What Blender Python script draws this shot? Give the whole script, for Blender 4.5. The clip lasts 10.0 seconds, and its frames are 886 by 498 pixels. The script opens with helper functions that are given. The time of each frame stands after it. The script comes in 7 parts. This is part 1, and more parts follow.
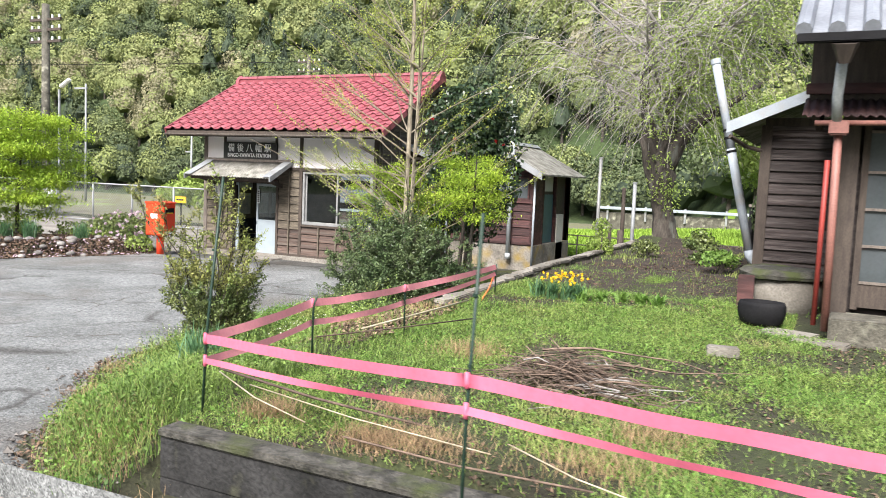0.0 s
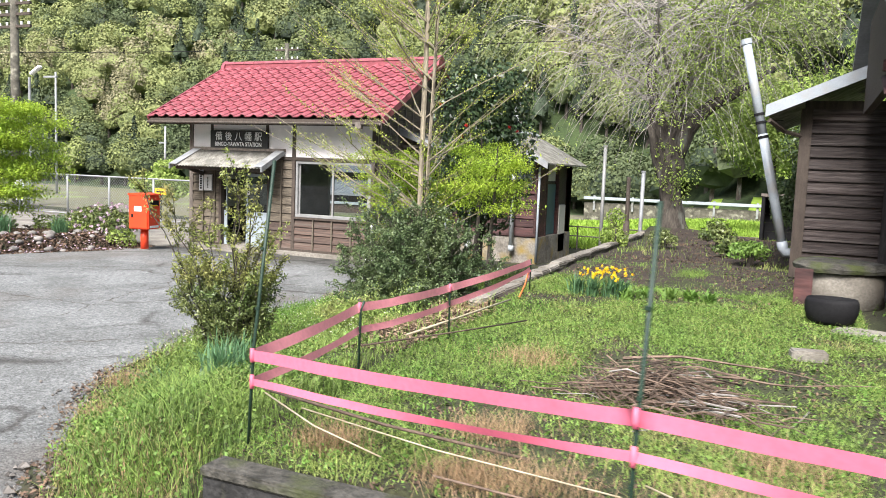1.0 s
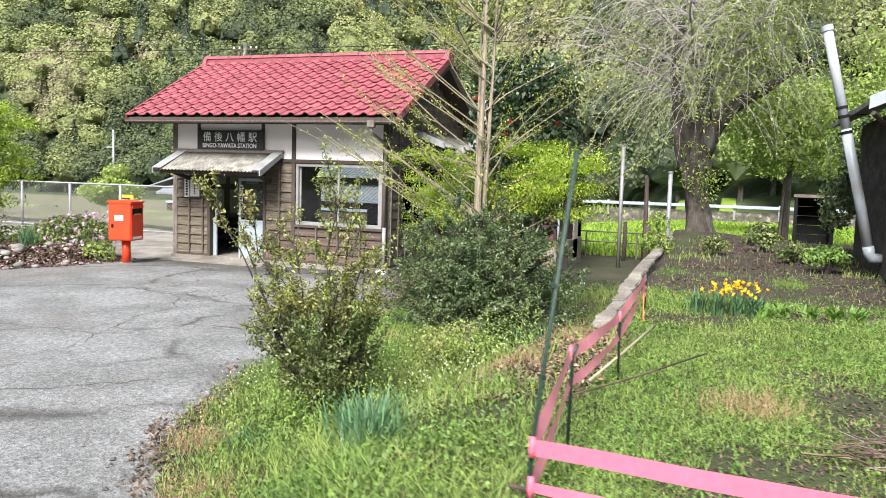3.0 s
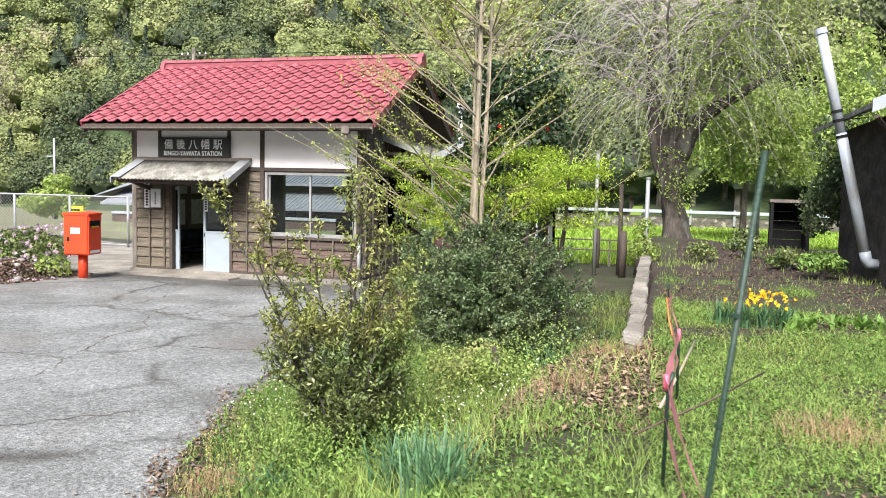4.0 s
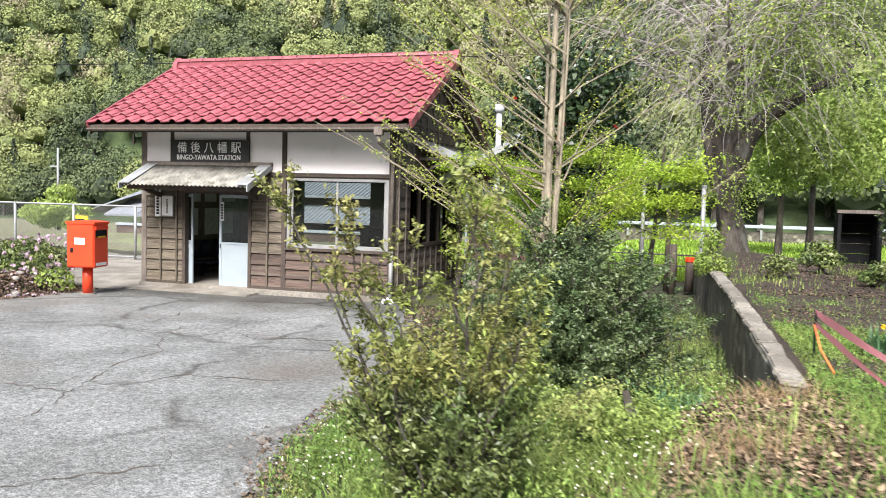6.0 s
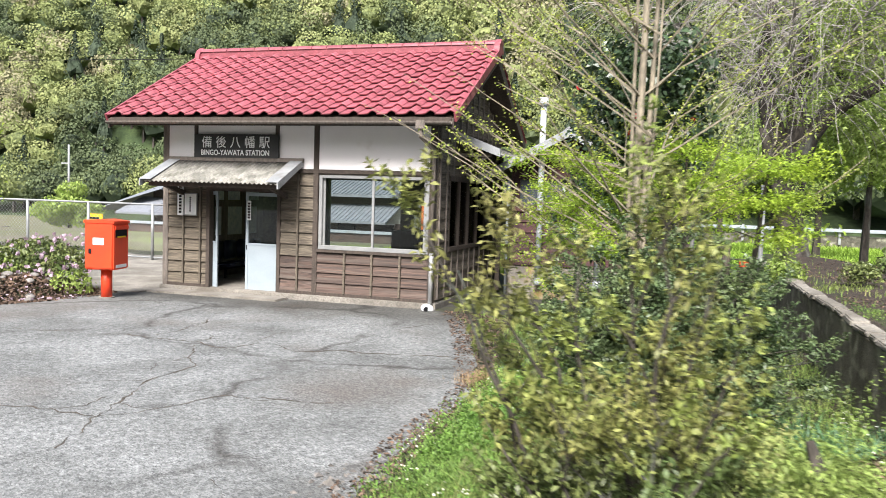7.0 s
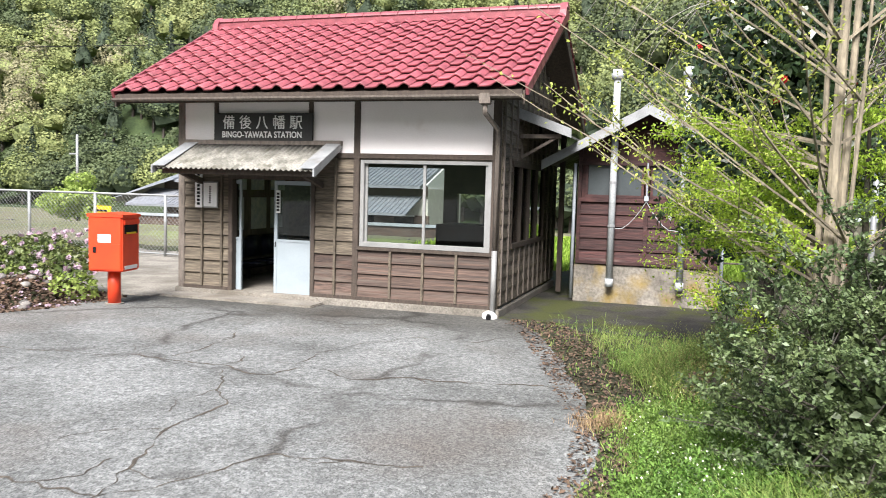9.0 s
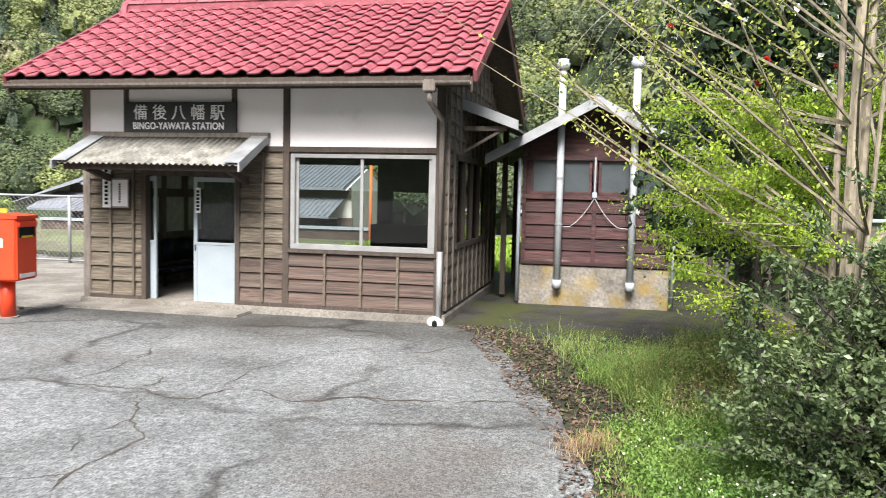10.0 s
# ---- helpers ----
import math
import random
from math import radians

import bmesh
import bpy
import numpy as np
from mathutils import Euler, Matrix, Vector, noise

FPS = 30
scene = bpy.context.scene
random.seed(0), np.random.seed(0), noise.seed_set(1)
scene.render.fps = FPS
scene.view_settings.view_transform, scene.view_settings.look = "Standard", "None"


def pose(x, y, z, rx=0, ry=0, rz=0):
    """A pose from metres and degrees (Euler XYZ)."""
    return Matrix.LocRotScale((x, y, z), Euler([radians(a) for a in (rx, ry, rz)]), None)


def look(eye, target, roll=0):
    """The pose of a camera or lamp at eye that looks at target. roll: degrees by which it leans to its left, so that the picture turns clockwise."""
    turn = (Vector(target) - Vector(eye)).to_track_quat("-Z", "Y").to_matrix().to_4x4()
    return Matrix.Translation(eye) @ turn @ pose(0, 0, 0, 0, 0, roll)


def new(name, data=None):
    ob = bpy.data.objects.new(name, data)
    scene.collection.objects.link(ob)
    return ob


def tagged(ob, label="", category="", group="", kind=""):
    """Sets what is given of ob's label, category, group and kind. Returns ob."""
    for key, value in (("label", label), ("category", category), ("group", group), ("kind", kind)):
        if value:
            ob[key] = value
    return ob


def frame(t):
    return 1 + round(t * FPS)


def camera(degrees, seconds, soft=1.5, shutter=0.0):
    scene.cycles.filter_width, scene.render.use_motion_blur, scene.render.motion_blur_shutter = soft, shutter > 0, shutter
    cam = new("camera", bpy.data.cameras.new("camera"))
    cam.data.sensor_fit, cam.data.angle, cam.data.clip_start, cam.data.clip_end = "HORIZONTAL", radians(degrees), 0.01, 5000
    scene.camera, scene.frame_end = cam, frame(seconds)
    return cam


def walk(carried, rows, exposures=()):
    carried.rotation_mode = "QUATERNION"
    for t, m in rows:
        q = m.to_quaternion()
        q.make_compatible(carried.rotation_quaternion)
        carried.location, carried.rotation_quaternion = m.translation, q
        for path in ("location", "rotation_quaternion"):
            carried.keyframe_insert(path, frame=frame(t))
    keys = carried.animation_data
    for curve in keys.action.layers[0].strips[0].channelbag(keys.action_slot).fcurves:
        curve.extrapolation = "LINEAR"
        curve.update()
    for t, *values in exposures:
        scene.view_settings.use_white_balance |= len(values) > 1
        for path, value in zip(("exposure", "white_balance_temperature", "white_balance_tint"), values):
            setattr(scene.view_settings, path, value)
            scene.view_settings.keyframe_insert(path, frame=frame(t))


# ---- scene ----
cam = camera(58.6, 10.0, soft=0.6, shutter=0.5)
PATH = [
    (0, (0.003, -1.375, 1.384), (-0.884, 0.409, 1.207), 2.4),
    (0.5, (-0.454, -1.179, 1.359), (-1.317, 0.615, 1.17), 2.3),
    (1, (-0.891, -0.946, 1.318), (-1.715, 0.866, 1.122), 2.2),
    (1.5, (-1.382, -0.767, 1.289), (-2.172, 1.06, 1.091), 2.1),
    (2, (-1.825, -0.603, 1.263), (-2.582, 1.238, 1.067), 2.0),
    (2.5, (-2.297, -0.43, 1.248), (-3.039, 1.417, 1.057), 1.9),
    (4, (-3.445, -0.006, 1.231), (-4.016, 1.904, 1.071), 1.3),
    (4.5, (-3.652, 0.204, 1.181), (-4.205, 2.12, 1.033), 1.2),
    (5, (-3.859, 0.495, 1.141), (-4.432, 2.407, 1.006), 1.4),
    (5.5, (-4.108, 0.762, 1.119), (-4.68, 2.675, 0.993), 1.4),
    (7, (-5.252, 1.764, 1.092), (-5.846, 3.669, 0.964), 1.8),
    (7.5, (-5.663, 2.113, 1.028), (-6.246, 4.023, 0.906), 1.9),
    (8, (-5.95, 2.502, 1.034), (-6.554, 4.404, 0.9), 1.8),
    (8.5, (-6.225, 2.933, 1.017), (-6.883, 4.816, 0.876), 1.8),
    (9, (-6.507, 3.3, 1.039), (-7.122, 5.197, 0.887), 1.6),
    (9.5, (-6.766, 3.685, 0.976), (-7.292, 5.61, 0.832), 1.4),
    (10, (-7.003, 4.028, 0.947), (-7.424, 5.978, 0.807), 1.3),
]
walk(cam, [(t, look(eye, target, roll)) for t, eye, target, roll in PATH])

# ---- light ----
SUN_EL, SUN_AZ = 47.0, 177.0
world = bpy.data.worlds.new("sky")
scene.world = world
world.use_nodes = True
wn = world.node_tree.nodes
wn.clear()
wsky = wn.new("ShaderNodeTexSky")
wsky.sky_type, wsky.sun_disc = "NISHITA", False
wsky.sun_elevation, wsky.sun_rotation = radians(SUN_EL), radians(SUN_AZ)
wsky.dust_density, wsky.air_density, wsky.ozone_density = 4.0, 1.0, 1.0
wbg, wout = wn.new("ShaderNodeBackground"), wn.new("ShaderNodeOutputWorld")
wbg.inputs[1].default_value = 0.098
wl = world.node_tree.links
wl.new(wsky.outputs[0], wbg.inputs[0])
wl.new(wbg.outputs[0], wout.inputs[0])
sun_data = bpy.data.lights.new("sun", "SUN")
sun_data.energy, sun_data.angle, sun_data.color = 3.5, radians(26), (1.0, 0.985, 0.985)
sun = new("sun", sun_data)
sd = Vector((math.sin(radians(SUN_AZ)) * math.cos(radians(SUN_EL)), math.cos(radians(SUN_AZ)) * math.cos(radians(SUN_EL)), math.sin(radians(SUN_EL))))
sun.matrix_world = look(sd * 30, (0, 0, 0))
scene.view_settings.exposure = 1.42

# ---- materials ----
MATS = {}


def mat(name, color, color2=None, rough=0.8, metal=0.0, scale=6.0, fine=60.0, bump=0.15, stretch=(1, 1, 1), amount=0.6, rand=0.0, stain=None, stain_scale=1.2, leaf=0.0, island=0.0, spec=0.4, stain_lo=0.55, stain_hi=0.75):
    """A node material with two scales of noise between two colours, an optional stain colour, grain relief and random tint."""
    m = bpy.data.materials.new(name)
    m.use_nodes = True
    n, l = m.node_tree.nodes, m.node_tree.links
    b = n["Principled BSDF"]
    color2 = color2 or tuple(c * 0.7 for c in color)
    tc, mp = n.new("ShaderNodeTexCoord"), n.new("ShaderNodeMapping")
    mp.inputs["Scale"].default_value = stretch
    l.new(tc.outputs["Object"], mp.inputs[0])
    if rand:
        oi = n.new("ShaderNodeObjectInfo")
        sh = n.new("ShaderNodeVectorMath")
        sh.operation = "MULTIPLY_ADD"
        l.new(oi.outputs["Random"], sh.inputs[0])
        sh.inputs[1].default_value = (37, 19, 53)
        l.new(tc.outputs["Object"], sh.inputs[2])
        l.new(sh.outputs[0], mp.inputs[0])
    n1, n2 = n.new("ShaderNodeTexNoise"), n.new("ShaderNodeTexNoise")
    n1.inputs["Scale"].default_value, n1.inputs["Detail"].default_value = scale, 5
    n2.inputs["Scale"].default_value, n2.inputs["Detail"].default_value = fine, 3
    l.new(mp.outputs[0], n1.inputs[0])
    l.new(mp.outputs[0], n2.inputs[0])
    r1 = n.new("ShaderNodeMapRange")
    r1.inputs[1].default_value, r1.inputs[2].default_value = 0.35, 0.68
    l.new(n1.outputs[0], r1.inputs[0])
    mx = n.new("ShaderNodeMix")
    mx.data_type = "RGBA"
    mx.inputs[6].default_value, mx.inputs[7].default_value = (*color, 1), (*color2, 1)
    l.new(r1.outputs[0], mx.inputs[0])
    mf = n.new("ShaderNodeMix")
    mf.data_type, mf.blend_type = "RGBA", "MULTIPLY"
    rf = n.new("ShaderNodeMapRange")
    rf.inputs[1].default_value, rf.inputs[2].default_value, rf.inputs[3].default_value, rf.inputs[4].default_value = 0.25, 0.75, 1 - amount, 1.0 + amount * 0.35
    l.new(n2.outputs[0], rf.inputs[0])
    mf.inputs[0].default_value = 1.0
    l.new(mx.outputs[2], mf.inputs[6])
    l.new(rf.outputs[0], mf.inputs[7])
    out = mf.outputs[2]
    if stain:
        n3 = n.new("ShaderNodeTexNoise")
        n3.inputs["Scale"].default_value, n3.inputs["Detail"].default_value = stain_scale, 7
        l.new(mp.outputs[0], n3.inputs[0])
        r3 = n.new("ShaderNodeMapRange")
        r3.inputs[1].default_value, r3.inputs[2].default_value = stain_lo, stain_hi
        l.new(n3.outputs[0], r3.inputs[0])
        ms = n.new("ShaderNodeMix")
        ms.data_type = "RGBA"
        l.new(r3.outputs[0], ms.inputs[0])
        l.new(out, ms.inputs[6])
        ms.inputs[7].default_value = (*stain, 1)
        out = ms.outputs[2]
    if rand or island:
        hs = n.new("ShaderNodeHueSaturation")
        rr = n.new("ShaderNodeMapRange")
        k = rand or island
        rr.inputs[3].default_value, rr.inputs[4].default_value = 1 - k, 1 + k
        if rand:
            l.new(oi.outputs["Random"], rr.inputs[0])
        else:
            ge = n.new("ShaderNodeNewGeometry")
            l.new(ge.outputs["Random Per Island"], rr.inputs[0])
        l.new(rr.outputs[0], hs.inputs["Value"])
        l.new(out, hs.inputs["Color"])
        out = hs.outputs[0]
    l.new(out, b.inputs["Base Color"])
    b.inputs["Roughness"].default_value, b.inputs["Metallic"].default_value = rough, metal
    b.inputs["Specular IOR Level"].default_value = spec
    if bump:
        bp = n.new("ShaderNodeBump")
        bp.inputs["Strength"].default_value, bp.inputs["Distance"].default_value = bump, 0.02
        l.new(n2.outputs[0], bp.inputs["Height"])
        l.new(bp.outputs[0], b.inputs["Normal"])
    if leaf:
        tr, ad = n.new("ShaderNodeBsdfTranslucent"), n.new("ShaderNodeMixShader")
        l.new(out, tr.inputs[0])
        ad.inputs[0].default_value = leaf
        l.new(b.outputs[0], ad.inputs[1])
        l.new(tr.outputs[0], ad.inputs[2])
        l.new(ad.outputs[0], n["Material Output"].inputs[0])
    MATS[name] = m
    return m


def glass(name, tint, see=0.7, rough=0.02):
    """A window pane: clear glass mixed with a mirror sheen by Fresnel."""
    m = bpy.data.materials.new(name)
    m.use_nodes = True
    n, l = m.node_tree.nodes, m.node_tree.links
    n.remove(n["Principled BSDF"])
    tr, gl, fr, mi = n.new("ShaderNodeBsdfTransparent"), n.new("ShaderNodeBsdfGlossy"), n.new("ShaderNodeFresnel"), n.new("ShaderNodeMixShader")
    tr.inputs[0].default_value = (*[c * see for c in tint], 1)
    gl.inputs["Roughness"].default_value = rough
    fr.inputs[0].default_value = 1.5
    l.new(fr.outputs[0], mi.inputs[0])
    l.new(tr.outputs[0], mi.inputs[1])
    l.new(gl.outputs[0], mi.inputs[2])
    l.new(mi.outputs[0], n["Material Output"].inputs[0])
    return m


M_ASPHALT = mat("asphalt", (0.206, 0.212, 0.207), (0.123, 0.126, 0.121), 0.95, scale=1.1, fine=22, bump=0.6, amount=0.5, stain=(0.1, 0.09, 0.08), stain_scale=0.6, stain_lo=0.52, stain_hi=0.72)
def add_cracks(m):
    """Dark crack lines and pale gravel specks over an existing material."""
    n, l = m.node_tree.nodes, m.node_tree.links
    bs = n["Principled BSDF"]
    src = bs.inputs["Base Color"].links[0].from_socket
    tc = n.new("ShaderNodeTexCoord")
    nz = n.new("ShaderNodeTexNoise")
    nz.inputs["Scale"].default_value, nz.inputs["Detail"].default_value = 1.4, 6
    l.new(tc.outputs["Object"], nz.inputs[0])
    ad = n.new("ShaderNodeVectorMath")
    ad.operation = "MULTIPLY_ADD"
    l.new(nz.outputs["Color"], ad.inputs[0])
    ad.inputs[1].default_value = (0.9, 0.9, 0.0)
    l.new(tc.outputs["Object"], ad.inputs[2])
    vo = n.new("ShaderNodeTexVoronoi")
    vo.feature = "DISTANCE_TO_EDGE"
    vo.inputs["Scale"].default_value = 0.34
    l.new(ad.outputs[0], vo.inputs[0])
    rg = n.new("ShaderNodeMapRange")
    rg.inputs[1].default_value, rg.inputs[2].default_value, rg.inputs[3].default_value, rg.inputs[4].default_value = 0.0, 0.03, 0.85, 0.0
    l.new(vo.outputs["Distance"], rg.inputs[0])
    gap = n.new("ShaderNodeTexNoise")
    gap.inputs["Scale"].default_value = 0.8
    l.new(tc.outputs["Object"], gap.inputs[0])
    g2 = n.new("ShaderNodeMapRange")
    g2.inputs[1].default_value, g2.inputs[2].default_value = 0.42, 0.55
    l.new(gap.outputs[0], g2.inputs[0])
    mu = n.new("ShaderNodeMath")
    mu.operation = "MULTIPLY"
    l.new(rg.outputs[0], mu.inputs[0])
    l.new(g2.outputs[0], mu.inputs[1])
    c1 = n.new("ShaderNodeMix")
    c1.data_type = "RGBA"
    l.new(mu.outputs[0], c1.inputs[0])
    l.new(src, c1.inputs[6])
    c1.inputs[7].default_value = (0.035, 0.032, 0.028, 1)
    sp = n.new("ShaderNodeTexVoronoi")
    sp.inputs["Scale"].default_value = 95
    l.new(tc.outputs["Object"], sp.inputs[0])
    s2 = n.new("ShaderNodeSeparateColor")
    l.new(sp.outputs["Color"], s2.inputs[0])
    s3 = n.new("ShaderNodeMapRange")
    s3.inputs[3].default_value, s3.inputs[4].default_value = 0.5, 1.55
    l.new(s2.outputs[0], s3.inputs[0])
    c2 = n.new("ShaderNodeMix")
    c2.data_type, c2.blend_type = "RGBA", "MULTIPLY"
    c2.inputs[0].default_value = 1.0
    l.new(c1.outputs[2], c2.inputs[6])
    l.new(s3.outputs[0], c2.inputs[7])
    # asphalt turns darker towards the building's step, its edge wavered by noise
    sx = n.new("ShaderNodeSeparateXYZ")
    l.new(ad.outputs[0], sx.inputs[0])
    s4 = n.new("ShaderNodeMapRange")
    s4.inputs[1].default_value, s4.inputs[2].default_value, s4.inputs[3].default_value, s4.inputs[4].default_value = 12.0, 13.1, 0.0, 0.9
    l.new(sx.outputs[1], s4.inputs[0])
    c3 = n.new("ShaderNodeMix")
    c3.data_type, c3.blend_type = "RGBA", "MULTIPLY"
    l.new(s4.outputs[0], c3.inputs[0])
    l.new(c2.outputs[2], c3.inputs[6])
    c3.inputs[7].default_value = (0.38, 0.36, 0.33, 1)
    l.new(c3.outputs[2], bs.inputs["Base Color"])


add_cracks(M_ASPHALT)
M_CRACK = mat("crack_soil", (0.065, 0.056, 0.046), (0.1, 0.082, 0.064), 1.0, scale=5, fine=30, bump=0.5, amount=0.6)
M_GROUND = mat("grassy_soil", (0.042, 0.052, 0.018), (0.032, 0.029, 0.018), 1.0, scale=1.6, fine=45, bump=0.6, amount=0.5, stain=(0.06, 0.044, 0.034), stain_scale=0.7)
M_WOODGREY = mat("weathered_boards", (0.175, 0.145, 0.107), (0.092, 0.076, 0.057), 0.85, scale=2.2, fine=6.5, bump=0.3, stretch=(0.7, 1.2, 2.6), rand=0.2, amount=0.6, stain=(0.085, 0.066, 0.052), stain_scale=1.1, stain_lo=0.54, stain_hi=0.8)
M_WOODRED = mat("red_brown_boards", (0.118, 0.077, 0.06), (0.058, 0.043, 0.037), 0.8, scale=2.2, fine=6.5, bump=0.3, stretch=(0.7, 1.2, 2.6), rand=0.32, amount=0.65, stain=(0.125, 0.1, 0.082), stain_scale=1.1, stain_lo=0.52, stain_hi=0.75)
M_WOODMAROON = mat("maroon_boards", (0.085, 0.034, 0.031), (0.04, 0.019, 0.019), 0.75, scale=2.2, fine=6.5, bump=0.35, stretch=(0.7, 1.2, 2.6), rand=0.3, amount=0.65, stain=(0.13, 0.085, 0.075), stain_scale=1.6, stain_lo=0.6, stain_hi=0.8)
M_WOODOLD = mat("bleached_dark_boards", (0.034, 0.024, 0.022), (0.105, 0.088, 0.082), 0.9, scale=1.6, fine=6.5, bump=0.5, stretch=(0.7, 1.2, 2.6), rand=0.3, amount=0.65)
M_WOODDARK = mat("dark_timber", (0.055, 0.042, 0.034), (0.085, 0.066, 0.052), 0.8, scale=4, fine=40, bump=0.25, stretch=(6, 6, 1), amount=0.4)
M_TIMBERGREY = mat("grey_timber", (0.2, 0.17, 0.145), (0.12, 0.1, 0.085), 0.85, scale=4, fine=40, bump=0.25, stretch=(6, 6, 1), amount=0.4)
M_PLASTER = mat("white_plaster", (0.84, 0.8, 0.795), (0.79, 0.745, 0.735), 0.9, scale=1.5, fine=70, bump=0.08, amount=0.08, stain=(0.6, 0.53, 0.48), stain_scale=2.2, stain_lo=0.62, stain_hi=0.85)
M_TILE = mat("red_glazed_tile", (0.315, 0.082, 0.098), (0.215, 0.053, 0.066), 0.44, scale=8, fine=60, bump=0.08, rand=0.16, amount=0.22, spec=0.5)
M_CONCRETE = mat("old_concrete", (0.3, 0.275, 0.235), (0.15, 0.135, 0.115), 0.95, scale=3.2, fine=22, bump=0.35, amount=0.45, stain=(0.25, 0.175, 0.045), stain_scale=2.6, stain_lo=0.5, stain_hi=0.74)
M_CONCDARK = mat("mossy_dark_concrete", (0.042, 0.041, 0.04), (0.009, 0.009, 0.008), 0.95, scale=3.5, fine=40, bump=0.6, amount=0.6, stain=(0.06, 0.06, 0.04), stain_scale=7, stain_lo=0.6, stain_hi=0.76)
M_CRUST = mat("crusted_concrete", (0.1, 0.094, 0.08), (0.026, 0.025, 0.019), 0.95, scale=9, fine=45, bump=0.7, amount=0.6, stain=(0.05, 0.06, 0.02), stain_scale=4, stain_lo=0.5, stain_hi=0.68)
M_CONCLICHEN = mat("lichened_concrete", (0.135, 0.125, 0.1), (0.06, 0.056, 0.043), 0.95, scale=5, fine=50, bump=0.5, amount=0.45, stain=(0.33, 0.32, 0.25), stain_scale=4)
M_STEP = mat("worn_step_concrete", (0.29, 0.268, 0.232), (0.17, 0.155, 0.132), 0.95, scale=2.2, fine=40, bump=0.3, amount=0.45, stain=(0.12, 0.105, 0.085), stain_scale=1.2, stain_lo=0.5, stain_hi=0.72)
M_MOSS = mat("mossy_paving", (0.055, 0.051, 0.044), (0.02, 0.019, 0.016), 1.0, scale=2.2, fine=26, bump=0.6, amount=0.6, stain=(0.04, 0.046, 0.008), stain_scale=1.6, stain_lo=0.46, stain_hi=0.6)
M_ALU = mat("aluminium_frame", (0.3, 0.3, 0.295), (0.24, 0.24, 0.235), 0.5, 0.25, scale=6, fine=80, bump=0.03, amount=0.15)
M_DOORPANEL = mat("pale_door_panel", (0.31, 0.355, 0.385), (0.27, 0.315, 0.34), 0.5, 0.0, scale=3, fine=60, bump=0.02, amount=0.08, stain=(0.3, 0.33, 0.34), stain_scale=2.5, stain_lo=0.58, stain_hi=0.9)
M_SHEET = mat("galvanised_sheet", (0.33, 0.34, 0.345), (0.24, 0.25, 0.255), 0.55, 0.25, scale=4, fine=60, bump=0.05, amount=0.2, stain=(0.17, 0.155, 0.14), stain_scale=3)
M_CORRUG = mat("weathered_corrugated_slate", (0.31, 0.3, 0.265), (0.15, 0.145, 0.125), 0.95, scale=5, fine=40, bump=0.3, amount=0.5, stain=(0.1, 0.095, 0.075), stain_scale=4, stain_lo=0.5, stain_hi=0.68)
M_PIPEGREY = mat("grey_pvc_pipe", (0.46, 0.49, 0.5), (0.36, 0.385, 0.395), 0.5, 0.0, scale=3, fine=40, bump=0.03, amount=0.25, stain=(0.24, 0.245, 0.245), stain_scale=4, stain_lo=0.56, stain_hi=0.8)
M_PIPEWHITE = mat("white_pvc_pipe", (0.35, 0.385, 0.42), (0.26, 0.29, 0.32), 0.45, 0.0, scale=3, fine=60, bump=0.02, amount=0.15, stain=(0.3, 0.29, 0.27), stain_scale=3)
M_BLACKSIGN = mat("black_sign_paint", (0.022, 0.022, 0.022), (0.035, 0.034, 0.033), 0.6, scale=5, fine=60, bump=0.05, amount=0.3)
M_WHITEPAINT = mat("white_paint", (0.8, 0.8, 0.79), (0.72, 0.72, 0.71), 0.6, scale=5, fine=60, bump=0.02, amount=0.08)
M_POSTRED = mat("postbox_red", (0.72, 0.06, 0.018), (0.62, 0.05, 0.018), 0.4, scale=4, fine=60, bump=0.02, amount=0.1)
M_BLACK = mat("black_plastic", (0.009, 0.009, 0.01), (0.016, 0.016, 0.017), 0.75, spec=0.12, scale=4, fine=50, bump=0.05, amount=0.3)
M_DARKROOM = mat("dim_interior_wall", (0.24, 0.2, 0.155), (0.17, 0.145, 0.11), 0.9, scale=3, fine=40, bump=0.1, amount=0.25)
M_PAPER = mat("poster_paper", (0.62, 0.64, 0.62), (0.4, 0.46, 0.5), 0.7, scale=9, fine=50, bump=0.0, amount=0.2)
M_SEAT = mat("navy_plastic", (0.016, 0.02, 0.045), (0.02, 0.026, 0.055), 0.35, scale=4, fine=50, bump=0.02, amount=0.2)
M_PINK = mat("pink_tape", (0.85, 0.19, 0.29), (0.78, 0.165, 0.25), 0.5, scale=4, fine=40, bump=0.03, amount=0.12, leaf=0.3)
# paler, more translucent pink for the return strands
M_PINKPALE = mat("pale_pink_tape", (0.86, 0.34, 0.38), (0.78, 0.29, 0.33), 0.55, scale=4, fine=40, bump=0.03, amount=0.12, leaf=0.45)
M_STAKE = mat("dark_green_stake", (0.012, 0.032, 0.02), (0.018, 0.042, 0.026), 0.5, scale=20, fine=90, bump=0.15, amount=0.3)
M_BAMBOO = mat("pale_bamboo", (0.5, 0.45, 0.33), (0.38, 0.31, 0.2), 0.6, scale=8, fine=60, bump=0.1, amount=0.25)
M_BARK = mat("rough_bark", (0.085, 0.073, 0.06), (0.035, 0.029, 0.023), 0.95, scale=7, fine=30, bump=0.9, stretch=(1, 1, 0.35), amount=0.5, stain=(0.13, 0.14, 0.12), stain_scale=5)
M_TWIG = mat("pale_twig_bark", (0.32, 0.275, 0.2), (0.18, 0.155, 0.115), 0.9, scale=7, fine=40, bump=0.4, stretch=(1, 1, 0.4), amount=0.4)
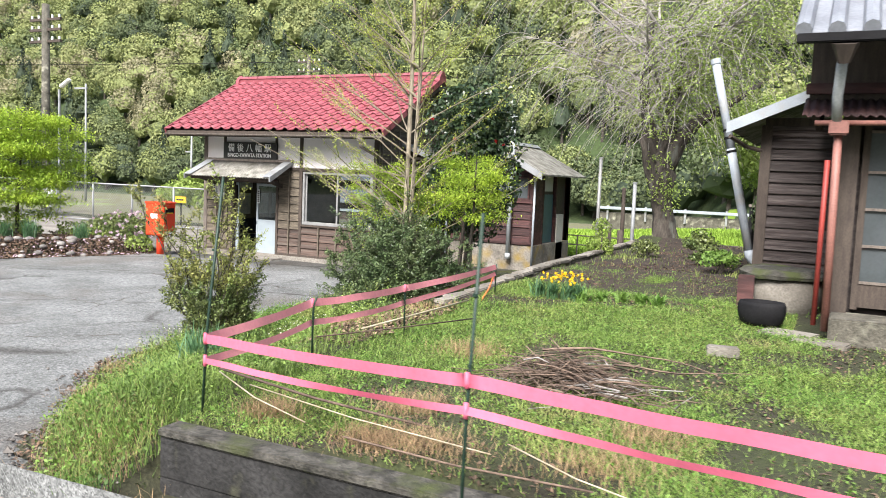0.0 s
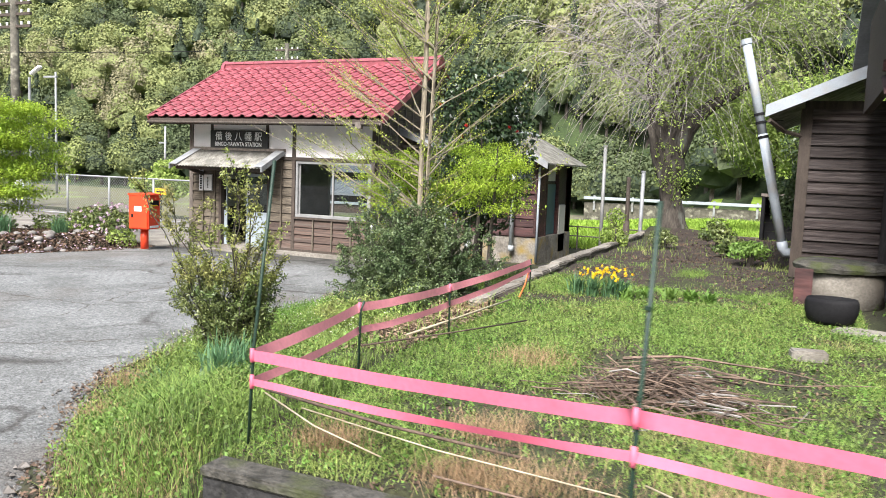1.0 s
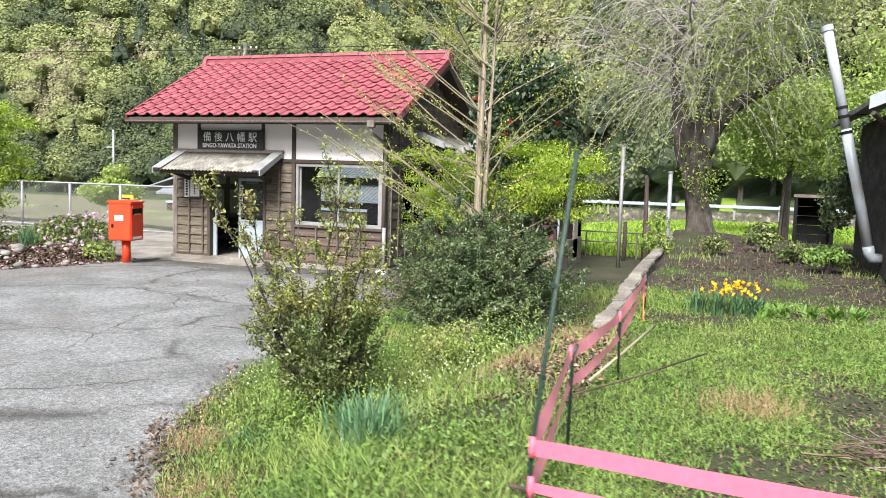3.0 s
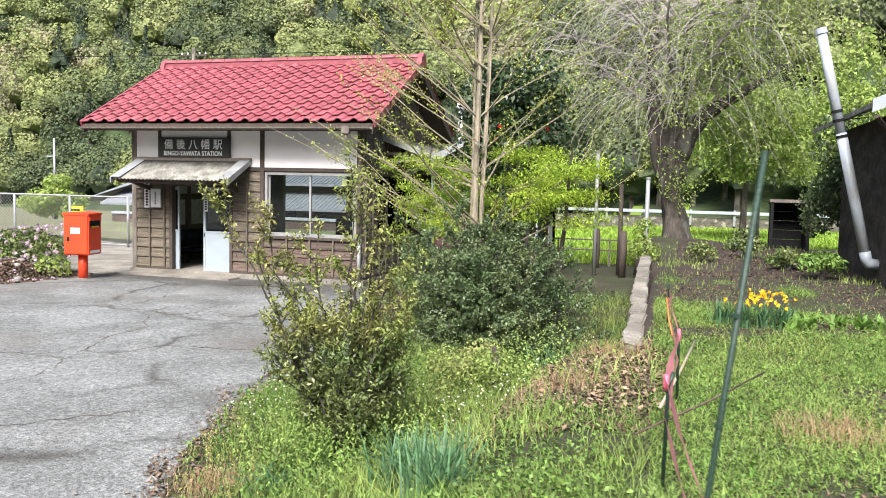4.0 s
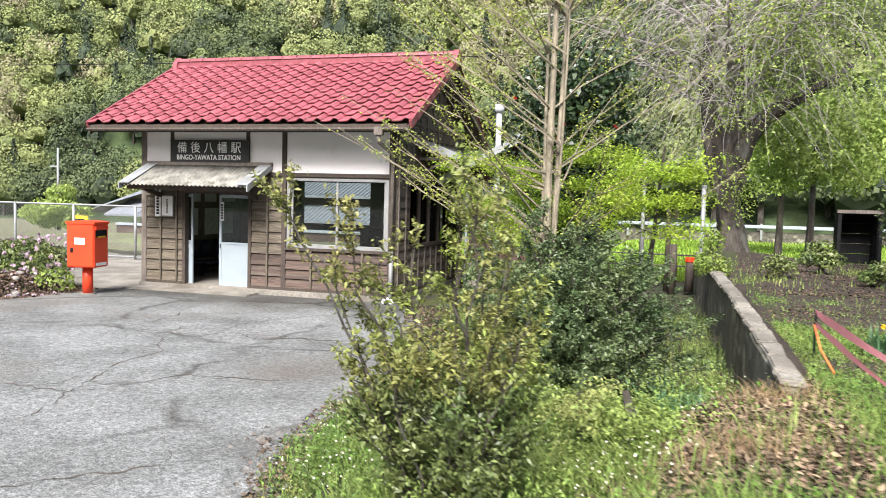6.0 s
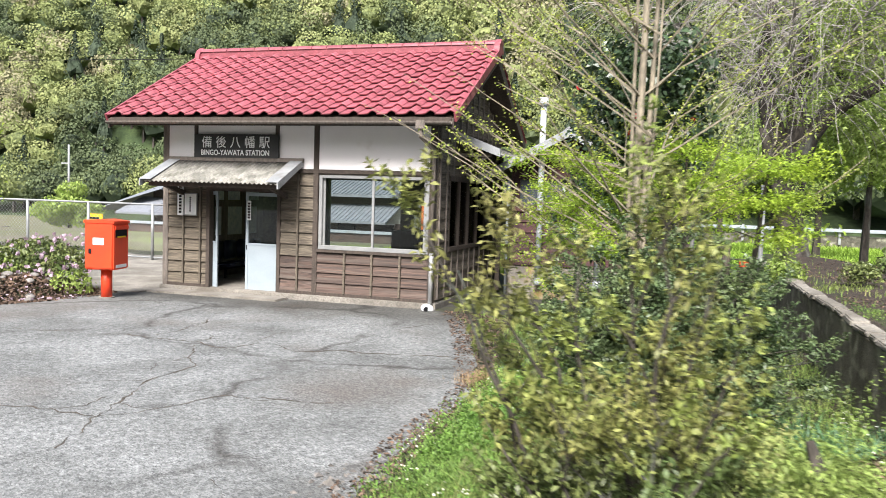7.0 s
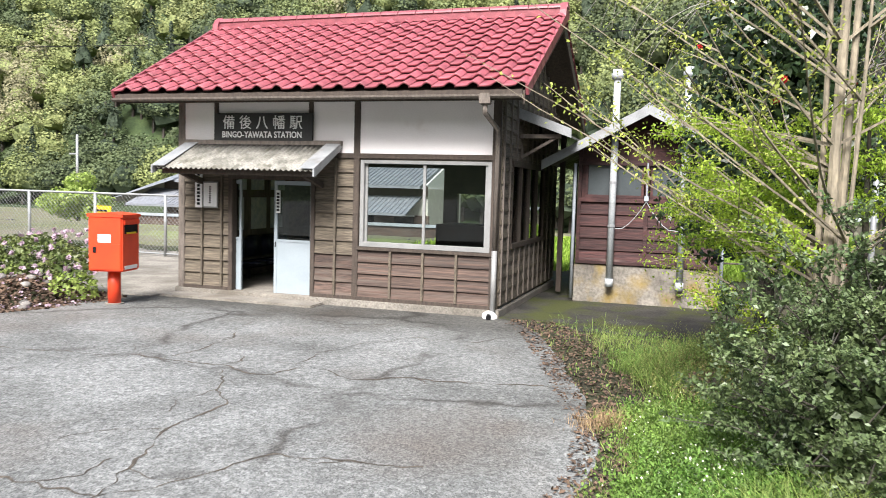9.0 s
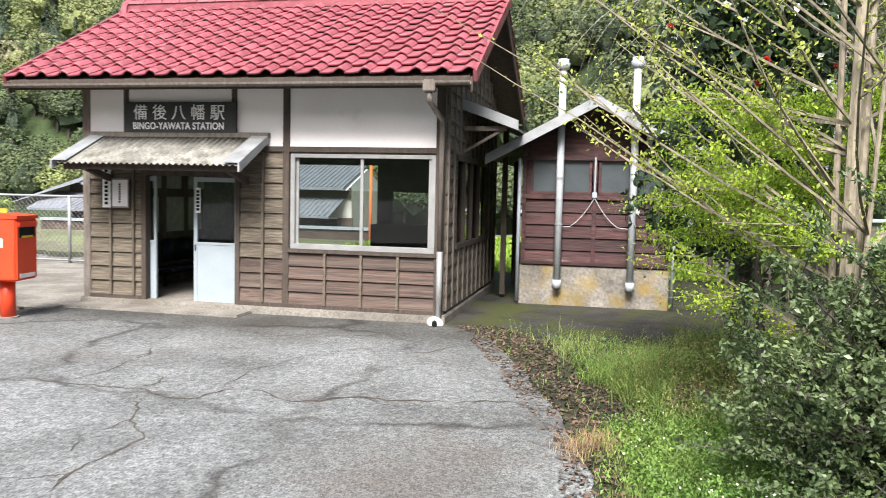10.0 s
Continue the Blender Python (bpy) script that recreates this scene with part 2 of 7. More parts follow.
M_TWIGGREY = mat("grey_twig_bark", (0.36, 0.335, 0.31), (0.22, 0.2, 0.18), 0.9, scale=7, fine=40, bump=0.4, amount=0.4)
M_CUTWOOD = mat("cut_branches", (0.19, 0.135, 0.1), (0.075, 0.052, 0.04), 0.9, scale=7, fine=40, bump=0.4, amount=0.4, rand=0.45)
M_LEAFDARK = mat("dark_glossy_leaf", (0.078, 0.123, 0.05), (0.155, 0.203, 0.086), 0.42, scale=2.5, fine=30, bump=0.0, amount=0.2, leaf=0.2, island=0.35)
M_LEAFSHRUB = mat("olive_shrub_leaf", (0.22, 0.28, 0.065), (0.27, 0.255, 0.09), 0.5, scale=2.5, fine=30, bump=0.0, amount=0.2, leaf=0.25, island=0.45)
M_LEAFCAMELLIA = mat("glossy_camellia_leaf", (0.035, 0.062, 0.026), (0.06, 0.095, 0.04), 0.28, scale=2.5, fine=30, bump=0.0, amount=0.2, leaf=0.12, island=0.4, spec=0.5)
M_LEAFSHRUBLOW = mat("green_shrub_leaf", (0.1, 0.15, 0.045), (0.19, 0.215, 0.075), 0.42, scale=2.5, fine=30, bump=0.0, amount=0.2, leaf=0.2, island=0.5)
M_LEAFLIME = mat("lime_maple_leaf", (0.4, 0.52, 0.055), (0.29, 0.43, 0.055), 0.6, scale=2.5, fine=30, bump=0.0, amount=0.2, leaf=0.45, island=0.35)
M_LEAFGINKGO = mat("young_yellow_green_leaf", (0.42, 0.47, 0.09), (0.33, 0.4, 0.085), 0.6, scale=2.5, fine=30, bump=0.0, amount=0.2, leaf=0.42, island=0.35)
M_LEAFCHERRY = mat("fresh_green_leaf", (0.26, 0.36, 0.08), (0.33, 0.41, 0.11), 0.6, scale=2.5, fine=30, bump=0.0, amount=0.2, leaf=0.42, island=0.35)
M_GRASS = mat("grass_blades", (0.18, 0.29, 0.062), (0.29, 0.35, 0.095), 0.7, scale=0.9, fine=6, bump=0.0, amount=0.4, leaf=0.28, island=0.5, stain=(0.42, 0.36, 0.16), stain_scale=1.1, stain_lo=0.58, stain_hi=0.76)
M_GRASSLUSH = mat("lush_weed_leaves", (0.13, 0.255, 0.045), (0.21, 0.33, 0.07), 0.6, scale=1.2, fine=6, bump=0.0, amount=0.3, leaf=0.35, island=0.35)
M_WEED = mat("dull_weed_leaves", (0.1, 0.19, 0.04), (0.19, 0.27, 0.065), 0.6, scale=1.2, fine=6, bump=0.0, amount=0.35, leaf=0.3, island=0.5)
M_GRASSBLUE = mat("blue_green_leaves", (0.08, 0.17, 0.075), (0.11, 0.22, 0.1), 0.5, scale=2, fine=6, bump=0.0, amount=0.25, leaf=0.3, island=0.3)
M_GRASSFIELD = mat("field_grass", (0.3, 0.43, 0.06), (0.24, 0.38, 0.05), 0.7, scale=0.3, fine=3, bump=0.0, amount=0.2, leaf=0.4, island=0.25)
M_FOREST = mat("forest_floor", (0.05, 0.075, 0.025), (0.03, 0.05, 0.018), 1.0, scale=0.6, fine=4, bump=0.3, amount=0.5)
M_TRACK = mat("weedy_gravel", (0.15, 0.16, 0.075), (0.16, 0.14, 0.11), 1.0, scale=0.5, fine=8, bump=0.5, amount=0.5, stain=(0.2, 0.28, 0.07), stain_scale=0.25)
M_DRY = mat("dry_grass", (0.42, 0.3, 0.17), (0.33, 0.22, 0.12), 0.9, scale=3, fine=12, bump=0.0, amount=0.3, leaf=0.2, island=0.35)
M_DRYLEAF = mat("pale_dead_leaves", (0.29, 0.21, 0.135), (0.14, 0.1, 0.068), 0.9, scale=3, fine=12, bump=0.0, amount=0.3, island=0.6)
M_LITTER = mat("leaf_litter", (0.15, 0.098, 0.066), (0.075, 0.052, 0.038), 0.95, scale=3, fine=12, bump=0.0, amount=0.3, island=0.6)
M_YELLOW = mat("yellow_petals", (0.85, 0.6, 0.02), (0.8, 0.5, 0.02), 0.6, scale=5, fine=20, bump=0.0, amount=0.1, leaf=0.3)
M_PALEFLOWER = mat("cream_petals", (0.75, 0.74, 0.55), (0.8, 0.8, 0.7), 0.7, scale=5, fine=20, bump=0.0, amount=0.1, leaf=0.3)
M_LILAC = mat("pale_lilac_petals", (0.5, 0.36, 0.45), (0.58, 0.46, 0.52), 0.6, scale=5, fine=20, bump=0.0, amount=0.1, leaf=0.3)
M_REDFLOWER = mat("red_petals", (0.6, 0.035, 0.03), (0.5, 0.03, 0.03), 0.6, scale=5, fine=20, bump=0.0, amount=0.1, leaf=0.2)
M_SOIL = mat("dark_soil", (0.052, 0.038, 0.029), (0.03, 0.023, 0.018), 1.0, scale=5, fine=40, bump=0.9, amount=0.5)
M_STONE = mat("garden_stone", (0.27, 0.25, 0.23), (0.14, 0.13, 0.12), 0.9, scale=5, fine=40, bump=0.4, rand=0.4, amount=0.4)
M_STONEPALE = mat("loose_gravel", (0.19, 0.175, 0.16), (0.08, 0.072, 0.062), 0.95, scale=5, fine=40, bump=0.2, amount=0.4, island=0.5)
M_DRYGREEN = mat("straw_green_weeds", (0.34, 0.33, 0.11), (0.24, 0.29, 0.085), 0.8, scale=1.5, fine=8, bump=0.0, amount=0.3, leaf=0.3, island=0.45, stain=(0.3, 0.2, 0.1), stain_scale=1.6, stain_lo=0.56, stain_hi=0.72)
M_GREYTILE = mat("grey_roof_tile", (0.24, 0.255, 0.28), (0.17, 0.18, 0.2), 0.45, scale=3, fine=30, bump=0.1, amount=0.2)
M_PALEWALL = mat("pale_house_wall", (0.6, 0.58, 0.52), (0.5, 0.48, 0.43), 0.9, scale=2, fine=30, bump=0.05, amount=0.12)
M_RUST = mat("red_iron_paint", (0.3, 0.04, 0.03), (0.22, 0.035, 0.028), 0.55, scale=4, fine=60, bump=0.1, amount=0.3)
M_TERRA = mat("terracotta_pipe", (0.28, 0.125, 0.1), (0.19, 0.085, 0.068), 0.55, scale=4, fine=60, bump=0.08, amount=0.25)
M_BLUEDOOR = mat("blue_steel_door", (0.055, 0.12, 0.15), (0.04, 0.09, 0.115), 0.5, scale=3, fine=50, bump=0.05, amount=0.2)
M_ORANGE = mat("orange_post", (0.75, 0.2, 0.05), (0.65, 0.17, 0.05), 0.6, scale=4, fine=40, bump=0.05, amount=0.15)
G_CLEAR = glass("window_glass", (0.9, 0.95, 0.93), 0.8)
G_FROST = mat("frosted_glass", (0.07, 0.08, 0.085), (0.05, 0.06, 0.062), 0.2, scale=2, fine=40, bump=0.0, amount=0.1, spec=0.6)
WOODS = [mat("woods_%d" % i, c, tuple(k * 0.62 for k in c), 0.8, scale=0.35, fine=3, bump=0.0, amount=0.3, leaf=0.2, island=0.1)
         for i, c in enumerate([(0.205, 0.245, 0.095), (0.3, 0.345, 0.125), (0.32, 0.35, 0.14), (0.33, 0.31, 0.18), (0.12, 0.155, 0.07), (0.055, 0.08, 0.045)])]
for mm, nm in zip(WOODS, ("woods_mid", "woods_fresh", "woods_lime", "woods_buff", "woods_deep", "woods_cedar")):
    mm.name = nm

# ---- building blocks ----


def obj(name, bm, material, smooth=False):
    me = bpy.data.meshes.new(name)
    bmesh.ops.recalc_face_normals(bm, faces=bm.faces)
    bm.to_mesh(me)
    bm.free()
    me.materials.append(material)
    if smooth:
        me.polygons.foreach_set("use_smooth", [True] * len(me.polygons))
    return new(name, me)


def thing(name, loc, label, category, group="", kind=""):
    """A top-level Empty at the thing's base."""
    e = new(name)
    e.empty_display_size = 0.1
    e.location = loc
    return tagged(e, label, category, group, kind)


def adopt(ob, parent, label=""):
    ob.parent = parent
    ob.matrix_parent_inverse = Matrix.Translation(-parent.location) if parent.type == "EMPTY" else Matrix.Identity(4)
    return tagged(ob, label)


def part(name, bm, material, parent, label="", smooth=False):
    return adopt(obj(name, bm, material, smooth), parent, label)


def box(bm, x0, x1, y0, y1, z0, z1, m=None):
    vs = [bm.verts.new(p) for p in ((x0, y0, z0), (x1, y0, z0), (x1, y1, z0), (x0, y1, z0), (x0, y0, z1), (x1, y0, z1), (x1, y1, z1), (x0, y1, z1))]
    for f in ((0, 3, 2, 1), (4, 5, 6, 7), (0, 1, 5, 4), (1, 2, 6, 5), (2, 3, 7, 6), (3, 0, 4, 7)):
        bm.faces.new([vs[i] for i in f])
    if m is not None:
        bmesh.ops.transform(bm, matrix=m, verts=vs)
    return vs


def boxm(x0, x1, y0, y1, z0, z1, bevel=0.0, m=None):
    bm = bmesh.new()
    box(bm, x0, x1, y0, y1, z0, z1)
    if bevel:
        bmesh.ops.bevel(bm, geom=bm.edges[:], offset=bevel, segments=2, affect="EDGES")
    if m is not None:
        bmesh.ops.transform(bm, matrix=m, verts=bm.verts)
    return bm


def tube(bm, pts, radii, n=8, cap=True):
    """A swept tube through pts with a radius at each."""
    pts = [Vector(p) for p in pts]
    rings = []
    for i, p in enumerate(pts):
        d = (pts[min(i + 1, len(pts) - 1)] - pts[max(i - 1, 0)]).normalized()
        a = d.orthogonal().normalized() if i == 0 else (side - d * side.dot(d)).normalized()
        side = a
        c = d.cross(a)
        r = radii[i] if hasattr(radii, "__len__") else radii
        rings.append([bm.verts.new(p + (a * math.cos(k * 2 * math.pi / n) + c * math.sin(k * 2 * math.pi / n)) * r) for k in range(n)])
    for q, w in zip(rings, rings[1:]):
        for k in range(n):
            bm.faces.new((q[k], q[(k + 1) % n], w[(k + 1) % n], w[k]))
    if cap:
        bm.faces.new(rings[0][::-1])
        bm.faces.new(rings[-1])


def tubem(pts, radii, n=8):
    bm = bmesh.new()
    tube(bm, pts, radii, n)
    return bm


def prism(poly, axis, a, b):
    """A polygon of pairs pushed from a to b along an axis: 'x' takes (y, z), 'y' takes (x, z), 'z' takes (x, y)."""
    bm = bmesh.new()

    def at(p, v):
        return {"x": (v, *p), "y": (p[0], v, p[1]), "z": (*p, v)}[axis]
    lo, hi = [bm.verts.new(at(p, a)) for p in poly], [bm.verts.new(at(p, b)) for p in poly]
    bm.faces.new(lo)
    bm.faces.new(hi[::-1])
    k = len(poly)
    for i in range(k):
        bm.faces.new((lo[i], hi[i], hi[(i + 1) % k], lo[(i + 1) % k]))
    return bm


def quads(name, verts, material, per=4, mats=None, index=None):
    """A fast mesh of separate faces of `per` corners each from an array of verts."""
    v = np.asarray(verts, dtype=np.float32).reshape(-1, 3)
    nf = len(v) // per
    me = bpy.data.meshes.new(name)
    me.vertices.add(len(v))
    me.vertices.foreach_set("co", v.ravel())
    me.loops.add(len(v))
    me.loops.foreach_set("vertex_index", np.arange(len(v), dtype=np.int32))
    me.polygons.add(nf)
    me.polygons.foreach_set("loop_start", np.arange(0, len(v), per, dtype=np.int32))
    for mm in (mats or [material]):
        me.materials.append(mm)
    if index is not None:
        me.polygons.foreach_set("material_index", np.asarray(index, dtype=np.int32))
    me.update(calc_edges=True)
    return new(name, me)


RNG = np.random.default_rng(7)


def unit(v):
    return v / np.maximum(np.linalg.norm(v, axis=-1, keepdims=True), 1e-6)


def leaves(cent, out, size, wide=0.5, droop=0.2, spread=0.8):
    """Corners of one folded leaf at each centre, facing roughly along out."""
    n = len(cent)
    nrm = unit(out + RNG.normal(0, spread, (n, 3)))
    t = unit(np.cross(nrm, RNG.normal(0, 1, (n, 3))))
    b = np.cross(nrm, t)
    s = (size * RNG.uniform(0.7, 1.35, n))[:, None] if np.ndim(size) == 0 else np.asarray(size)[:, None]
    p0 = cent - t * s * 0.5
    p2 = cent + t * s * 0.5 - np.array((0, 0, 1)) * s * droop
    p1 = cent + b * s * wide * 0.5 + nrm * s * 0.08
    p3 = cent - b * s * wide * 0.5 + nrm * s * 0.08
    return np.stack((p0, p1, p2, p3), 1)


def ground_z(x, y):
    """Height of the ground at a place."""
    u = y - x
    road = -0.66 + 0.042 * 1.2 * math.log1p(math.exp((9.6 - u) / 1.2)) if u > -6 else -0.66 + 0.042 * (9.6 - u)
    wall_x = -3.66 - 0.028 * (y - 4)

    def sm(a, b, v):
        k = min(max((v - a) / (b - a), 0), 1)
        return k * k * (3 - 2 * k)
    nz = noise.noise((x * 0.9, y * 0.9, 0)) * 0.04 + noise.noise((x * 3, y * 3, 4)) * 0.015
    garden = -0.1 + 0.2 * sm(2, 9.5, y) + nz
    garden += 0.2 * math.exp(-((x + 3.45) / 1.1) ** 2 - ((y - 17.0) / 0.8) ** 2)
    if y > 17.6:
        garden += (-0.6 - garden) * sm(17.6, 18.9, y)
    bank_top = garden * 1.0 - 0.02
    low = road - 0.01 + nz * 0.7
    if y < 6.3:
        k = sm(-5.2, -3.9, x) * sm(1.55, 2.5, y) * (1 - sm(6.1, 6.35, y))
        mid = low + 0.03 * sm(edge_x(y) - 0.03, edge_x(y) + 0.12, x) + 0.12 * sm(edge_x(y) + 0.1, edge_x(y) + 1.3, x)
        left = mid + (bank_top - mid) * k
    else:
        left = low + 0.03 * sm(edge_x(y) - 0.03, edge_x(y) + 0.12, x) * (1 - sm(12.4, 12.9, y)) + 0.1 * sm(-7.2, -6.0, x) * (1 - sm(-5.2, -4.6, x)) * (1 - sm(10.5, 12, y))
        if y > 18:
            left += (-0.62 - left) * sm(18, 20, y)
    z = garden if (x > (wall_x if y > 2.4 else -3.42) and y > 1.98) else left
    if y < 1.98 and x > -3.42:
        z = road + nz * 0.3 - 0.01
    if x < -13.8 and 7.5 < y < 13.2:
        bx = -14.45 - 0.42 * max(0.0, 11.7 - y)
        z = max(z, low + 0.3 * sm(bx, bx - 0.9, x) * (1 - sm(12.0, 13.1, y)))
    # unseen southern rise, added to darken window reflections and block low sky light
    if y < -34:
        z += (-34 - y) * 0.5 * sm(0, 20, -34 - y) * (1 - 0.35 * sm(60, 160, -34 - y))
    if y > 20:
        far = -0.62 - 1.6 * sm(26, 50, y) * sm(-4, -16, x)
        z = far + nz
        yb = hill_y(x)
        if y > yb:
            z += (y - yb) * 0.78 * sm(0, 14, y - yb) + 2.5 * noise.noise((x * 0.03, y * 0.03, 9))
    return z


def hill_y(x):
    k = min(max((-x + 4) / 26, 0), 1)
    return 44 + 28 * k * k * (3 - 2 * k)


EDGE = [(1.35, 30), (1.3501, -3.85), (1.7, -4.25), (2.35, -4.95), (3.6, -6.1), (4.6, -6.68), (6.0, -7.05), (8.5, -7.05), (10.0, -7.4), (11.7, -7.95), (12.6, -8.3), (13.45, -8.9)]


def edge_x(y):
    """Where the asphalt ends towards the grass."""
    if y <= EDGE[0][0]:
        return 30
    for (ya, xa), (yb, xb) in zip(EDGE, EDGE[1:]):
        if y <= yb:
            return xa + (xb - xa) * (y - ya) / (yb - ya) + 0.07 * noise.noise((0, y * 2.2, 0)) + 0.04 * noise.noise((5, y * 7, 0))
    return EDGE[-1][1]


# ---- ground, road, terrace walls ----
def axis_steps(parts):
    v = []
    for a, b, s in parts:
        v += list(np.arange(a, b, s))
    return v + [parts[-1][1]]


xs = axis_steps([(-420, -120, 20), (-120, -40, 6), (-40, -20, 1.0), (-20, -7.5, 0.35), (-7.5, 1.4, 0.13), (1.4, 10, 1.0), (10, 60, 6), (60, 300, 20)])
ys = axis_steps([(-200, -80, 20), (-80, -4, 4), (-4, 1.3, 0.4), (1.3, 10.5, 0.13), (10.5, 19, 0.25), (19, 46, 1.5), (46, 140, 4), (140, 400, 20)])
nx, ny = len(xs), len(ys)
gv = np.array([(x, y, ground_z(x, y) - (0.05 if (x < edge_x(y) - 0.12 and y < 13.4) else 0.0)) for y in ys for x in xs], dtype=np.float32)
gi = np.array([(j * nx + i, j * nx + i + 1, (j + 1) * nx + i + 1, (j + 1) * nx + i) for j in range(ny - 1) for i in range(nx - 1)])
me = bpy.data.meshes.new("ground")
me.from_pydata(gv.tolist(), [], gi.tolist())
me.materials.append(M_GROUND)
me.materials.append(M_GRASSFIELD)
me.materials.append(M_FOREST)
me.materials.append(M_TRACK)
me.materials.append(M_SOIL)
fy = np.array([gv[q[0]][1] for q in gi])
fx = np.array([gv[q[0]][0] for q in gi])
hy = np.array([hill_y(v) for v in fx])
# dark soil in the sunken strip also stands in for the shade down there
me.polygons.foreach_set("material_index", np.where((fy > hy - 3) | (fy < -38), 2, np.where(fy > 19.3, np.where(fx > -13, 1, 3), np.where((fx > -5.1) & (fx < -3.6) & (fy > 6.4) & (fy < 14), 4, np.where((fx > -3.6) & (fy > 8.3 + 0.6 * np.sin(fx * 2.3)) & (fy < 17.4), 4, 0)))).astype(np.int32))
me.polygons.foreach_set("use_smooth", [True] * len(me.polygons))
tagged(new("ground", me), "patchy grass and dark soil rising to a wooded hill", "ground", kind="structure")

# asphalt forecourt and road
rv, rf, cols = [], [], 60
rys = axis_steps([(-60, -6, 6), (-6, 1.35, 0.5), (1.35, 1.3502, 0.0001), (1.3502, 13.4, 0.1)])
for y in rys:
    e = edge_x(y)
    for c in range(cols + 1):
        k = c / cols
        x = e - (e + 60) * (1 - k) ** 2.4
        rv.append((x, y, (-0.66 + 0.042 * 1.2 * math.log1p(math.exp(min(40, (9.6 - (y - x)) / 1.2)))) + 0.006 - (0.08 if c == cols else 0)))
for j in range(len(rys) - 1):
    for c in range(cols):
        a = j * (cols + 1) + c
        rf.append((a, a + 1, a + cols + 2, a + cols + 1))
me = bpy.data.meshes.new("road")
me.from_pydata(rv, [], rf)
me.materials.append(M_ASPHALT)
road = tagged(new("road", me), "worn grey asphalt forecourt with cracks and patches", "road", kind="structure")


def crack(pts, width):
    """A soil-filled crack wandering through pts, with short side cracks."""
    bm = bmesh.new()

    def run(line, w):
        prev = None
        for (xa, ya), (xb, yb) in zip(line, line[1:]):
            n = max(2, int(math.hypot(xb - xa, yb - ya) / 0.04))
            d = Vector((yb - ya, xa - xb)).normalized()
            for i in range(n):
                k = i / n
                x, y = xa + (xb - xa) * k, ya + (yb - ya) * k
                j = 0.09 * noise.noise((x * 2.2, y * 2.2, 3)) + 0.045 * noise.noise((x * 9, y * 9, 6))
                x, y = x + d.x * j, y + d.y * j
                h = max(0.002, 0.75 * w * (0.5 + 0.9 * noise.noise((x * 3, y * 3, 12)) + 0.5 * noise.noise((x * 14, y * 14, 2)))) / 2
                z = -0.66 + 0.042 * 1.2 * math.log1p(math.exp(min(40, (9.6 - (y - x)) / 1.2))) + 0.0085
                q = [bm.verts.new((x + d.x * h, y + d.y * h, z)), bm.verts.new((x - d.x * h, y - d.y * h, z))]
                if prev:
                    bm.faces.new((prev[0], prev[1], q[1], q[0]))
                prev = q

    run(pts, width)
    for (xa, ya), (xb, yb) in zip(pts[::2], pts[1::2]):
        a = math.atan2(yb - ya, xb - xa) + random.choice((-1, 1)) * random.uniform(0.7, 1.5)
        ln = random.uniform(0.25, 0.8)
        run(((xb, yb), (xb + ln * 0.5 * math.cos(a), yb + ln * 0.5 * math.sin(a)), (xb + ln * math.cos(a + 0.4), yb + ln * math.sin(a + 0.4))), width * 0.5)
    part("crack", bm, M_CRACK, road, "dark soil-filled crack")


crack(((-13.1, 9.35), (-11.87, 9.5), (-11.25, 9.57), (-10.65, 9.53), (-10.14, 9.42), (-9.9, 9.77), (-9.35, 9.61), (-8.87, 9.81), (-8.34, 9.85), (-7.69, 10.05)), 0.06)
crack(((-11.65, 11.66), (-11.36, 10.8), (-11.23, 10.19), (-11.36, 9.66)), 0.03)
crack(((-10.05, 9.81), (-10.08, 10.45), (-9.89, 11.16), (-9.47, 11.65), (-8.82, 11.66), (-8.46, 12.19)), 0.03)
crack(((-10.51, 9.4), (-10.2, 8.79), (-9.9, 8.46), (-9.89, 7.77), (-9.79, 7.31), (-9.65, 7.04), (-9.2, 5.9)), 0.038)
crack(((-13.5, 12.2), (-12.6, 11.9), (-11.7, 12.3), (-10.6, 12.1), (-9.4, 12.45)), 0.035)
crack(((-12.4, 6.3), (-11.3, 6.6), (-10.41, 6.64), (-9.98, 6.67), (-9.51, 6.65), (-8.98, 7.55), (-7.99, 7.72)), 0.045)
crack(((-9.6, 3.4), (-8.9, 4.3), (-8.2, 4.7), (-7.6, 5.4)), 0.04)

# terrace walls
bm = bmesh.new()
box(bm, -3.365, 6.0, 1.89, 2.02, -0.9, -0.14)
tw_ = tagged(obj("terrace_wall", bm, M_CONCDARK), "low mossy dark concrete block wall holding the garden", "wall", kind="structure")
for row in range(3):
    x = -3.37 - (0.9 if row % 2 else 0)
    while x < 3.0:
        xa = max(x, -3.37)
        z0 = -0.86 + row * 0.236
        adopt(obj("block", boxm(xa + 0.002, x + 1.797, 1.868, 1.92, z0 + 0.002, z0 + 0.233, 0.004), M_CONCDARK), tw_)
        x += 1.8
x = -3.38
while x < 3.0:
    ln_ = random.uniform(1.9, 2.6)
    adopt(obj("coping", boxm(x, x + ln_ - 0.005, 1.852, 2.03, -0.15, -0.1 + random.uniform(-0.004, 0.004), 0.012), M_CRUST), tw_)
    x += ln_
bm = bmesh.new()
prev = None
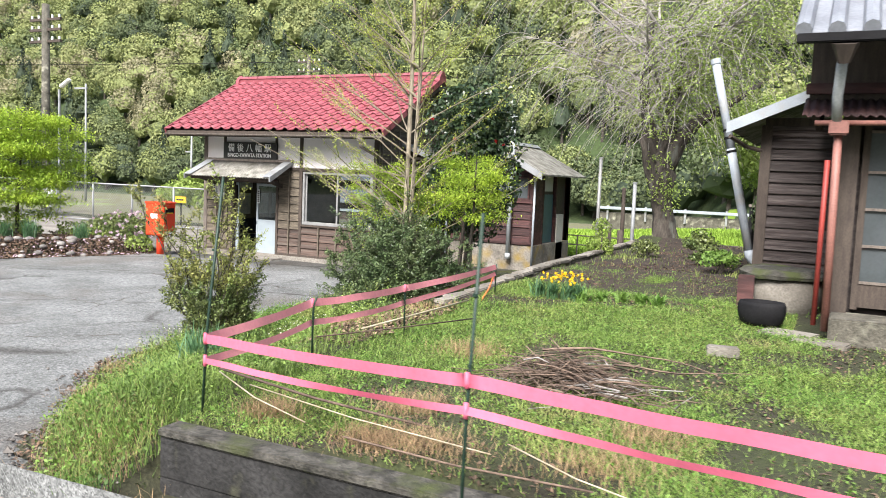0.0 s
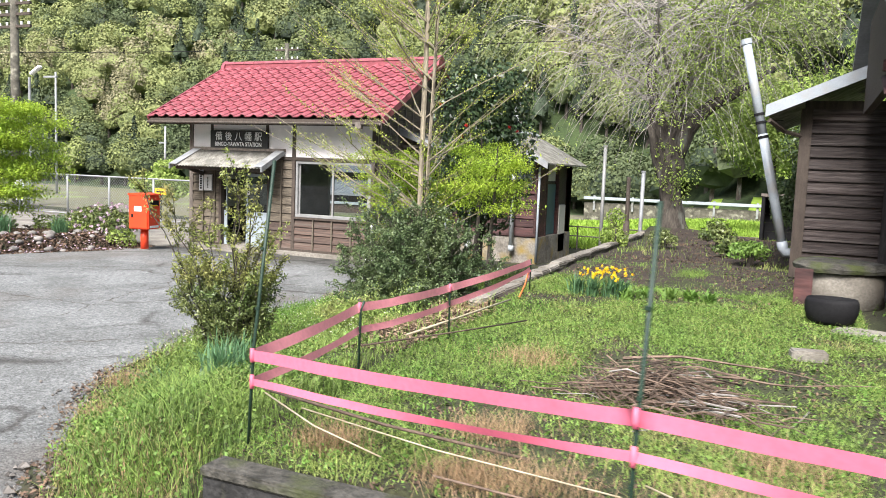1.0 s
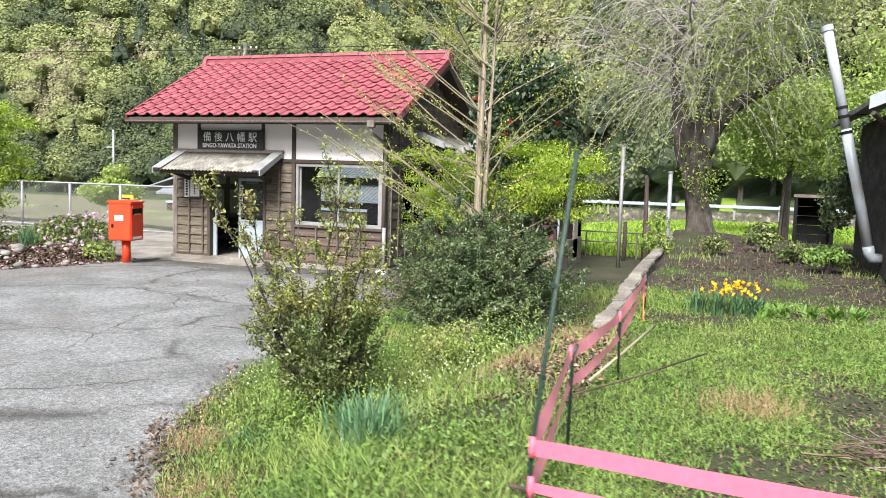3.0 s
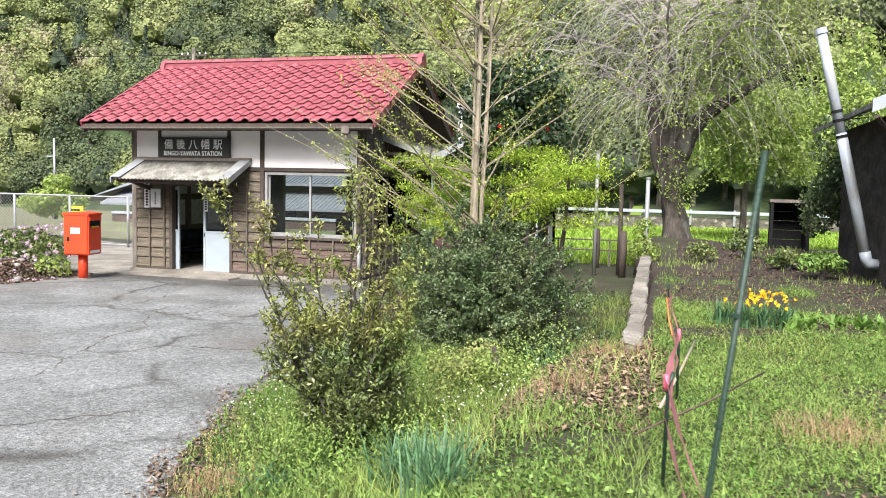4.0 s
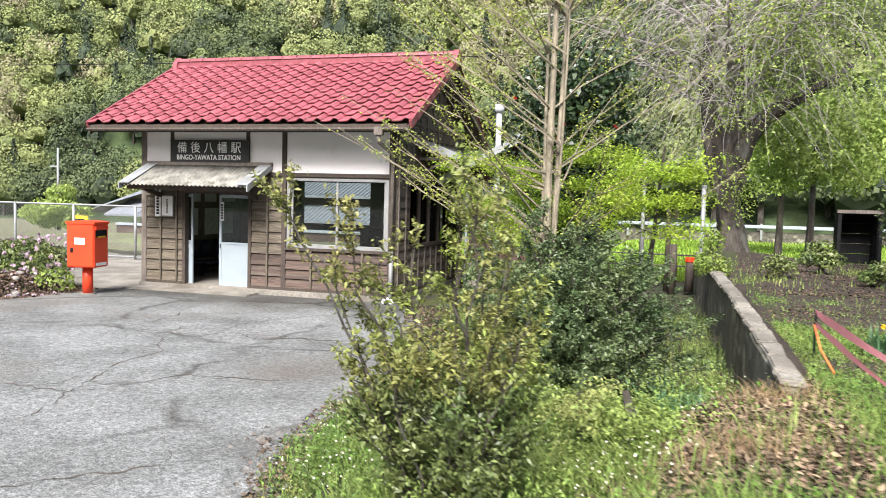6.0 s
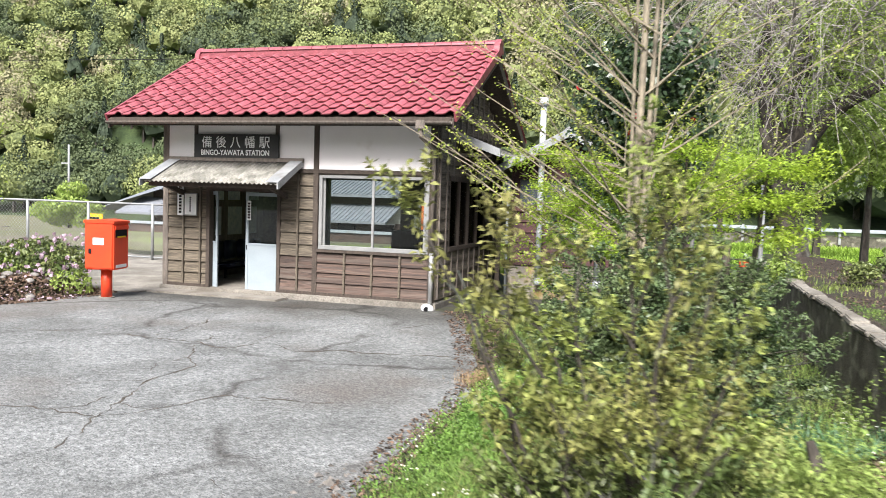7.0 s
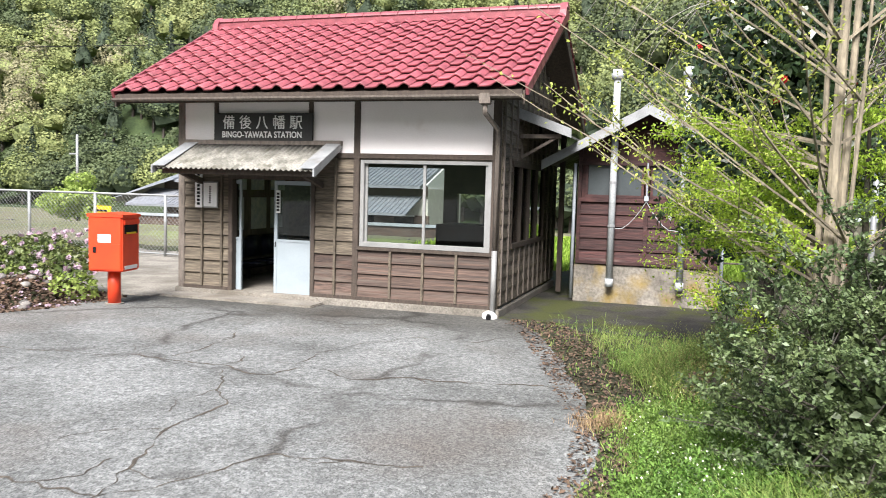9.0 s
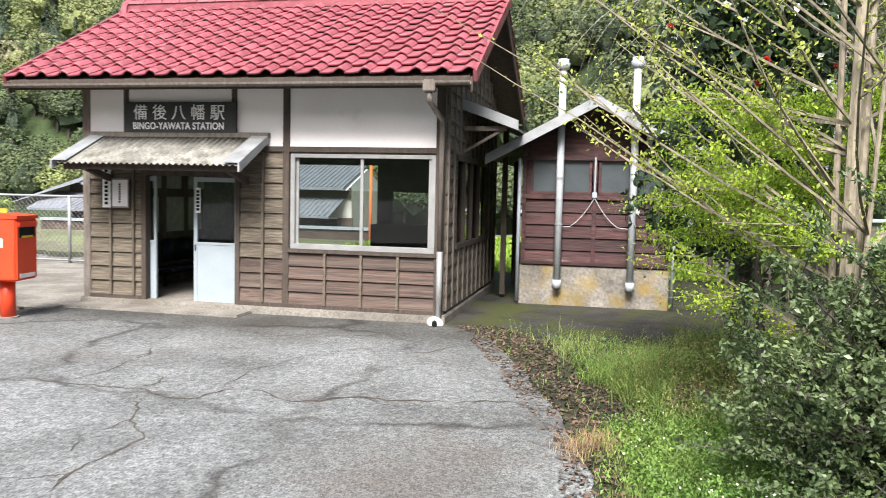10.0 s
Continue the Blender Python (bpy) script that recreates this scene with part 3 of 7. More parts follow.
for i in range(25):
    y = 6.15 + i * 0.5
    x, zt = -3.69 - 0.028 * (y - 4), 0.02 + 0.1 * min(1, (y - 6) / 3.5) + 0.02 * noise.noise((y * 1.7, 2, 2))
    x += 0.02 * noise.noise((y * 2, 0, 7))
    ring = [bm.verts.new(p) for p in ((x - 0.07, y, -0.9), (x + 0.07, y, -0.9), (x + 0.07, y, zt), (x + 0.05, y, zt + 0.02), (x - 0.05, y, zt + 0.02), (x - 0.07, y, zt))]
    if prev:
        for k in range(6):
            bm.faces.new((prev[k], prev[(k + 1) % 6], ring[(k + 1) % 6], ring[k]))
    else:
        bm.faces.new(ring)
    prev = ring
bm.faces.new(prev[::-1])
tagged(obj("side_terrace_wall", bm, M_CONCLICHEN), "long mossy concrete wall along the sunken strip", "wall", kind="structure")
side_terrace = scene.objects["side_terrace_wall"]
y = 6.15
while y < 17.6:
    ln_ = random.uniform(0.22, 0.55)
    x, zt = -3.69 - 0.028 * (y - 4), 0.02 + 0.1 * min(1, (y - 6) / 3.5)
    bm = boxm(x - 0.085, x + 0.075, y, y + ln_ - 0.02, zt + 0.015, zt + 0.05 + random.uniform(0, 0.02), 0.012)
    for v in bm.verts:
        v.co += 0.03 * noise.noise_vector(v.co * 8)
    part("coping_stone", bm, M_STEP, side_terrace)
    y += ln_

# ---- station building ----
FX0, FX1, FY, BY, FZ = -14.05, -9.05, 13.5, 17.6, -0.68
station = thing("station_building", (-11.5, 15.5, FZ), "small wooden station building with red tiled roof", "building")
part("foundation", boxm(FX0 - 0.04, FX1 + 0.05, FY - 0.06, BY + 0.04, FZ - 0.3, -0.56, 0.012), M_STEP, station, "worn concrete foundation")
part("doorstep", boxm(-14.05, -11.55, 13.02, FY - 0.062, FZ - 0.2, -0.625, 0.015), M_STEP, station, "cracked concrete doorstep")

# unit pieces shared by many objects
def wall_of(name, boxes, material, parent, label=""):
    """A wall put together round its openings, each stretch a piece of its own."""
    first = part(name, boxm(*boxes[0]), material, parent, label)
    for q in boxes[1:]:
        part("wall_panel", boxm(*q), material, first)
    return first


def board_mesh(name, material):
    bm = bmesh.new()
    box(bm, -0.5, 0.5, -0.5, 0.5, -0.5, 0.5)
    for v in bm.verts:
        if v.co.z > 0 and v.co.y < 0:
            v.co.y += 0.55
    me = bpy.data.meshes.new(name)
    bmesh.ops.recalc_face_normals(bm, faces=bm.faces)
    bm.to_mesh(me)
    bm.free()
    me.materials.append(material)
    return me


def cube_mesh(name, material):
    bm = bmesh.new()
    box(bm, -0.5, 0.5, -0.5, 0.5, -0.5, 0.5)
    me = bpy.data.meshes.new(name)
    bmesh.ops.recalc_face_normals(bm, faces=bm.faces)
    bm.to_mesh(me)
    bm.free()
    me.materials.append(material)
    return me


BOARD = {k: board_mesh("board", m) for k, m in (("grey", M_WOODGREY), ("red", M_WOODRED), ("maroon", M_WOODMAROON), ("old", M_WOODOLD))}
BATTEN = {k: cube_mesh("batten", m) for k, m in (("grey", M_TIMBERGREY), ("dark", M_WOODDARK), ("maroon", M_WOODMAROON), ("boardgrey", M_WOODGREY))}


def piece(name, data, parent, m, scale):
    ob = new(name, data)
    ob.parent = parent
    ob.matrix_parent_inverse = Matrix.Translation(-parent.location) if parent.type == "EMPTY" else Matrix.Identity(4)
    ob.matrix_basis = m @ Matrix.Diagonal((*scale, 1))
    return ob


def boards_front(parent, x0, x1, z0, z1, y, kind, pitch, turn=0, red_below=None):
    """Lapped boards on a wall that faces -y (turn 0) or +x (turn 90: x is then the wall's y, y its x)."""
    n = max(1, round((z1 - z0) / pitch))
    h = (z1 - z0) / n
    for i in range(n):
        zc = z0 + (i + 0.5) * h
        kk = kind
        if red_below is not None and zc < red_below:
            kk = "red"
        if turn == 0:
            m = pose((x0 + x1) / 2, y - 0.006, zc, 0, 0, 0)
        else:
            m = pose(y + 0.006, (x0 + x1) / 2, zc, 0, 0, 90)
        piece("board", BOARD[kk], parent, m @ pose(0, 0, 0, random.uniform(-0.3, 0.3), random.uniform(-0.06, 0.06), 0), (x1 - x0 - 0.004, 0.05, h * 1.03))


def batten(parent, x0, x1, y0, y1, z0, z1, kind="dark", name="batten"):
    piece(name, BATTEN[kind], parent, pose((x0 + x1) / 2, (y0 + y1) / 2, (z0 + z1) / 2), (x1 - x0, y1 - y0, z1 - z0))


WT = 0.12
# front wall core round door and window
front = wall_of("front_wall", [(a[0], a[1], FY + 0.012, FY + WT, a[2], a[3]) for a in ((FX0, -13.12, -0.56, 2.45), (-13.12, -11.79, 1.12, 2.45), (-11.79, -11.02, -0.56, 2.45), (-11.02, -9.17, -0.56, 0.26), (-11.02, -9.17, 1.41, 2.45), (-9.17, FX1, -0.56, 2.45))], M_DARKROOM, station, "plaster above weathered boards")
for a in ((-13.96, -13.42), (-13.36, -11.86), (-11.8, -11.15), (-11.07, -9.14)):
    part("plaster_panel", boxm(a[0], a[1], FY - 0.012, FY + 0.012, 1.5 if a[0] < -11.1 else 1.49, 2.4), M_PLASTER, front)
# side, left and back walls
side = wall_of("side_wall", [(FX1 - WT, FX1 - 0.012, a[0], a[1], a[2], a[3]) for a in ((FY + WT, 14.15, -0.56, 2.45), (14.15, 16.5, -0.56, 0.3), (14.15, 16.5, 1.38, 2.45), (16.5, BY, -0.56, 2.45))], M_DARKROOM, station, "dark boarded side wall with battens")
part("left_wall", boxm(FX0, FX0 + WT, FY + WT, BY, -0.56, 2.45), M_WOODGREY, station)
wall_of("back_wall", [(a[0], a[1], BY - WT, BY, a[2], a[3]) for a in ((FX0, -12.8, -0.56, 2.45), (-12.8, FX1, 1.42, 2.45), (-11.12, -10.85, -0.56, 1.42), (-10.85, FX1, -0.56, 0.35), (-9.5, FX1, 0.35, 1.42), (-10.85, -9.5, 0.95, 1.42), (-12.8, -11.12, -0.56, -0.05))], M_DARKROOM, station, "dim back wall open towards the platform")
part("floor_slab", boxm(FX0 + WT, FX1 - WT, FY + 0.0, BY - WT, -0.66, -0.555), M_STEP, station)
part("ceiling_boards", boxm(FX0 + WT, FX1 - WT, FY + WT, BY - WT, 2.3, 2.34), M_WOODDARK, station)
for x in (-13.99, -11.11, -9.1):
    w = 0.11 if x != -11.11 else 0.09
    part("corner_post", boxm(x - w / 2, x + w / 2, FY - 0.035, FY + 0.02, -0.56, 2.42, 0.006), M_TIMBERGREY if x < -13 else M_WOODDARK, station)
for x in (-13.39, -11.83):
    part("upper_post", boxm(x - 0.035, x + 0.035, FY - 0.033, FY + 0.02, 1.46, 2.42, 0.005), M_WOODDARK, station)
part("head_rail", boxm(-14.04, -9.06, FY - 0.036, FY + 0.02, 1.43, 1.5, 0.005), M_WOODDARK, station)
part("top_plate", boxm(-14.1, -9.0, FY - 0.04, FY + 0.02, 2.36, 2.47, 0.005), M_WOODDARK, station)
part("base_rail", boxm(-13.95, -13.16, FY - 0.045, FY + 0.0, -0.565, -0.51, 0.005), M_WOODDARK, station)
part("base_rail", boxm(-11.76, -9.06, FY - 0.045, FY + 0.0, -0.565, -0.51, 0.005), M_WOODDARK, station)
boards_front(front, -13.95, -13.15, -0.51, 1.43, FY, "grey", 0.185)
boards_front(front, -11.77, -11.15, -0.51, 1.43, FY, "grey", 0.185, 0, 0.1)
boards_front(front, -11.07, -9.14, -0.51, 0.15, FY, "red", 0.165)
for x, z0, z1, k in ((-13.62, -0.51, 1.43, "boardgrey"), (-13.28, -0.51, 1.43, "boardgrey"), (-11.42, -0.51, 1.43, "boardgrey"), (-10.57, -0.51, 0.15, "boardgrey"), (-10.09, -0.51, 0.15, "boardgrey"), (-9.61, -0.51, 0.15, "boardgrey")):
    batten(front, x - 0.016, x + 0.016, FY - 0.058, FY - 0.012, z0, z1, k)
part("sill_rail", boxm(-11.08, -9.1, FY - 0.05, FY + 0.0, 0.15, 0.2, 0.005), M_WOODDARK, station)

# front window: aluminium slider
win = part("front_window", boxm(-11.04, -9.15, FY - 0.05, FY + 0.06, 0.2, 0.27, 0.006), M_ALU, station, "wide aluminium sliding window")
for a in ((-11.04, -10.985, 0.27, 1.41), (-9.205, -9.15, 0.27, 1.41), (-10.985, -9.205, 1.36, 1.41)):
    part("window_frame", boxm(a[0], a[1], FY - 0.045, FY + 0.06, a[2], a[3], 0.004), M_ALU, win)
for x, y in ((-10.97, 0.01), (-10.11, 0.01), (-10.1, -0.02), (-9.22, -0.02)):
    part("sash_stile", boxm(x - 0.02, x + 0.02, FY + y, FY + y + 0.028, 0.27, 1.36, 0.003), M_ALU, win)
for a in ((-10.985, -10.11, 0.02), (-10.11, -9.205, -0.01)):
    o = part("pane", boxm(a[0], a[1], FY + a[2], FY + a[2] + 0.006, 0.27, 1.36), G_CLEAR, win)
    o.visible_shadow = False

# sliding doors
def slide_door(x0, x1, y, label):
    d = part("sliding_door", boxm(x0 + 0.035, x1 - 0.035, y, y + 0.025, -0.6, 0.22, 0.003), M_DOORPANEL, station, label)
    for a in ((x0, x0 + 0.05, -0.62, 1.09), (x1 - 0.035, x1, -0.62, 1.09), (x0 + 0.05, x1 - 0.035, 1.03, 1.09), (x0 + 0.05, x1 - 0.035, 0.2, 0.235), (x0 + 0.05, x1 - 0.035, -0.62, -0.58)):
        part("door_rail", boxm(a[0], a[1], y - 0.008, y + 0.033, a[2], a[3], 0.004), M_DOORPANEL, d)
    o = part("pane", boxm(x0 + 0.05, x1 - 0.035, y + 0.01, y + 0.016, 0.235, 1.03), G_CLEAR, d)
    o.visible_shadow = False
    part("finger_pull", boxm(x0 + 0.015, x0 + 0.035, y - 0.011, y - 0.007, 0.12, 0.2), M_BLACK, d)
    return d


leaf_r = slide_door(-12.43, -11.81, FY + 0.03, "pale half-glazed aluminium sliding door")
leaf_l = slide_door(-13.66, -13.01, FY + 0.075, "pale half-glazed sliding door pushed open")
part("door_jamb", boxm(-13.17, -13.1, FY - 0.04, FY + 0.13, -0.6, 1.14, 0.004), M_WOODDARK, station)
part("door_jamb", boxm(-11.81, -11.745, FY - 0.04, FY + 0.13, -0.6, 1.14, 0.004), M_WOODDARK, station)
part("door_head", boxm(-13.17, -11.745, FY - 0.045, FY + 0.13, 1.1, 1.2, 0.004), M_WOODDARK, station)
part("door_head_panel", boxm(-13.1, -11.81, FY - 0.01, FY + 0.011, 1.2, 1.43), M_WOODDARK, station)
part("door_track", boxm(-13.1, -11.8, FY - 0.03, FY + 0.13, -0.63, -0.6, 0.004), M_ALU, station)

# canopy over the door
can = part("door_canopy", prism([(FY - 0.02, 1.59), (12.72, 1.225), (12.72, 1.205), (FY - 0.02, 1.57)], "x", -13.86, -11.36), M_WOODDARK, station, "small lean-to canopy roofed in corrugated slate")
bm = bmesh.new()
prev = None
cn = 150
for i in range(cn + 1):
    x = -13.84 + (2.47) * i / cn
    dz = 0.014 * math.sin(i / cn * 2 * math.pi * 30)
    ring = [bm.verts.new(p) for p in ((x, FY - 0.02, 1.625 + dz), (x, 12.66, 1.232 + dz), (x, 12.66, 1.224 + dz), (x, FY - 0.02, 1.612 + dz))]
    if prev:
        for k in range(4):
            bm.faces.new((prev[k], prev[(k + 1) % 4], ring[(k + 1) % 4], ring[k]))
    prev = ring
part("corrugated_sheet", bm, M_CORRUG, can, "lichen-grey corrugated slate", True)
for x in (-13.88, -11.35):
    part("verge_flashing", prism([(FY - 0.02, 1.65), (12.64, 1.255), (12.64, 1.15), (12.67, 1.15), (FY - 0.02, 1.56)], "x", x - 0.012, x + 0.012), M_SHEET, can)
    part("verge_cap", prism([(FY - 0.02, 1.656), (12.64, 1.262), (12.64, 1.255), (FY - 0.02, 1.648)], "x", x - 0.012 + (0.0 if x < -12 else -0.2), x + 0.012 + (0.2 if x < -12 else 0.0)), M_SHEET, can)
part("ridge_board", boxm(-13.9, -11.33, FY - 0.08, FY - 0.015, 1.6, 1.67, 0.006), M_TIMBERGREY, can)
for x in (-13.62, -11.65):
    part("bracket", prism([(FY - 0.03, 1.0), (FY - 0.03, 1.09), (12.82, 1.24), (12.82, 1.18)], "x", x - 0.03, x + 0.03), M_WOODDARK, can)
part("beam", boxm(-13.8, -11.4, 12.76, 12.84, 1.15, 1.21, 0.004), M_WOODDARK, can)

# name board
board = part("name_board", boxm(-13.385, -11.775, FY - 0.085, FY - 0.05, 1.655, 2.055, 0.006), M_BLACKSIGN, station, "black name board with white lettering")
for nm, body, size, x, z, sx in (("kanji_lettering", "\u5099\u5f8c\u516b\u5e61\u99c5", 0.212, -13.24, 1.845, 1.0), ("roman_lettering", "BINGO-YAWATA STATION", 0.125, -13.25, 1.705, 1.0)):
    cu = bpy.data.curves.new(nm, "FONT")
    cu.body, cu.size, cu.extrude = body, size, 0.002
    cu.space_character = 1.62 if nm[0] == "k" else 1.04
    cu.offset = 0.0006 if nm[0] == "k" else 0.0022
    cu.materials.append(M_WHITEPAINT)
    t = new(nm, cu)
    t.parent = board
    t.matrix_basis = pose(x, FY - 0.088, z, 90, 0, 0)
    bpy.context.view_layer.update()
    want = 1.3
    t.scale = (want / t.dimensions.x, 1.0, 1.0)
# small notices left of the door
n1 = part("notice_board", boxm(-13.72, -13.6, FY - 0.075, FY - 0.055, 0.66, 1.21, 0.003), M_WHITEPAINT, station, "narrow white notice with vertical writing")
for i in range(9):
    part("writing_bar", boxm(-13.685, -13.635, FY - 0.079, FY - 0.0745, 0.7 + i * 0.054, 0.738 + i * 0.054), M_BLACK, n1)
n2 = part("notice_frame", boxm(-13.585, -13.33, FY - 0.07, FY - 0.052, 0.66, 1.05, 0.004), M_ALU, station, "small framed white notice")
part("notice_paper", boxm(-13.57, -13.345, FY - 0.074, FY - 0.0705, 0.68, 1.03), M_WHITEPAINT, n2)
for i in range(8):
    part("writing_bar", boxm(-13.475, -13.445, FY - 0.078, FY - 0.0735, 0.73 + i * 0.033, 0.752 + i * 0.033), M_BLACK, n2)
n3 = part("door_notice", boxm(-12.40, -12.33, FY + 0.018, FY + 0.022, 0.62, 0.95), M_WHITEPAINT, leaf_r, "narrow white notice on the door")
for i in range(6):
    part("writing_bar", boxm(-12.39, -12.345, FY + 0.0145, FY + 0.0175, 0.65 + i * 0.047, 0.683 + i * 0.047), M_BLACK, leaf_r)

# roof: slopes, tiles, ridge
RX0, RX1, EY, EZ, RY, RZ = -14.72, -8.6, 12.88, 2.29, 15.5, 3.72
ang = math.degrees(math.atan2(RZ - EZ, RY - EY))
slope = math.hypot(RZ - EZ, RY - EY)
roof = part("roof", prism([(EY, EZ - 0.015), (RY, RZ - 0.015), (2 * RY - EY, EZ - 0.015), (2 * RY - EY, EZ - 0.075), (RY, RZ - 0.085), (EY, EZ - 0.075)], "x", RX0 + 0.05, RX1 - 0.05), M_WOODDARK, station, "gabled roof of red glazed tiles")
TW, ROWS_N = (RX1 - RX0) / 20, 11
TL = slope / ROWS_N


def tile_mesh(name="roof_tile"):
    """One pantile: shallow trough, raised hump along one edge, a turned-down nose."""
    bm = bmesh.new()
    prof = [(-0.5, 0.0), (-0.36, 0.002), (-0.12, 0.004), (0.06, 0.012), (0.18, 0.042), (0.31, 0.062), (0.44, 0.046), (0.56, 0.01)]
    rings = []
    for yy, lift in ((0.05, -0.02), (-0.035, -0.012), (-0.03, 0.046), (0.0, 0.055), (1.12, 0.004)):
        rings.append([bm.verts.new((px * TW, yy * TL, (lift if lift > -0.01 else 0.026) + pz)) for px, pz in prof])
    for a, b in zip(rings, rings[1:]):
        for k in range(len(prof) - 1):
            bm.faces.new((a[k], a[k + 1], b[k + 1], b[k]))
    me = bpy.data.meshes.new(name)
    bmesh.ops.recalc_face_normals(bm, faces=bm.faces)
    bm.to_mesh(me)
    bm.free()
    me.materials.append(M_TILE)
    me.polygons.foreach_set("use_smooth", [True] * len(me.polygons))
    return me


TILE = tile_mesh()
for r in range(ROWS_N):
    for c in range(20):
        x = RX0 + (c + 0.5) * TW
        y, z = EY + (RY - EY) * r / ROWS_N, EZ + (RZ - EZ) * r / ROWS_N
        piece("roof_tile", TILE, roof, pose(x, y, z, ang + random.uniform(-0.5, 0.5), random.uniform(-0.4, 0.4), random.uniform(-0.5, 0.5)), (1, 1, 1))
# back slope: joined tiles
bm = bmesh.new()
for r in range(ROWS_N):
    y0, y1 = 2 * RY - EY - (RY - EY) * r / ROWS_N, 2 * RY - EY - (RY - EY) * (r + 1.1) / ROWS_N
    z0, z1 = EZ + (RZ - EZ) * r / ROWS_N, EZ + (RZ - EZ) * (r + 1.1) / ROWS_N
    vs = [bm.verts.new(p) for p in ((RX0, y0, z0 + 0.05), (RX1, y0, z0 + 0.05), (RX1, y1, z1 + 0.02), (RX0, y1, z1 + 0.02), (RX0, y0, z0), (RX1, y0, z0))]
    bm.faces.new(vs[:4])
    bm.faces.new((vs[0], vs[4], vs[5], vs[1]))
part("back_tiles", bm, M_TILE, roof)
bm = bmesh.new()
for k in range(3):
    w = 0.13 - 0.025 * k
    box(bm, RX0 + 0.03, RX1 - 0.02, RY - w, RY + w, RZ - 0.02 + 0.045 * k, RZ + 0.022 + 0.045 * k)
part("ridge_course", bm, M_TILE, roof)
for i in range(20):
    x = RX0 + 0.05 + i * TW
    part("ridge_tile", prism([(RY + 0.1 * math.cos(a), RZ + 0.105 + 0.075 * math.sin(a)) for a in [k * math.pi / 8 for k in range(9)]], "x", x, x + TW - 0.012), M_TILE, roof)
for x, s in ((RX0 + 0.03, -1), (RX1 - 0.02, 1)):
    part("ridge_end", prism([(RY - 0.17, RZ - 0.05), (RY - 0.15, RZ + 0.06), (RY - 0.09, RZ + 0.14), (RY, RZ + 0.2), (RY + 0.09, RZ + 0.14), (RY + 0.15, RZ + 0.06), (RY + 0.17, RZ - 0.05)], "x", x - 0.05, x + 0.05), M_TILE, roof)
# verge tiles, barge boards, rafters, fascia, gutter
for x in (RX0 + 0.0, RX1 - 0.0):
    s = -1 if x < -12 else 1
    bm = bmesh.new()
    for r in range(ROWS_N):
        box(bm, -0.02, 0.02, -0.02, TL * 1.06, -0.075, 0.055, pose(x + s * 0.012, EY + (RY - EY) * r / ROWS_N, EZ + (RZ - EZ) * r / ROWS_N, ang))
    part("verge_tiles", bm, M_TILE, roof)
    for sgn in (1, -1):
        ya = EY if sgn > 0 else 2 * RY - EY
        part("barge_board", prism([(ya, EZ - 0.03), (RY, RZ - 0.03), (RY, RZ - 0.22), (ya, EZ - 0.19)], "x", x - s * 0.03 - 0.015, x - s * 0.03 + 0.015), M_WOODDARK, roof)
for i in range(13):
    x = RX0 + 0.25 + i * (RX1 - RX0 - 0.5) / 12
    part("rafter", prism([(EY + 0.03, EZ - 0.078), (RY, RZ - 0.088), (RY, RZ - 0.16), (EY + 0.03, EZ - 0.14)], "x", x - 0.02, x + 0.02), M_WOODDARK, roof)
part("fascia", boxm(RX0 + 0.06, RX1 - 0.06, EY + 0.005, EY + 0.03, EZ - 0.14, EZ - 0.03), M_WOODDARK, roof)
gp = [(EY - 0.055 + 0.05 * math.cos(a), EZ - 0.075 + 0.05 * math.sin(a)) for a in [math.pi + k * math.pi / 6 for k in range(7)]]
gp += [(EY - 0.055 + 0.043 * math.cos(a), EZ - 0.075 + 0.043 * math.sin(a)) for a in [2 * math.pi - k * math.pi / 6 for k in range(7)]]
part("gutter", prism(gp, "x", RX0 + 0.03, RX1 - 0.03), M_TIMBERGREY, roof, "grey-brown half-round gutter")
hop = part("rainwater_head", boxm(-9.17, -9.03, EY - 0.11, EY + 0.0, EZ - 0.2, EZ - 0.06, 0.012), M_TIMBERGREY, station, "grey rainwater hopper")
bm = tubem([(-9.1, EY - 0.055, EZ - 0.19), (-9.1, EY - 0.05, EZ - 0.3), (-9.07, FY - 0.11, EZ - 0.46), (-9.07, FY - 0.09, EZ - 0.55), (-9.07, FY - 0.09, 0.2)], 0.032, 10)
part("downpipe", bm, M_TIMBERGREY, station, "grey rain downpipe", True)
part("lower_downpipe", tubem([(-9.07, FY - 0.09, 0.24), (-9.07, FY - 0.09, -0.66)], 0.037, 10), M_ALU, station, "grey lower downpipe", True)
# gable wall and side face
part("gable", prism([(FY + 0.05, 2.42), (RY, RZ - 0.14), (2 * RY - FY - 0.05, 2.42)], "x", FX1 - 0.08, FX1 - 0.012), M_WOODGREY, station)
part("gable", prism([(FY + 0.05, 2.42), (RY, RZ - 0.14), (2 * RY - FY - 0.05, 2.42)], "x", FX0 + 0.012, FX0 + 0.08), M_WOODGREY, station)
boards_front(side, FY + 0.06, 14.12, -0.51, 2.4, FX1, "grey", 0.185, 90)
boards_front(side, 14.12, 16.53, -0.51, 0.22, FX1, "grey", 0.185, 90)
boards_front(side, 14.12, 16.53, 1.46, 2.4, FX1, "grey", 0.185, 90)
boards_front(side, 16.53, BY, -0.51, 2.4, FX1, "grey", 0.185, 90)
for i in range(7):
    z0 = 2.42 + i * 0.18
    half = (RY - FY) * (1 - (z0 + 0.18 - 2.42) / (RZ - 0.14 - 2.42))
    if half > 0.1:
        boards_front(side, RY - half, RY + half, z0, z0 + 0.18, FX1, "grey", 0.18, 90)
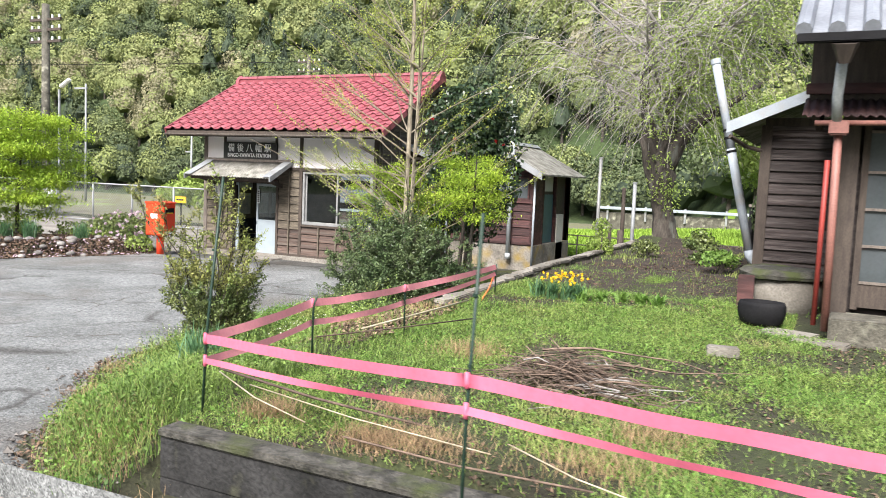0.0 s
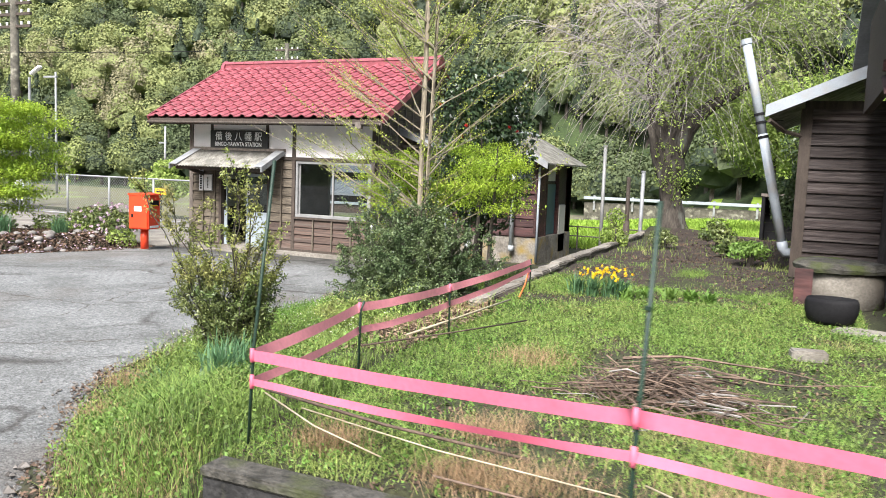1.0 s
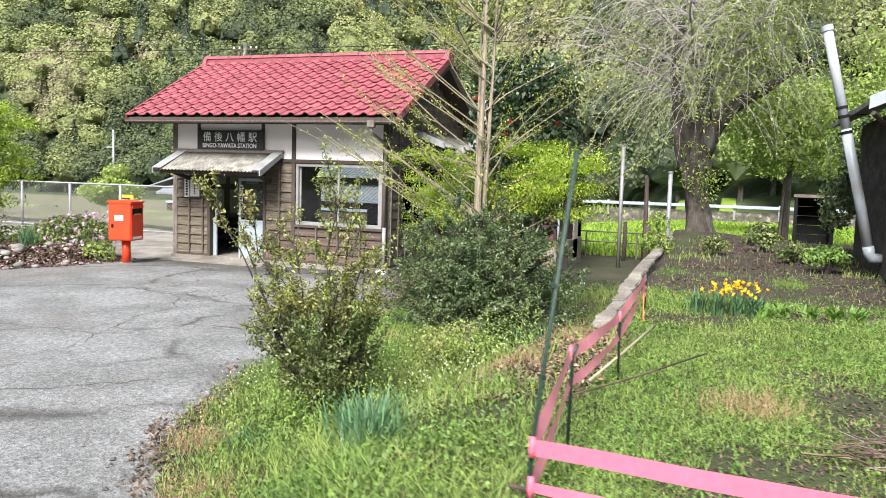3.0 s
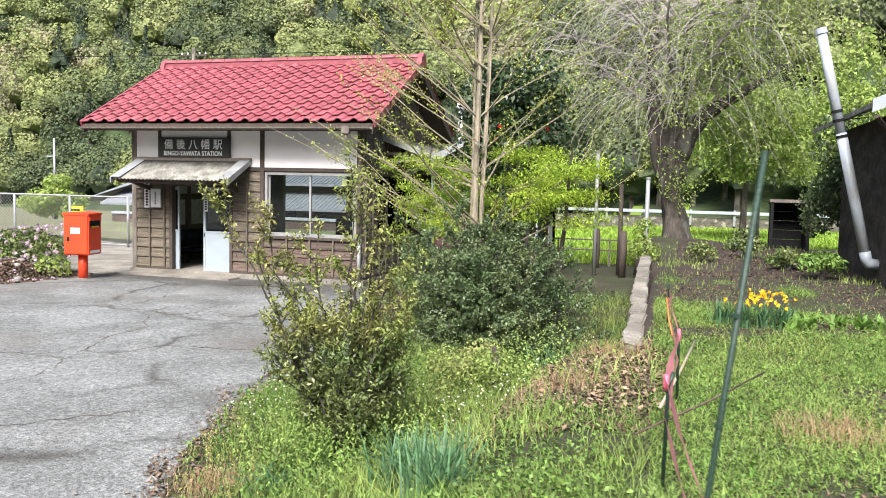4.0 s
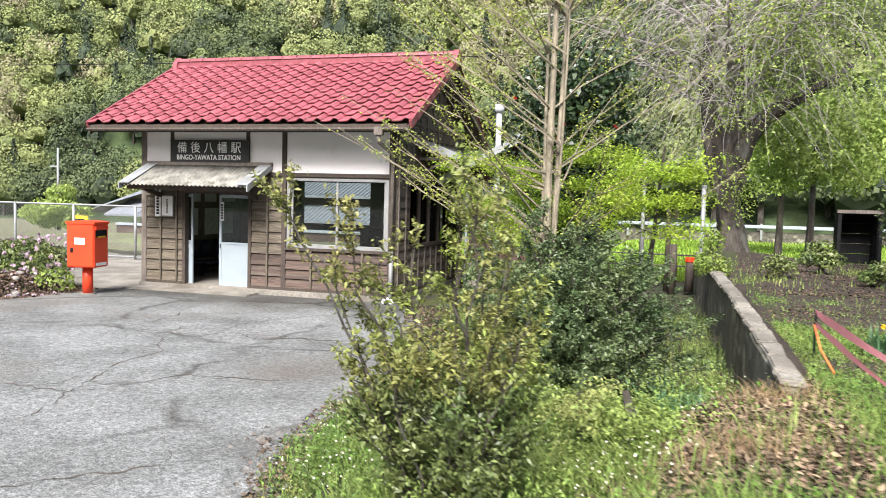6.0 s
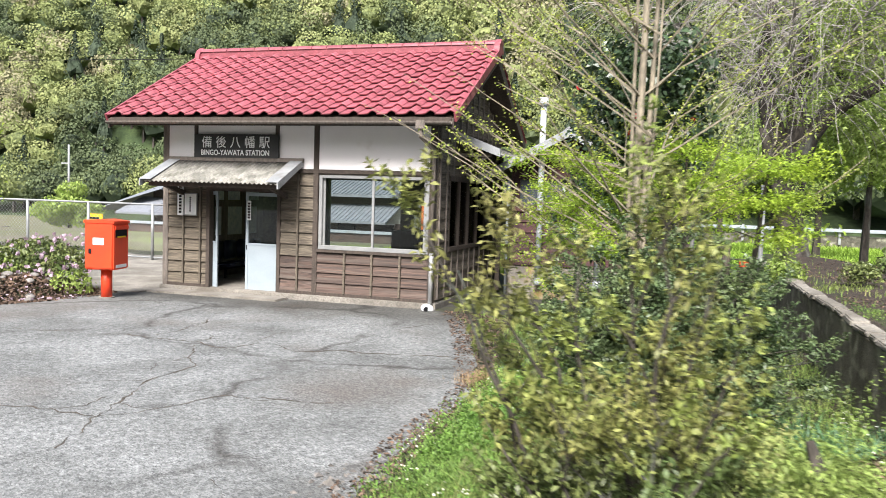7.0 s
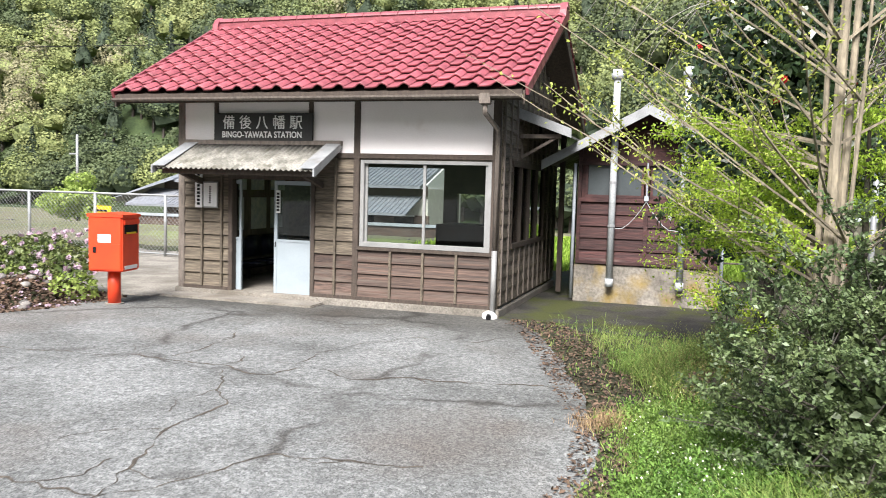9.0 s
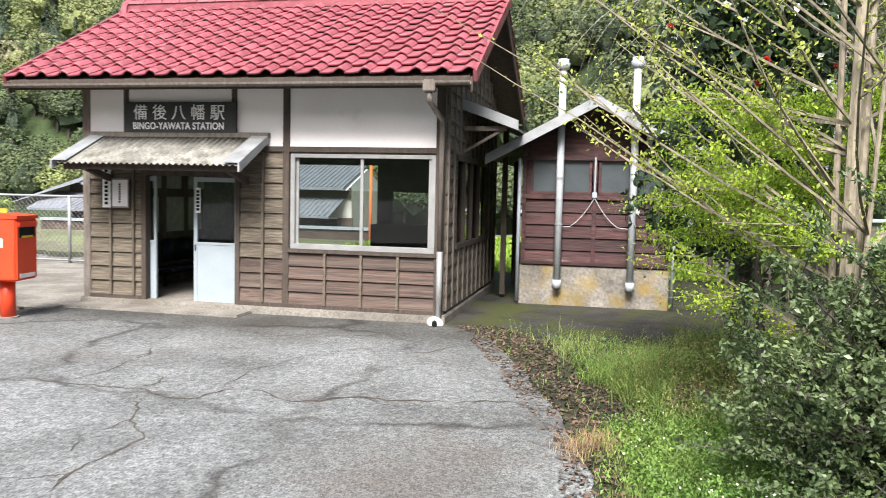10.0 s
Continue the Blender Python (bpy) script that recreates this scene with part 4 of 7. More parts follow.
for i in range(12):
    y = FY + 0.1 + i * 0.36
    top = 2.4 + max(0.0, (RZ - 0.25 - 2.42) * (1 - abs(y - RY) / (RY - FY)))
    if 14.12 < y < 16.53:
        batten(side, FX1 + 0.01, FX1 + 0.045, y - 0.016, y + 0.016, -0.51, 0.22, "grey")
        batten(side, FX1 + 0.01, FX1 + 0.045, y - 0.016, y + 0.016, 1.46, top, "grey")
    else:
        batten(side, FX1 + 0.01, FX1 + 0.045, y - 0.016, y + 0.016, -0.51, top, "grey")
swin = part("side_window", boxm(FX1 - 0.04, FX1 + 0.05, 14.12, 16.53, 0.22, 0.29, 0.005), M_WOODDARK, station, "wooden side window of several panes")
for y in (14.15, 14.72, 15.3, 15.9, 16.5):
    part("window_stile", boxm(FX1 - 0.04, FX1 + 0.035, y - 0.025, y + 0.025, 0.29, 1.4, 0.003), M_WOODDARK, swin)
part("window_head", boxm(FX1 - 0.04, FX1 + 0.045, 14.12, 16.53, 1.38, 1.46, 0.004), M_WOODDARK, swin)
for a, b in ((14.175, 14.695), (14.745, 15.275), (15.325, 15.875), (15.925, 16.475)):
    o = part("pane", boxm(FX1 - 0.01, FX1 - 0.004, a, b, 0.29, 1.38), G_CLEAR, swin)
    o.visible_shadow = False
# side lean-to roof over the passage
lean = part("side_canopy", prism([(FX1 + 0.02, 2.16), (-8.3, 1.84), (-8.3, 1.81), (FX1 + 0.02, 2.12)], "y", 14.5, 18.0), M_CORRUG, station, "sheet-roofed side canopy over the passage")
part("canopy_fascia", prism([(FX1 - 0.06, 2.25), (-8.28, 1.93), (-8.28, 1.8), (FX1 - 0.06, 2.1)], "y", 14.45, 14.49), M_SHEET, lean, "pale metal fascia")
part("brace", tubem([(FX1 + 0.03, 14.6, 1.52), (-8.5, 14.6, 1.82)], 0.028, 4), M_TIMBERGREY, lean)
part("tie", boxm(FX1 + 0.02, -8.45, 14.56, 14.64, 1.8, 1.86), M_TIMBERGREY, lean)
for y in (16.2, 17.6):
    part("canopy_post", boxm(-8.72, -8.64, y, y + 0.08, -0.6, 1.95, 0.004), M_WOODDARK, lean)

# inside the waiting room
bench = thing("waiting_seats", (-13.55, 16.4, -0.555), "row of navy plastic waiting seats on a black rail", "seat")
part("rail", boxm(-13.72, -13.62, 14.6, 16.5, -0.38, -0.325, 0.005), M_BLACK, bench)
for y in (14.85, 16.25):
    part("leg", tubem([(-13.67, y, -0.555), (-13.67, y, -0.33)], 0.025, 6), M_BLACK, bench)
for i in range(4):
    y = 14.85 + i * 0.47
    bm = boxm(-13.86, -13.42, y - 0.21, y + 0.21, -0.32, -0.26, 0.03)
    s = part("seat", bm, M_SEAT, bench, "", True)
    part("backrest", boxm(-13.91, -13.84, y - 0.21, y + 0.21, -0.22, 0.14, 0.03, None), M_SEAT, bench, "", True)
wb = thing("poster_board", (-13.9, 15.5, 0.2), "notice board with posters on the waiting room wall", "notice board")
part("board_panel", boxm(-13.93, -13.9, 14.5, 16.6, 0.15, 1.55), M_TIMBERGREY, wb)
for i in range(6):
    y, z = 14.62 + (i % 3) * 0.65, 0.25 + (i // 3) * 0.68
    part("poster", boxm(-13.899, -13.893, y, y + 0.42 + 0.08 * (i % 2), z, z + 0.55), M_PAPER, wb)
part("counter", boxm(-10.9, -9.25, 16.4, 17.3, -0.55, 0.42, 0.01), M_WOODDARK, station, "dark timber ticket counter")

# ---- side shed with vent pipes ----
SX0, SX1, SY0, SY1 = -8.42, -6.18, 16.42, 19.3
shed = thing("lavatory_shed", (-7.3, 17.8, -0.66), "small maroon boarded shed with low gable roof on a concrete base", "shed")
part("base", boxm(SX0 - 0.02, SX1 + 0.02, SY0 - 0.02, SY1, -0.85, -0.13, 0.012), M_CONCRETE, shed, "ochre-stained concrete base")
swall = wall_of("shed_wall", [(a[0], a[1], SY0 + 0.01, SY0 + 0.1, a[2], a[3]) for a in ((SX0, SX0 + 0.12, -0.13, 1.75), (SX1 - 0.12, SX1, -0.13, 1.75), (SX0 + 0.12, SX1 - 0.12, -0.13, 0.98), (SX0 + 0.12, SX1 - 0.12, 1.5, 1.75))] + [(SX0, SX0 + 0.1, SY0 + 0.1, SY1, -0.13, 1.75), (SX0, SX1, SY1 - 0.1, SY1, -0.13, 1.75)], M_WOODMAROON, shed)
boards_front(swall, SX0 + 0.05, -7.34, -0.08, 0.9, SY0, "maroon", 0.2)
boards_front(swall, -7.28, SX1 - 0.05, -0.08, 0.9, SY0, "maroon", 0.2)
part("gable", prism([(SX0, 1.75), (-7.3, 2.34), (SX1, 1.75)], "y", SY0 + 0.015, SY0 + 0.09), M_WOODMAROON, shed)
for a in ((SX0 + 0.02, SX1 - 0.02, 0.9, 0.97), (SX0 + 0.02, SX1 - 0.02, 1.5, 1.56), (SX0 + 0.0, SX1 - 0.0, -0.12, -0.07)):
    part("rail", boxm(a[0], a[1], SY0 - 0.05, SY0 + 0.01, a[2], a[3], 0.004), M_WOODMAROON, shed)
for x, z0, z1 in ((-7.31, -0.08, 2.25), (SX0 + 0.03, -0.1, 1.75), (SX1 - 0.03, -0.1, 1.75)):
    part("stud", boxm(x - 0.03, x + 0.03, SY0 - 0.045, SY0 + 0.012, z0, z1, 0.004), M_WOODMAROON, shed)
for a, b in ((SX0 + 0.12, -7.36), (-7.26, SX1 - 0.12)):
    w = part("shed_window", boxm(a, b, SY0 - 0.02, SY0 + 0.06, 0.97, 1.02, 0.004), M_WOODMAROON, shed, "frosted shed window")
    for q, r in ((a, a + 0.04), (b - 0.04, b)):
        part("window_frame", boxm(q, r, SY0 - 0.02, SY0 + 0.05, 1.02, 1.5, 0.003), M_WOODMAROON, w)
    part("pane", boxm(a + 0.04, b - 0.04, SY0 + 0.02, SY0 + 0.028, 1.02, 1.5), G_FROST, w)
# shed roof
ro = part("shed_roof", prism([(-8.92, 1.53), (-7.3, 2.4), (-5.85, 1.62), (-5.85, 1.58), (-7.3, 2.35), (-8.92, 1.49)], "y", 15.95, 19.6), M_CORRUG, shed, "lichen-spotted grey sheet roof")
for (xa, za), (xb, zb) in (((-8.95, 1.55), (-7.3, 2.43)), ((-7.3, 2.43), (-5.82, 1.64))):
    part("roof_fascia", prism([(xa, za), (xb, zb), (xb, zb - 0.16), (xa, za - 0.15)], "y", 15.9, 15.945), M_SHEET, ro, "pale metal fascia")
part("roof_cap", prism([(-7.42, 2.37), (-7.3, 2.46), (-7.18, 2.37), (-7.3, 2.44)], "y", 15.9, 19.6), M_SHEET, ro)
for x in (-8.46, -6.12):
    part("drain_pipe", tubem([(x, SY0 - 0.12, -0.7), (x, SY0 - 0.12, 1.52)], 0.028, 8), M_PIPEWHITE, shed, "thin white drain pipe", True)
# right side: posts, blue door
part("door_recess", boxm(SX1 - 0.16, SX1 - 0.12, SY0 + 0.1, SY1, -0.13, 1.72), M_WOODDARK, shed)
part("steel_door", boxm(SX1 - 0.115, SX1 - 0.07, 17.22, 18.08, -0.12, 1.12, 0.006), M_BLUEDOOR, shed, "blue steel door")
for y in (17.1, 18.1, SY1 - 0.1):
    part("side_post", boxm(SX1 - 0.1, SX1, y, y + 0.1, -0.6, 1.74, 0.004), M_WOODMAROON, shed)
part("side_panel", boxm(SX1 - 0.08, SX1 - 0.01, SY0 + 0.1, 17.1, -0.13, 1.75), M_WOODMAROON, shed)
part("transom", boxm(SX1 - 0.11, SX1 - 0.09, 17.22, 18.08, 1.2, 1.6), M_PALEWALL, shed, "pale transom light")
part("white_panel", boxm(SX1 - 0.09, SX1 + 0.02, 18.2, 18.75, -0.6, 0.6, 0.01), M_PALEWALL, shed)
# vent pipes with caps
for x, zt in ((-7.84, 3.02), (-6.74, 3.04)):
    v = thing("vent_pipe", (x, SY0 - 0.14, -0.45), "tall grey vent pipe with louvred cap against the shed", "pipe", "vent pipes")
    part("pipe", tubem([(x + 0.0, SY0 - 0.14, -0.42), (x, SY0 - 0.14, zt - 0.1)], 0.056, 12), M_PIPEGREY, v, "", True)
    part("elbow", tubem([(x, SY0 - 0.14, -0.47), (x, SY0 - 0.14, -0.34)], 0.068, 12), M_PIPEGREY, v, "", True)
    for z in (0.5, 1.2, 2.0):
        part("band", tubem([(x, SY0 - 0.14, z), (x, SY0 - 0.14, z + 0.04)], 0.062, 12), M_SHEET, v)
    part("cap", tubem([(x, SY0 - 0.14, zt - 0.16), (x, SY0 - 0.14, zt - 0.14), (x, SY0 - 0.14, zt - 0.06), (x, SY0 - 0.14, zt - 0.05), (x, SY0 - 0.14, zt)], [0.06, 0.095, 0.1, 0.08, 0.085], 14), M_PIPEGREY, v, "pale louvred cap", True)
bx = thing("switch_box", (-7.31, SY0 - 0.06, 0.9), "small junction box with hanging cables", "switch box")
part("conduit", tubem([(-7.31, SY0 - 0.06, 1.0), (-7.31, SY0 - 0.06, 1.55)], 0.014, 6), M_PIPEWHITE, bx)
part("housing", boxm(-7.345, -7.275, SY0 - 0.1, SY0 - 0.045, 0.93, 1.02, 0.008), M_PIPEWHITE, bx)
for s in (-1, 1):
    part("cable", tubem([(-7.31 + s * k * 0.09, SY0 - 0.08, 0.93 - 0.5 * (1 - (1 - k / 6) ** 2) * (1.0 if k < 5 else 0.93)) for k in range(7)], 0.006, 5), M_PIPEGREY, bx)

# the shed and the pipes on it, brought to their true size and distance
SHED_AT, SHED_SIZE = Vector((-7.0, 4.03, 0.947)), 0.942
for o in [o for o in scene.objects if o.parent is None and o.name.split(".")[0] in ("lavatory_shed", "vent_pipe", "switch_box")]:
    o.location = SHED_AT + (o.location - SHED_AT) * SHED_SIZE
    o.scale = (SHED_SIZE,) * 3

# mossy paving between station and shed
pv = boxm(-9.0, -5.6, 12.95, 16.45, -0.9, -0.655, 0.01)
tagged(obj("pavement", pv, M_MOSS), "mossy cracked concrete paving beside the station", "pavement", kind="structure")

# ---- post box ----
PX, PY = -14.06, 12.1
pb = thing("post_box", (PX, PY, -0.66), "red steel post box on a single round post", "post box")
rot = pose(PX, PY, -0.66, 0, 0, 11)
part("post", tubem([rot @ Vector((0, 0, 0)), rot @ Vector((0, 0, 0.5))], 0.085, 16), M_POSTRED, pb, "", True)
part("foot", tubem([rot @ Vector((0, 0, -0.03)), rot @ Vector((0, 0, 0.025))], 0.12, 16), M_STEP, pb)
body = part("box_body", boxm(-0.24, 0.24, -0.23, 0.23, 0.47, 1.22, 0.018, rot), M_POSTRED, pb)
part("top_cap", prism([(-0.25, 1.2), (0.255, 1.2), (0.255, 1.235), (0.0, 1.26), (-0.25, 1.245)], "y", -0.24, 0.24), M_POSTRED, body).data.transform(rot)
part("slot_hood", boxm(0.24, 0.262, -0.2, 0.2, 1.1, 1.17, 0.008, rot), M_POSTRED, body)
part("slot", boxm(0.24, 0.246, -0.17, 0.17, 0.98, 1.1, 0.0, rot), M_BLACK, body, "black letter slot")
part("slot_label", boxm(0.246, 0.25, -0.12, 0.12, 0.975, 1.0, 0.0, rot), M_YELLOW, body)
part("notice_label", boxm(-0.1, 0.08, -0.234, -0.23, 0.86, 0.97, 0.0, rot), M_WHITEPAINT, body, "white notice label")
part("lower_label", boxm(0.24, 0.244, -0.16, 0.16, 0.5, 0.55, 0.0, rot), M_WHITEPAINT, body)
part("collection_door", boxm(-0.21, 0.21, -0.236, -0.231, 0.5, 0.84, 0.004, rot), M_POSTRED, body)
part("lock", boxm(-0.17, -0.12, -0.244, -0.236, 0.72, 0.8, 0.004, rot), M_BLACK, body)

# ---- house at the garden's far corner ----
house = thing("timber_house", (0.6, 9.0, 0.1), "old dark timber house with lean-to and corrugated eaves", "house")
part("lean_to_wall", boxm(-0.98, 0.3, 10.42, 10.55, 0.0, 2.4), M_WOODOLD, house)
lw = part("lean_to_cladding", boxm(-0.97, 0.29, 10.405, 10.42, 0.12, 2.4), M_WOODDARK, house)
boards_front(lw, -0.9, 0.1, 0.45, 2.3, 10.41, "old", 0.155)
boards_front(lw, -0.95, 0.1, 0.15, 0.42, 10.4, "old", 0.14)
part("corner_post", boxm(-1.02, -0.88, 10.36, 10.56, 0.1, 2.3, 0.008), M_WOODDARK, house)
part("lean_to_side", boxm(-0.98, -0.86, 10.55, 14.0, 0.1, 2.25), M_WOODOLD, house)
lr = part("lean_to_roof", prism([(-1.42, 2.28), (0.4, 3.06), (0.4, 3.0), (-1.42, 2.22)], "y", 10.0, 14.3), M_CORRUG, house)
part("roof_fascia", prism([(-1.43, 2.31), (0.35, 3.07), (0.35, 2.92), (-1.43, 2.16)], "y", 9.95, 9.99), M_PIPEWHITE, lr, "pale blue-white fascia board")
part("gutter", tubem([(-1.38, 9.98, 2.12), (-1.2, 10.3, 2.0), (-1.0, 10.38, 1.95)], 0.03, 6), M_WOODDARK, house)
# main block, facing the garden
part("main_wall", boxm(0.0, 6.0, 7.2, 10.4, 0.1, 3.4), M_WOODOLD, house)
part("upper_band", boxm(-0.33, 6.0, 7.1, 7.2, 2.2, 3.1), M_WOODDARK, house)
part("upper_side", boxm(-0.33, -0.25, 7.2, 10.0, 2.2, 3.3), M_WOODDARK, house)
part("red_band", boxm(-0.36, 6.0, 7.04, 7.1, 2.34, 2.44, 0.006), M_WOODMAROON, house)
bm = bmesh.new()
prev = None
for i in range(161):
    x = -0.36 + 4.0 * i / 160
    dz = 0.016 * math.sin(i / 160 * 2 * math.pi * 52)
    ring = [bm.verts.new(p) for p in ((x, 7.12, 2.3 + dz), (x, 6.62, 2.1 + dz), (x, 6.62, 2.09 + dz), (x, 7.12, 2.285 + dz))]
    if prev:
        for k in range(4):
            bm.faces.new((prev[k], prev[(k + 1) % 4], ring[(k + 1) % 4], ring[k]))
    prev = ring
part("corrugated_eave", bm, M_WOODMAROON, house, "maroon corrugated iron eave", True)
part("eave_gutter", tubem([(-0.25, 6.6, 2.03), (4, 6.6, 2.05)], 0.024, 8), M_TERRA, house, "terracotta gutter", True)
mr = part("main_roof", prism([(6.2, 2.77), (9.2, 4.35), (12.2, 2.77), (12.2, 2.69), (9.2, 4.25), (6.2, 2.69)], "x", -0.42, 6.5), M_GREYTILE, house, "grey tiled main roof")
for i in range(20):
    x = -0.38 + i * 0.26
    part("roll_tile", tubem([(x, 6.15, 2.78), (x, 9.2, 4.38)], 0.07, 8), M_GREYTILE, mr)
part("roof_edge", boxm(-0.43, 6.5, 6.12, 6.2, 2.67, 2.75, 0.01), M_BLACK, mr)
# rainwater pipes at the house corner
part("rain_head", boxm(-0.13, 0.03, 6.53, 6.68, 1.92, 2.05, 0.015), M_TERRA, house, "rusty rainwater head")
part("rain_pipe", tubem([(-0.05, 6.62, 1.95), (-0.03, 6.75, 0.12)], 0.036, 10), M_TERRA, house, "terracotta rain pipe", True)
part("red_pipe", tubem([(-0.12, 6.68, 1.7), (-0.13, 6.85, 0.15)], 0.024, 8), M_RUST, house, "red iron pipe", True)
part("upper_pipe", tubem([(-0.06, 6.25, 2.58), (-0.08, 6.5, 2.25), (-0.07, 6.58, 2.02)], 0.045, 8), M_PIPEGREY, house, "grey upper rain pipe", True)
part("funnel", tubem([(-0.05, 6.2, 2.5), (-0.05, 6.16, 2.66)], [0.05, 0.11], 8), M_WOODDARK, house)
hd = part("glazed_door", boxm(0.2, 1.2, 7.12, 7.19, 0.32, 0.55, 0.004), M_WOODDARK, house, "tall glazed door with dark frame")
for x in (0.17, 0.66, 1.2):
    part("door_stile", boxm(x, x + 0.06, 7.1, 7.19, 0.3, 2.05, 0.003), M_WOODDARK, hd)
for z in (0.55, 0.9, 1.25, 1.6, 1.98):
    part("glazing_bar", boxm(0.23, 1.2, 7.11, 7.18, z, z + 0.025), M_TIMBERGREY, hd)
part("pane", boxm(0.23, 1.2, 7.14, 7.15, 0.55, 2.0), G_FROST, hd)
part("corner_post", boxm(-0.02, 0.14, 7.02, 7.2, 0.12, 2.2, 0.006), M_WOODDARK, house)
part("doorstep", boxm(0.0, 3.0, 6.55, 7.1, 0.0, 0.27, 0.015), M_CONCLICHEN, house, "pale worn doorstep")

# leaning pipe, cistern, tub, slabs
lp = thing("leaning_pipe", (-1.1, 11.25, 0.35), "long white pipe leaning out from the lean-to", "pipe")


def on_pipe(k):
    return Vector((-1.13 - 0.69 * k, 11.25, 0.42 + 2.9 * k))


part("pipe", tubem([on_pipe(0), on_pipe(0.55)], 0.066, 12), M_PIPEWHITE, lp, "", True)
part("upper_pipe", tubem([on_pipe(0.54), on_pipe(1)], 0.062, 12), M_PIPEWHITE, lp, "", True)
part("elbow", tubem([on_pipe(0.03), (-1.13, 11.25, 0.42), (-1.1, 11.26, 0.36), (-0.97, 11.28, 0.34)], 0.073, 10), M_PIPEWHITE, lp, "", True)
for k in (0.53, 0.6, 0.64):
    part("wire_band", tubem([on_pipe(k), on_pipe(k + 0.012)], 0.073, 10), M_BLACK, lp)
part("stay_wire", tubem([on_pipe(0.61), (-1.25, 11.1, 2.2)], 0.006, 5), M_BLACK, lp)
part("cap", tubem([on_pipe(0.985), on_pipe(1.01)], 0.074, 12), M_PIPEWHITE, lp)

# ---- woods on the hill ----
wv, wi = [], []
trees, cores = [], []
gx_ = -205.0
while gx_ < 26:
    step = 3.0
    o = 1.0
    while o < 26 + 0.36 * math.hypot(gx_, hill_y(gx_)):
        x, y = gx_ + random.uniform(-1.7, 1.7), hill_y(gx_) + o + random.uniform(-1.5, 1.5)
        if -0.22 < -x / y < 1.75:
            trees.append((x, y))
        o += step * (1 + o / 60)
    gx_ += step * (1 + max(0, -gx_ - 60) / 200)
for x, y in trees:
    z = ground_z(x, y)
    dist = y - hill_y(x)
    kind = random.random()
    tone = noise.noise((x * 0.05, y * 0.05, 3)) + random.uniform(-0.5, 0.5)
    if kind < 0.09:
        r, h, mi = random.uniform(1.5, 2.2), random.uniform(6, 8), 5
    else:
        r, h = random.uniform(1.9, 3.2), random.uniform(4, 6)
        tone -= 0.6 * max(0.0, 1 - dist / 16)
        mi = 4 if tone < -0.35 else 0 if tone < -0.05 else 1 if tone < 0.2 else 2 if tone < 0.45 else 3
    n = (900 if dist < 22 else 640 if dist < 45 else 360) if kind >= 0.09 else 420
    dirs = unit(RNG.normal(0, 1, (n, 3)))
    dirs[:, 2] = np.abs(dirs[:, 2]) * 1.1 - 0.35
    dirs = unit(dirs)
    # lumps
    lump = unit(RNG.normal(0, 1, (9, 3)))
    lump[:, 2] = np.abs(lump[:, 2])
    k = (dirs @ lump.T).max(1)
    rad = (0.6 + 0.46 * np.clip((k - 0.6) / 0.32, 0, 1)) * RNG.uniform(0.86, 1.04, n)
    if mi == 5:
        t = RNG.uniform(0, 1, n) ** 0.8
        an = RNG.uniform(0, 2 * np.pi, n)
        rr = r * (1.05 - t) * (0.75 + 0.35 * np.sin(t * 26 + an * 2))
        c = np.stack((x + rr * np.cos(an), y + rr * np.sin(an), z + 1.0 + t * h), 1)
        out = np.stack((np.cos(an), np.sin(an), 0.6 * np.ones(n)), 1)
    else:
        c = np.array((x, y, z + h * 0.55)) + dirs * rad[:, None] * np.array((r, r, h * 0.5))
        out = dirs
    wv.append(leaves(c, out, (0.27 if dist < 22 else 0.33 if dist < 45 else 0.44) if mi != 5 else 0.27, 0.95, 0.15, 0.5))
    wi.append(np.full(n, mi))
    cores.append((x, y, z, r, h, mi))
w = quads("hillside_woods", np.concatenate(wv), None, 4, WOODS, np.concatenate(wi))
tagged(w, "mixed spring woods in fresh greens and dark cedar", "woods", kind="stuff")
ball = bmesh.new()
bmesh.ops.create_icosphere(ball, subdivisions=2, radius=1.0)
bv = np.array([tuple(v.co) for v in ball.verts])
bf = np.array([[v.index for v in f.verts] for f in ball.faces])
ball.free()
# crown cores take a darker woods tone, painting in the shade between leaves
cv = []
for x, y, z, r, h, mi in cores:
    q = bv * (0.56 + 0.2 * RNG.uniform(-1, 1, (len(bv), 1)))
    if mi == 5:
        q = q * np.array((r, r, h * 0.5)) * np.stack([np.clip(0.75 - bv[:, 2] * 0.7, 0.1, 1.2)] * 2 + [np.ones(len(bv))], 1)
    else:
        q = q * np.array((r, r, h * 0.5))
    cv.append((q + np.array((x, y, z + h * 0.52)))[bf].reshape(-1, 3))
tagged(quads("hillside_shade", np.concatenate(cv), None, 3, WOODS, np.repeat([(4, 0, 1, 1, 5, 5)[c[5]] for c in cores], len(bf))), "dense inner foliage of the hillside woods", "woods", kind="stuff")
bm = bmesh.new()
for x, y in trees[::1]:
    z = ground_z(x, y)
    tube(bm, [(x, y, z - 0.5), (x, y, z + 4)], [0.22, 0.12], 4, False)
tagged(obj("hillside_trunks", bm, M_BARK), "grey trunks in the hillside woods", "trunks", kind="stuff")


# ---- plants ----
def limb(bm, p, d, length, r, bend=0.25, steps=5, n=6, up=0.15):
    """One crooked tapering branch; returns its points."""
    pts, rad = [Vector(p)], [r]
    d = Vector(d).normalized()
    for i in range(steps):
        d = (d + Vector((random.gauss(0, bend), random.gauss(0, bend), random.gauss(0, bend) + up)) * 0.5).normalized()
        pts.append(pts[-1] + d * length / steps)
        rad.append(r * (1 - 0.8 * (i + 1) / steps))
    tube(bm, pts, rad, n)
    return pts


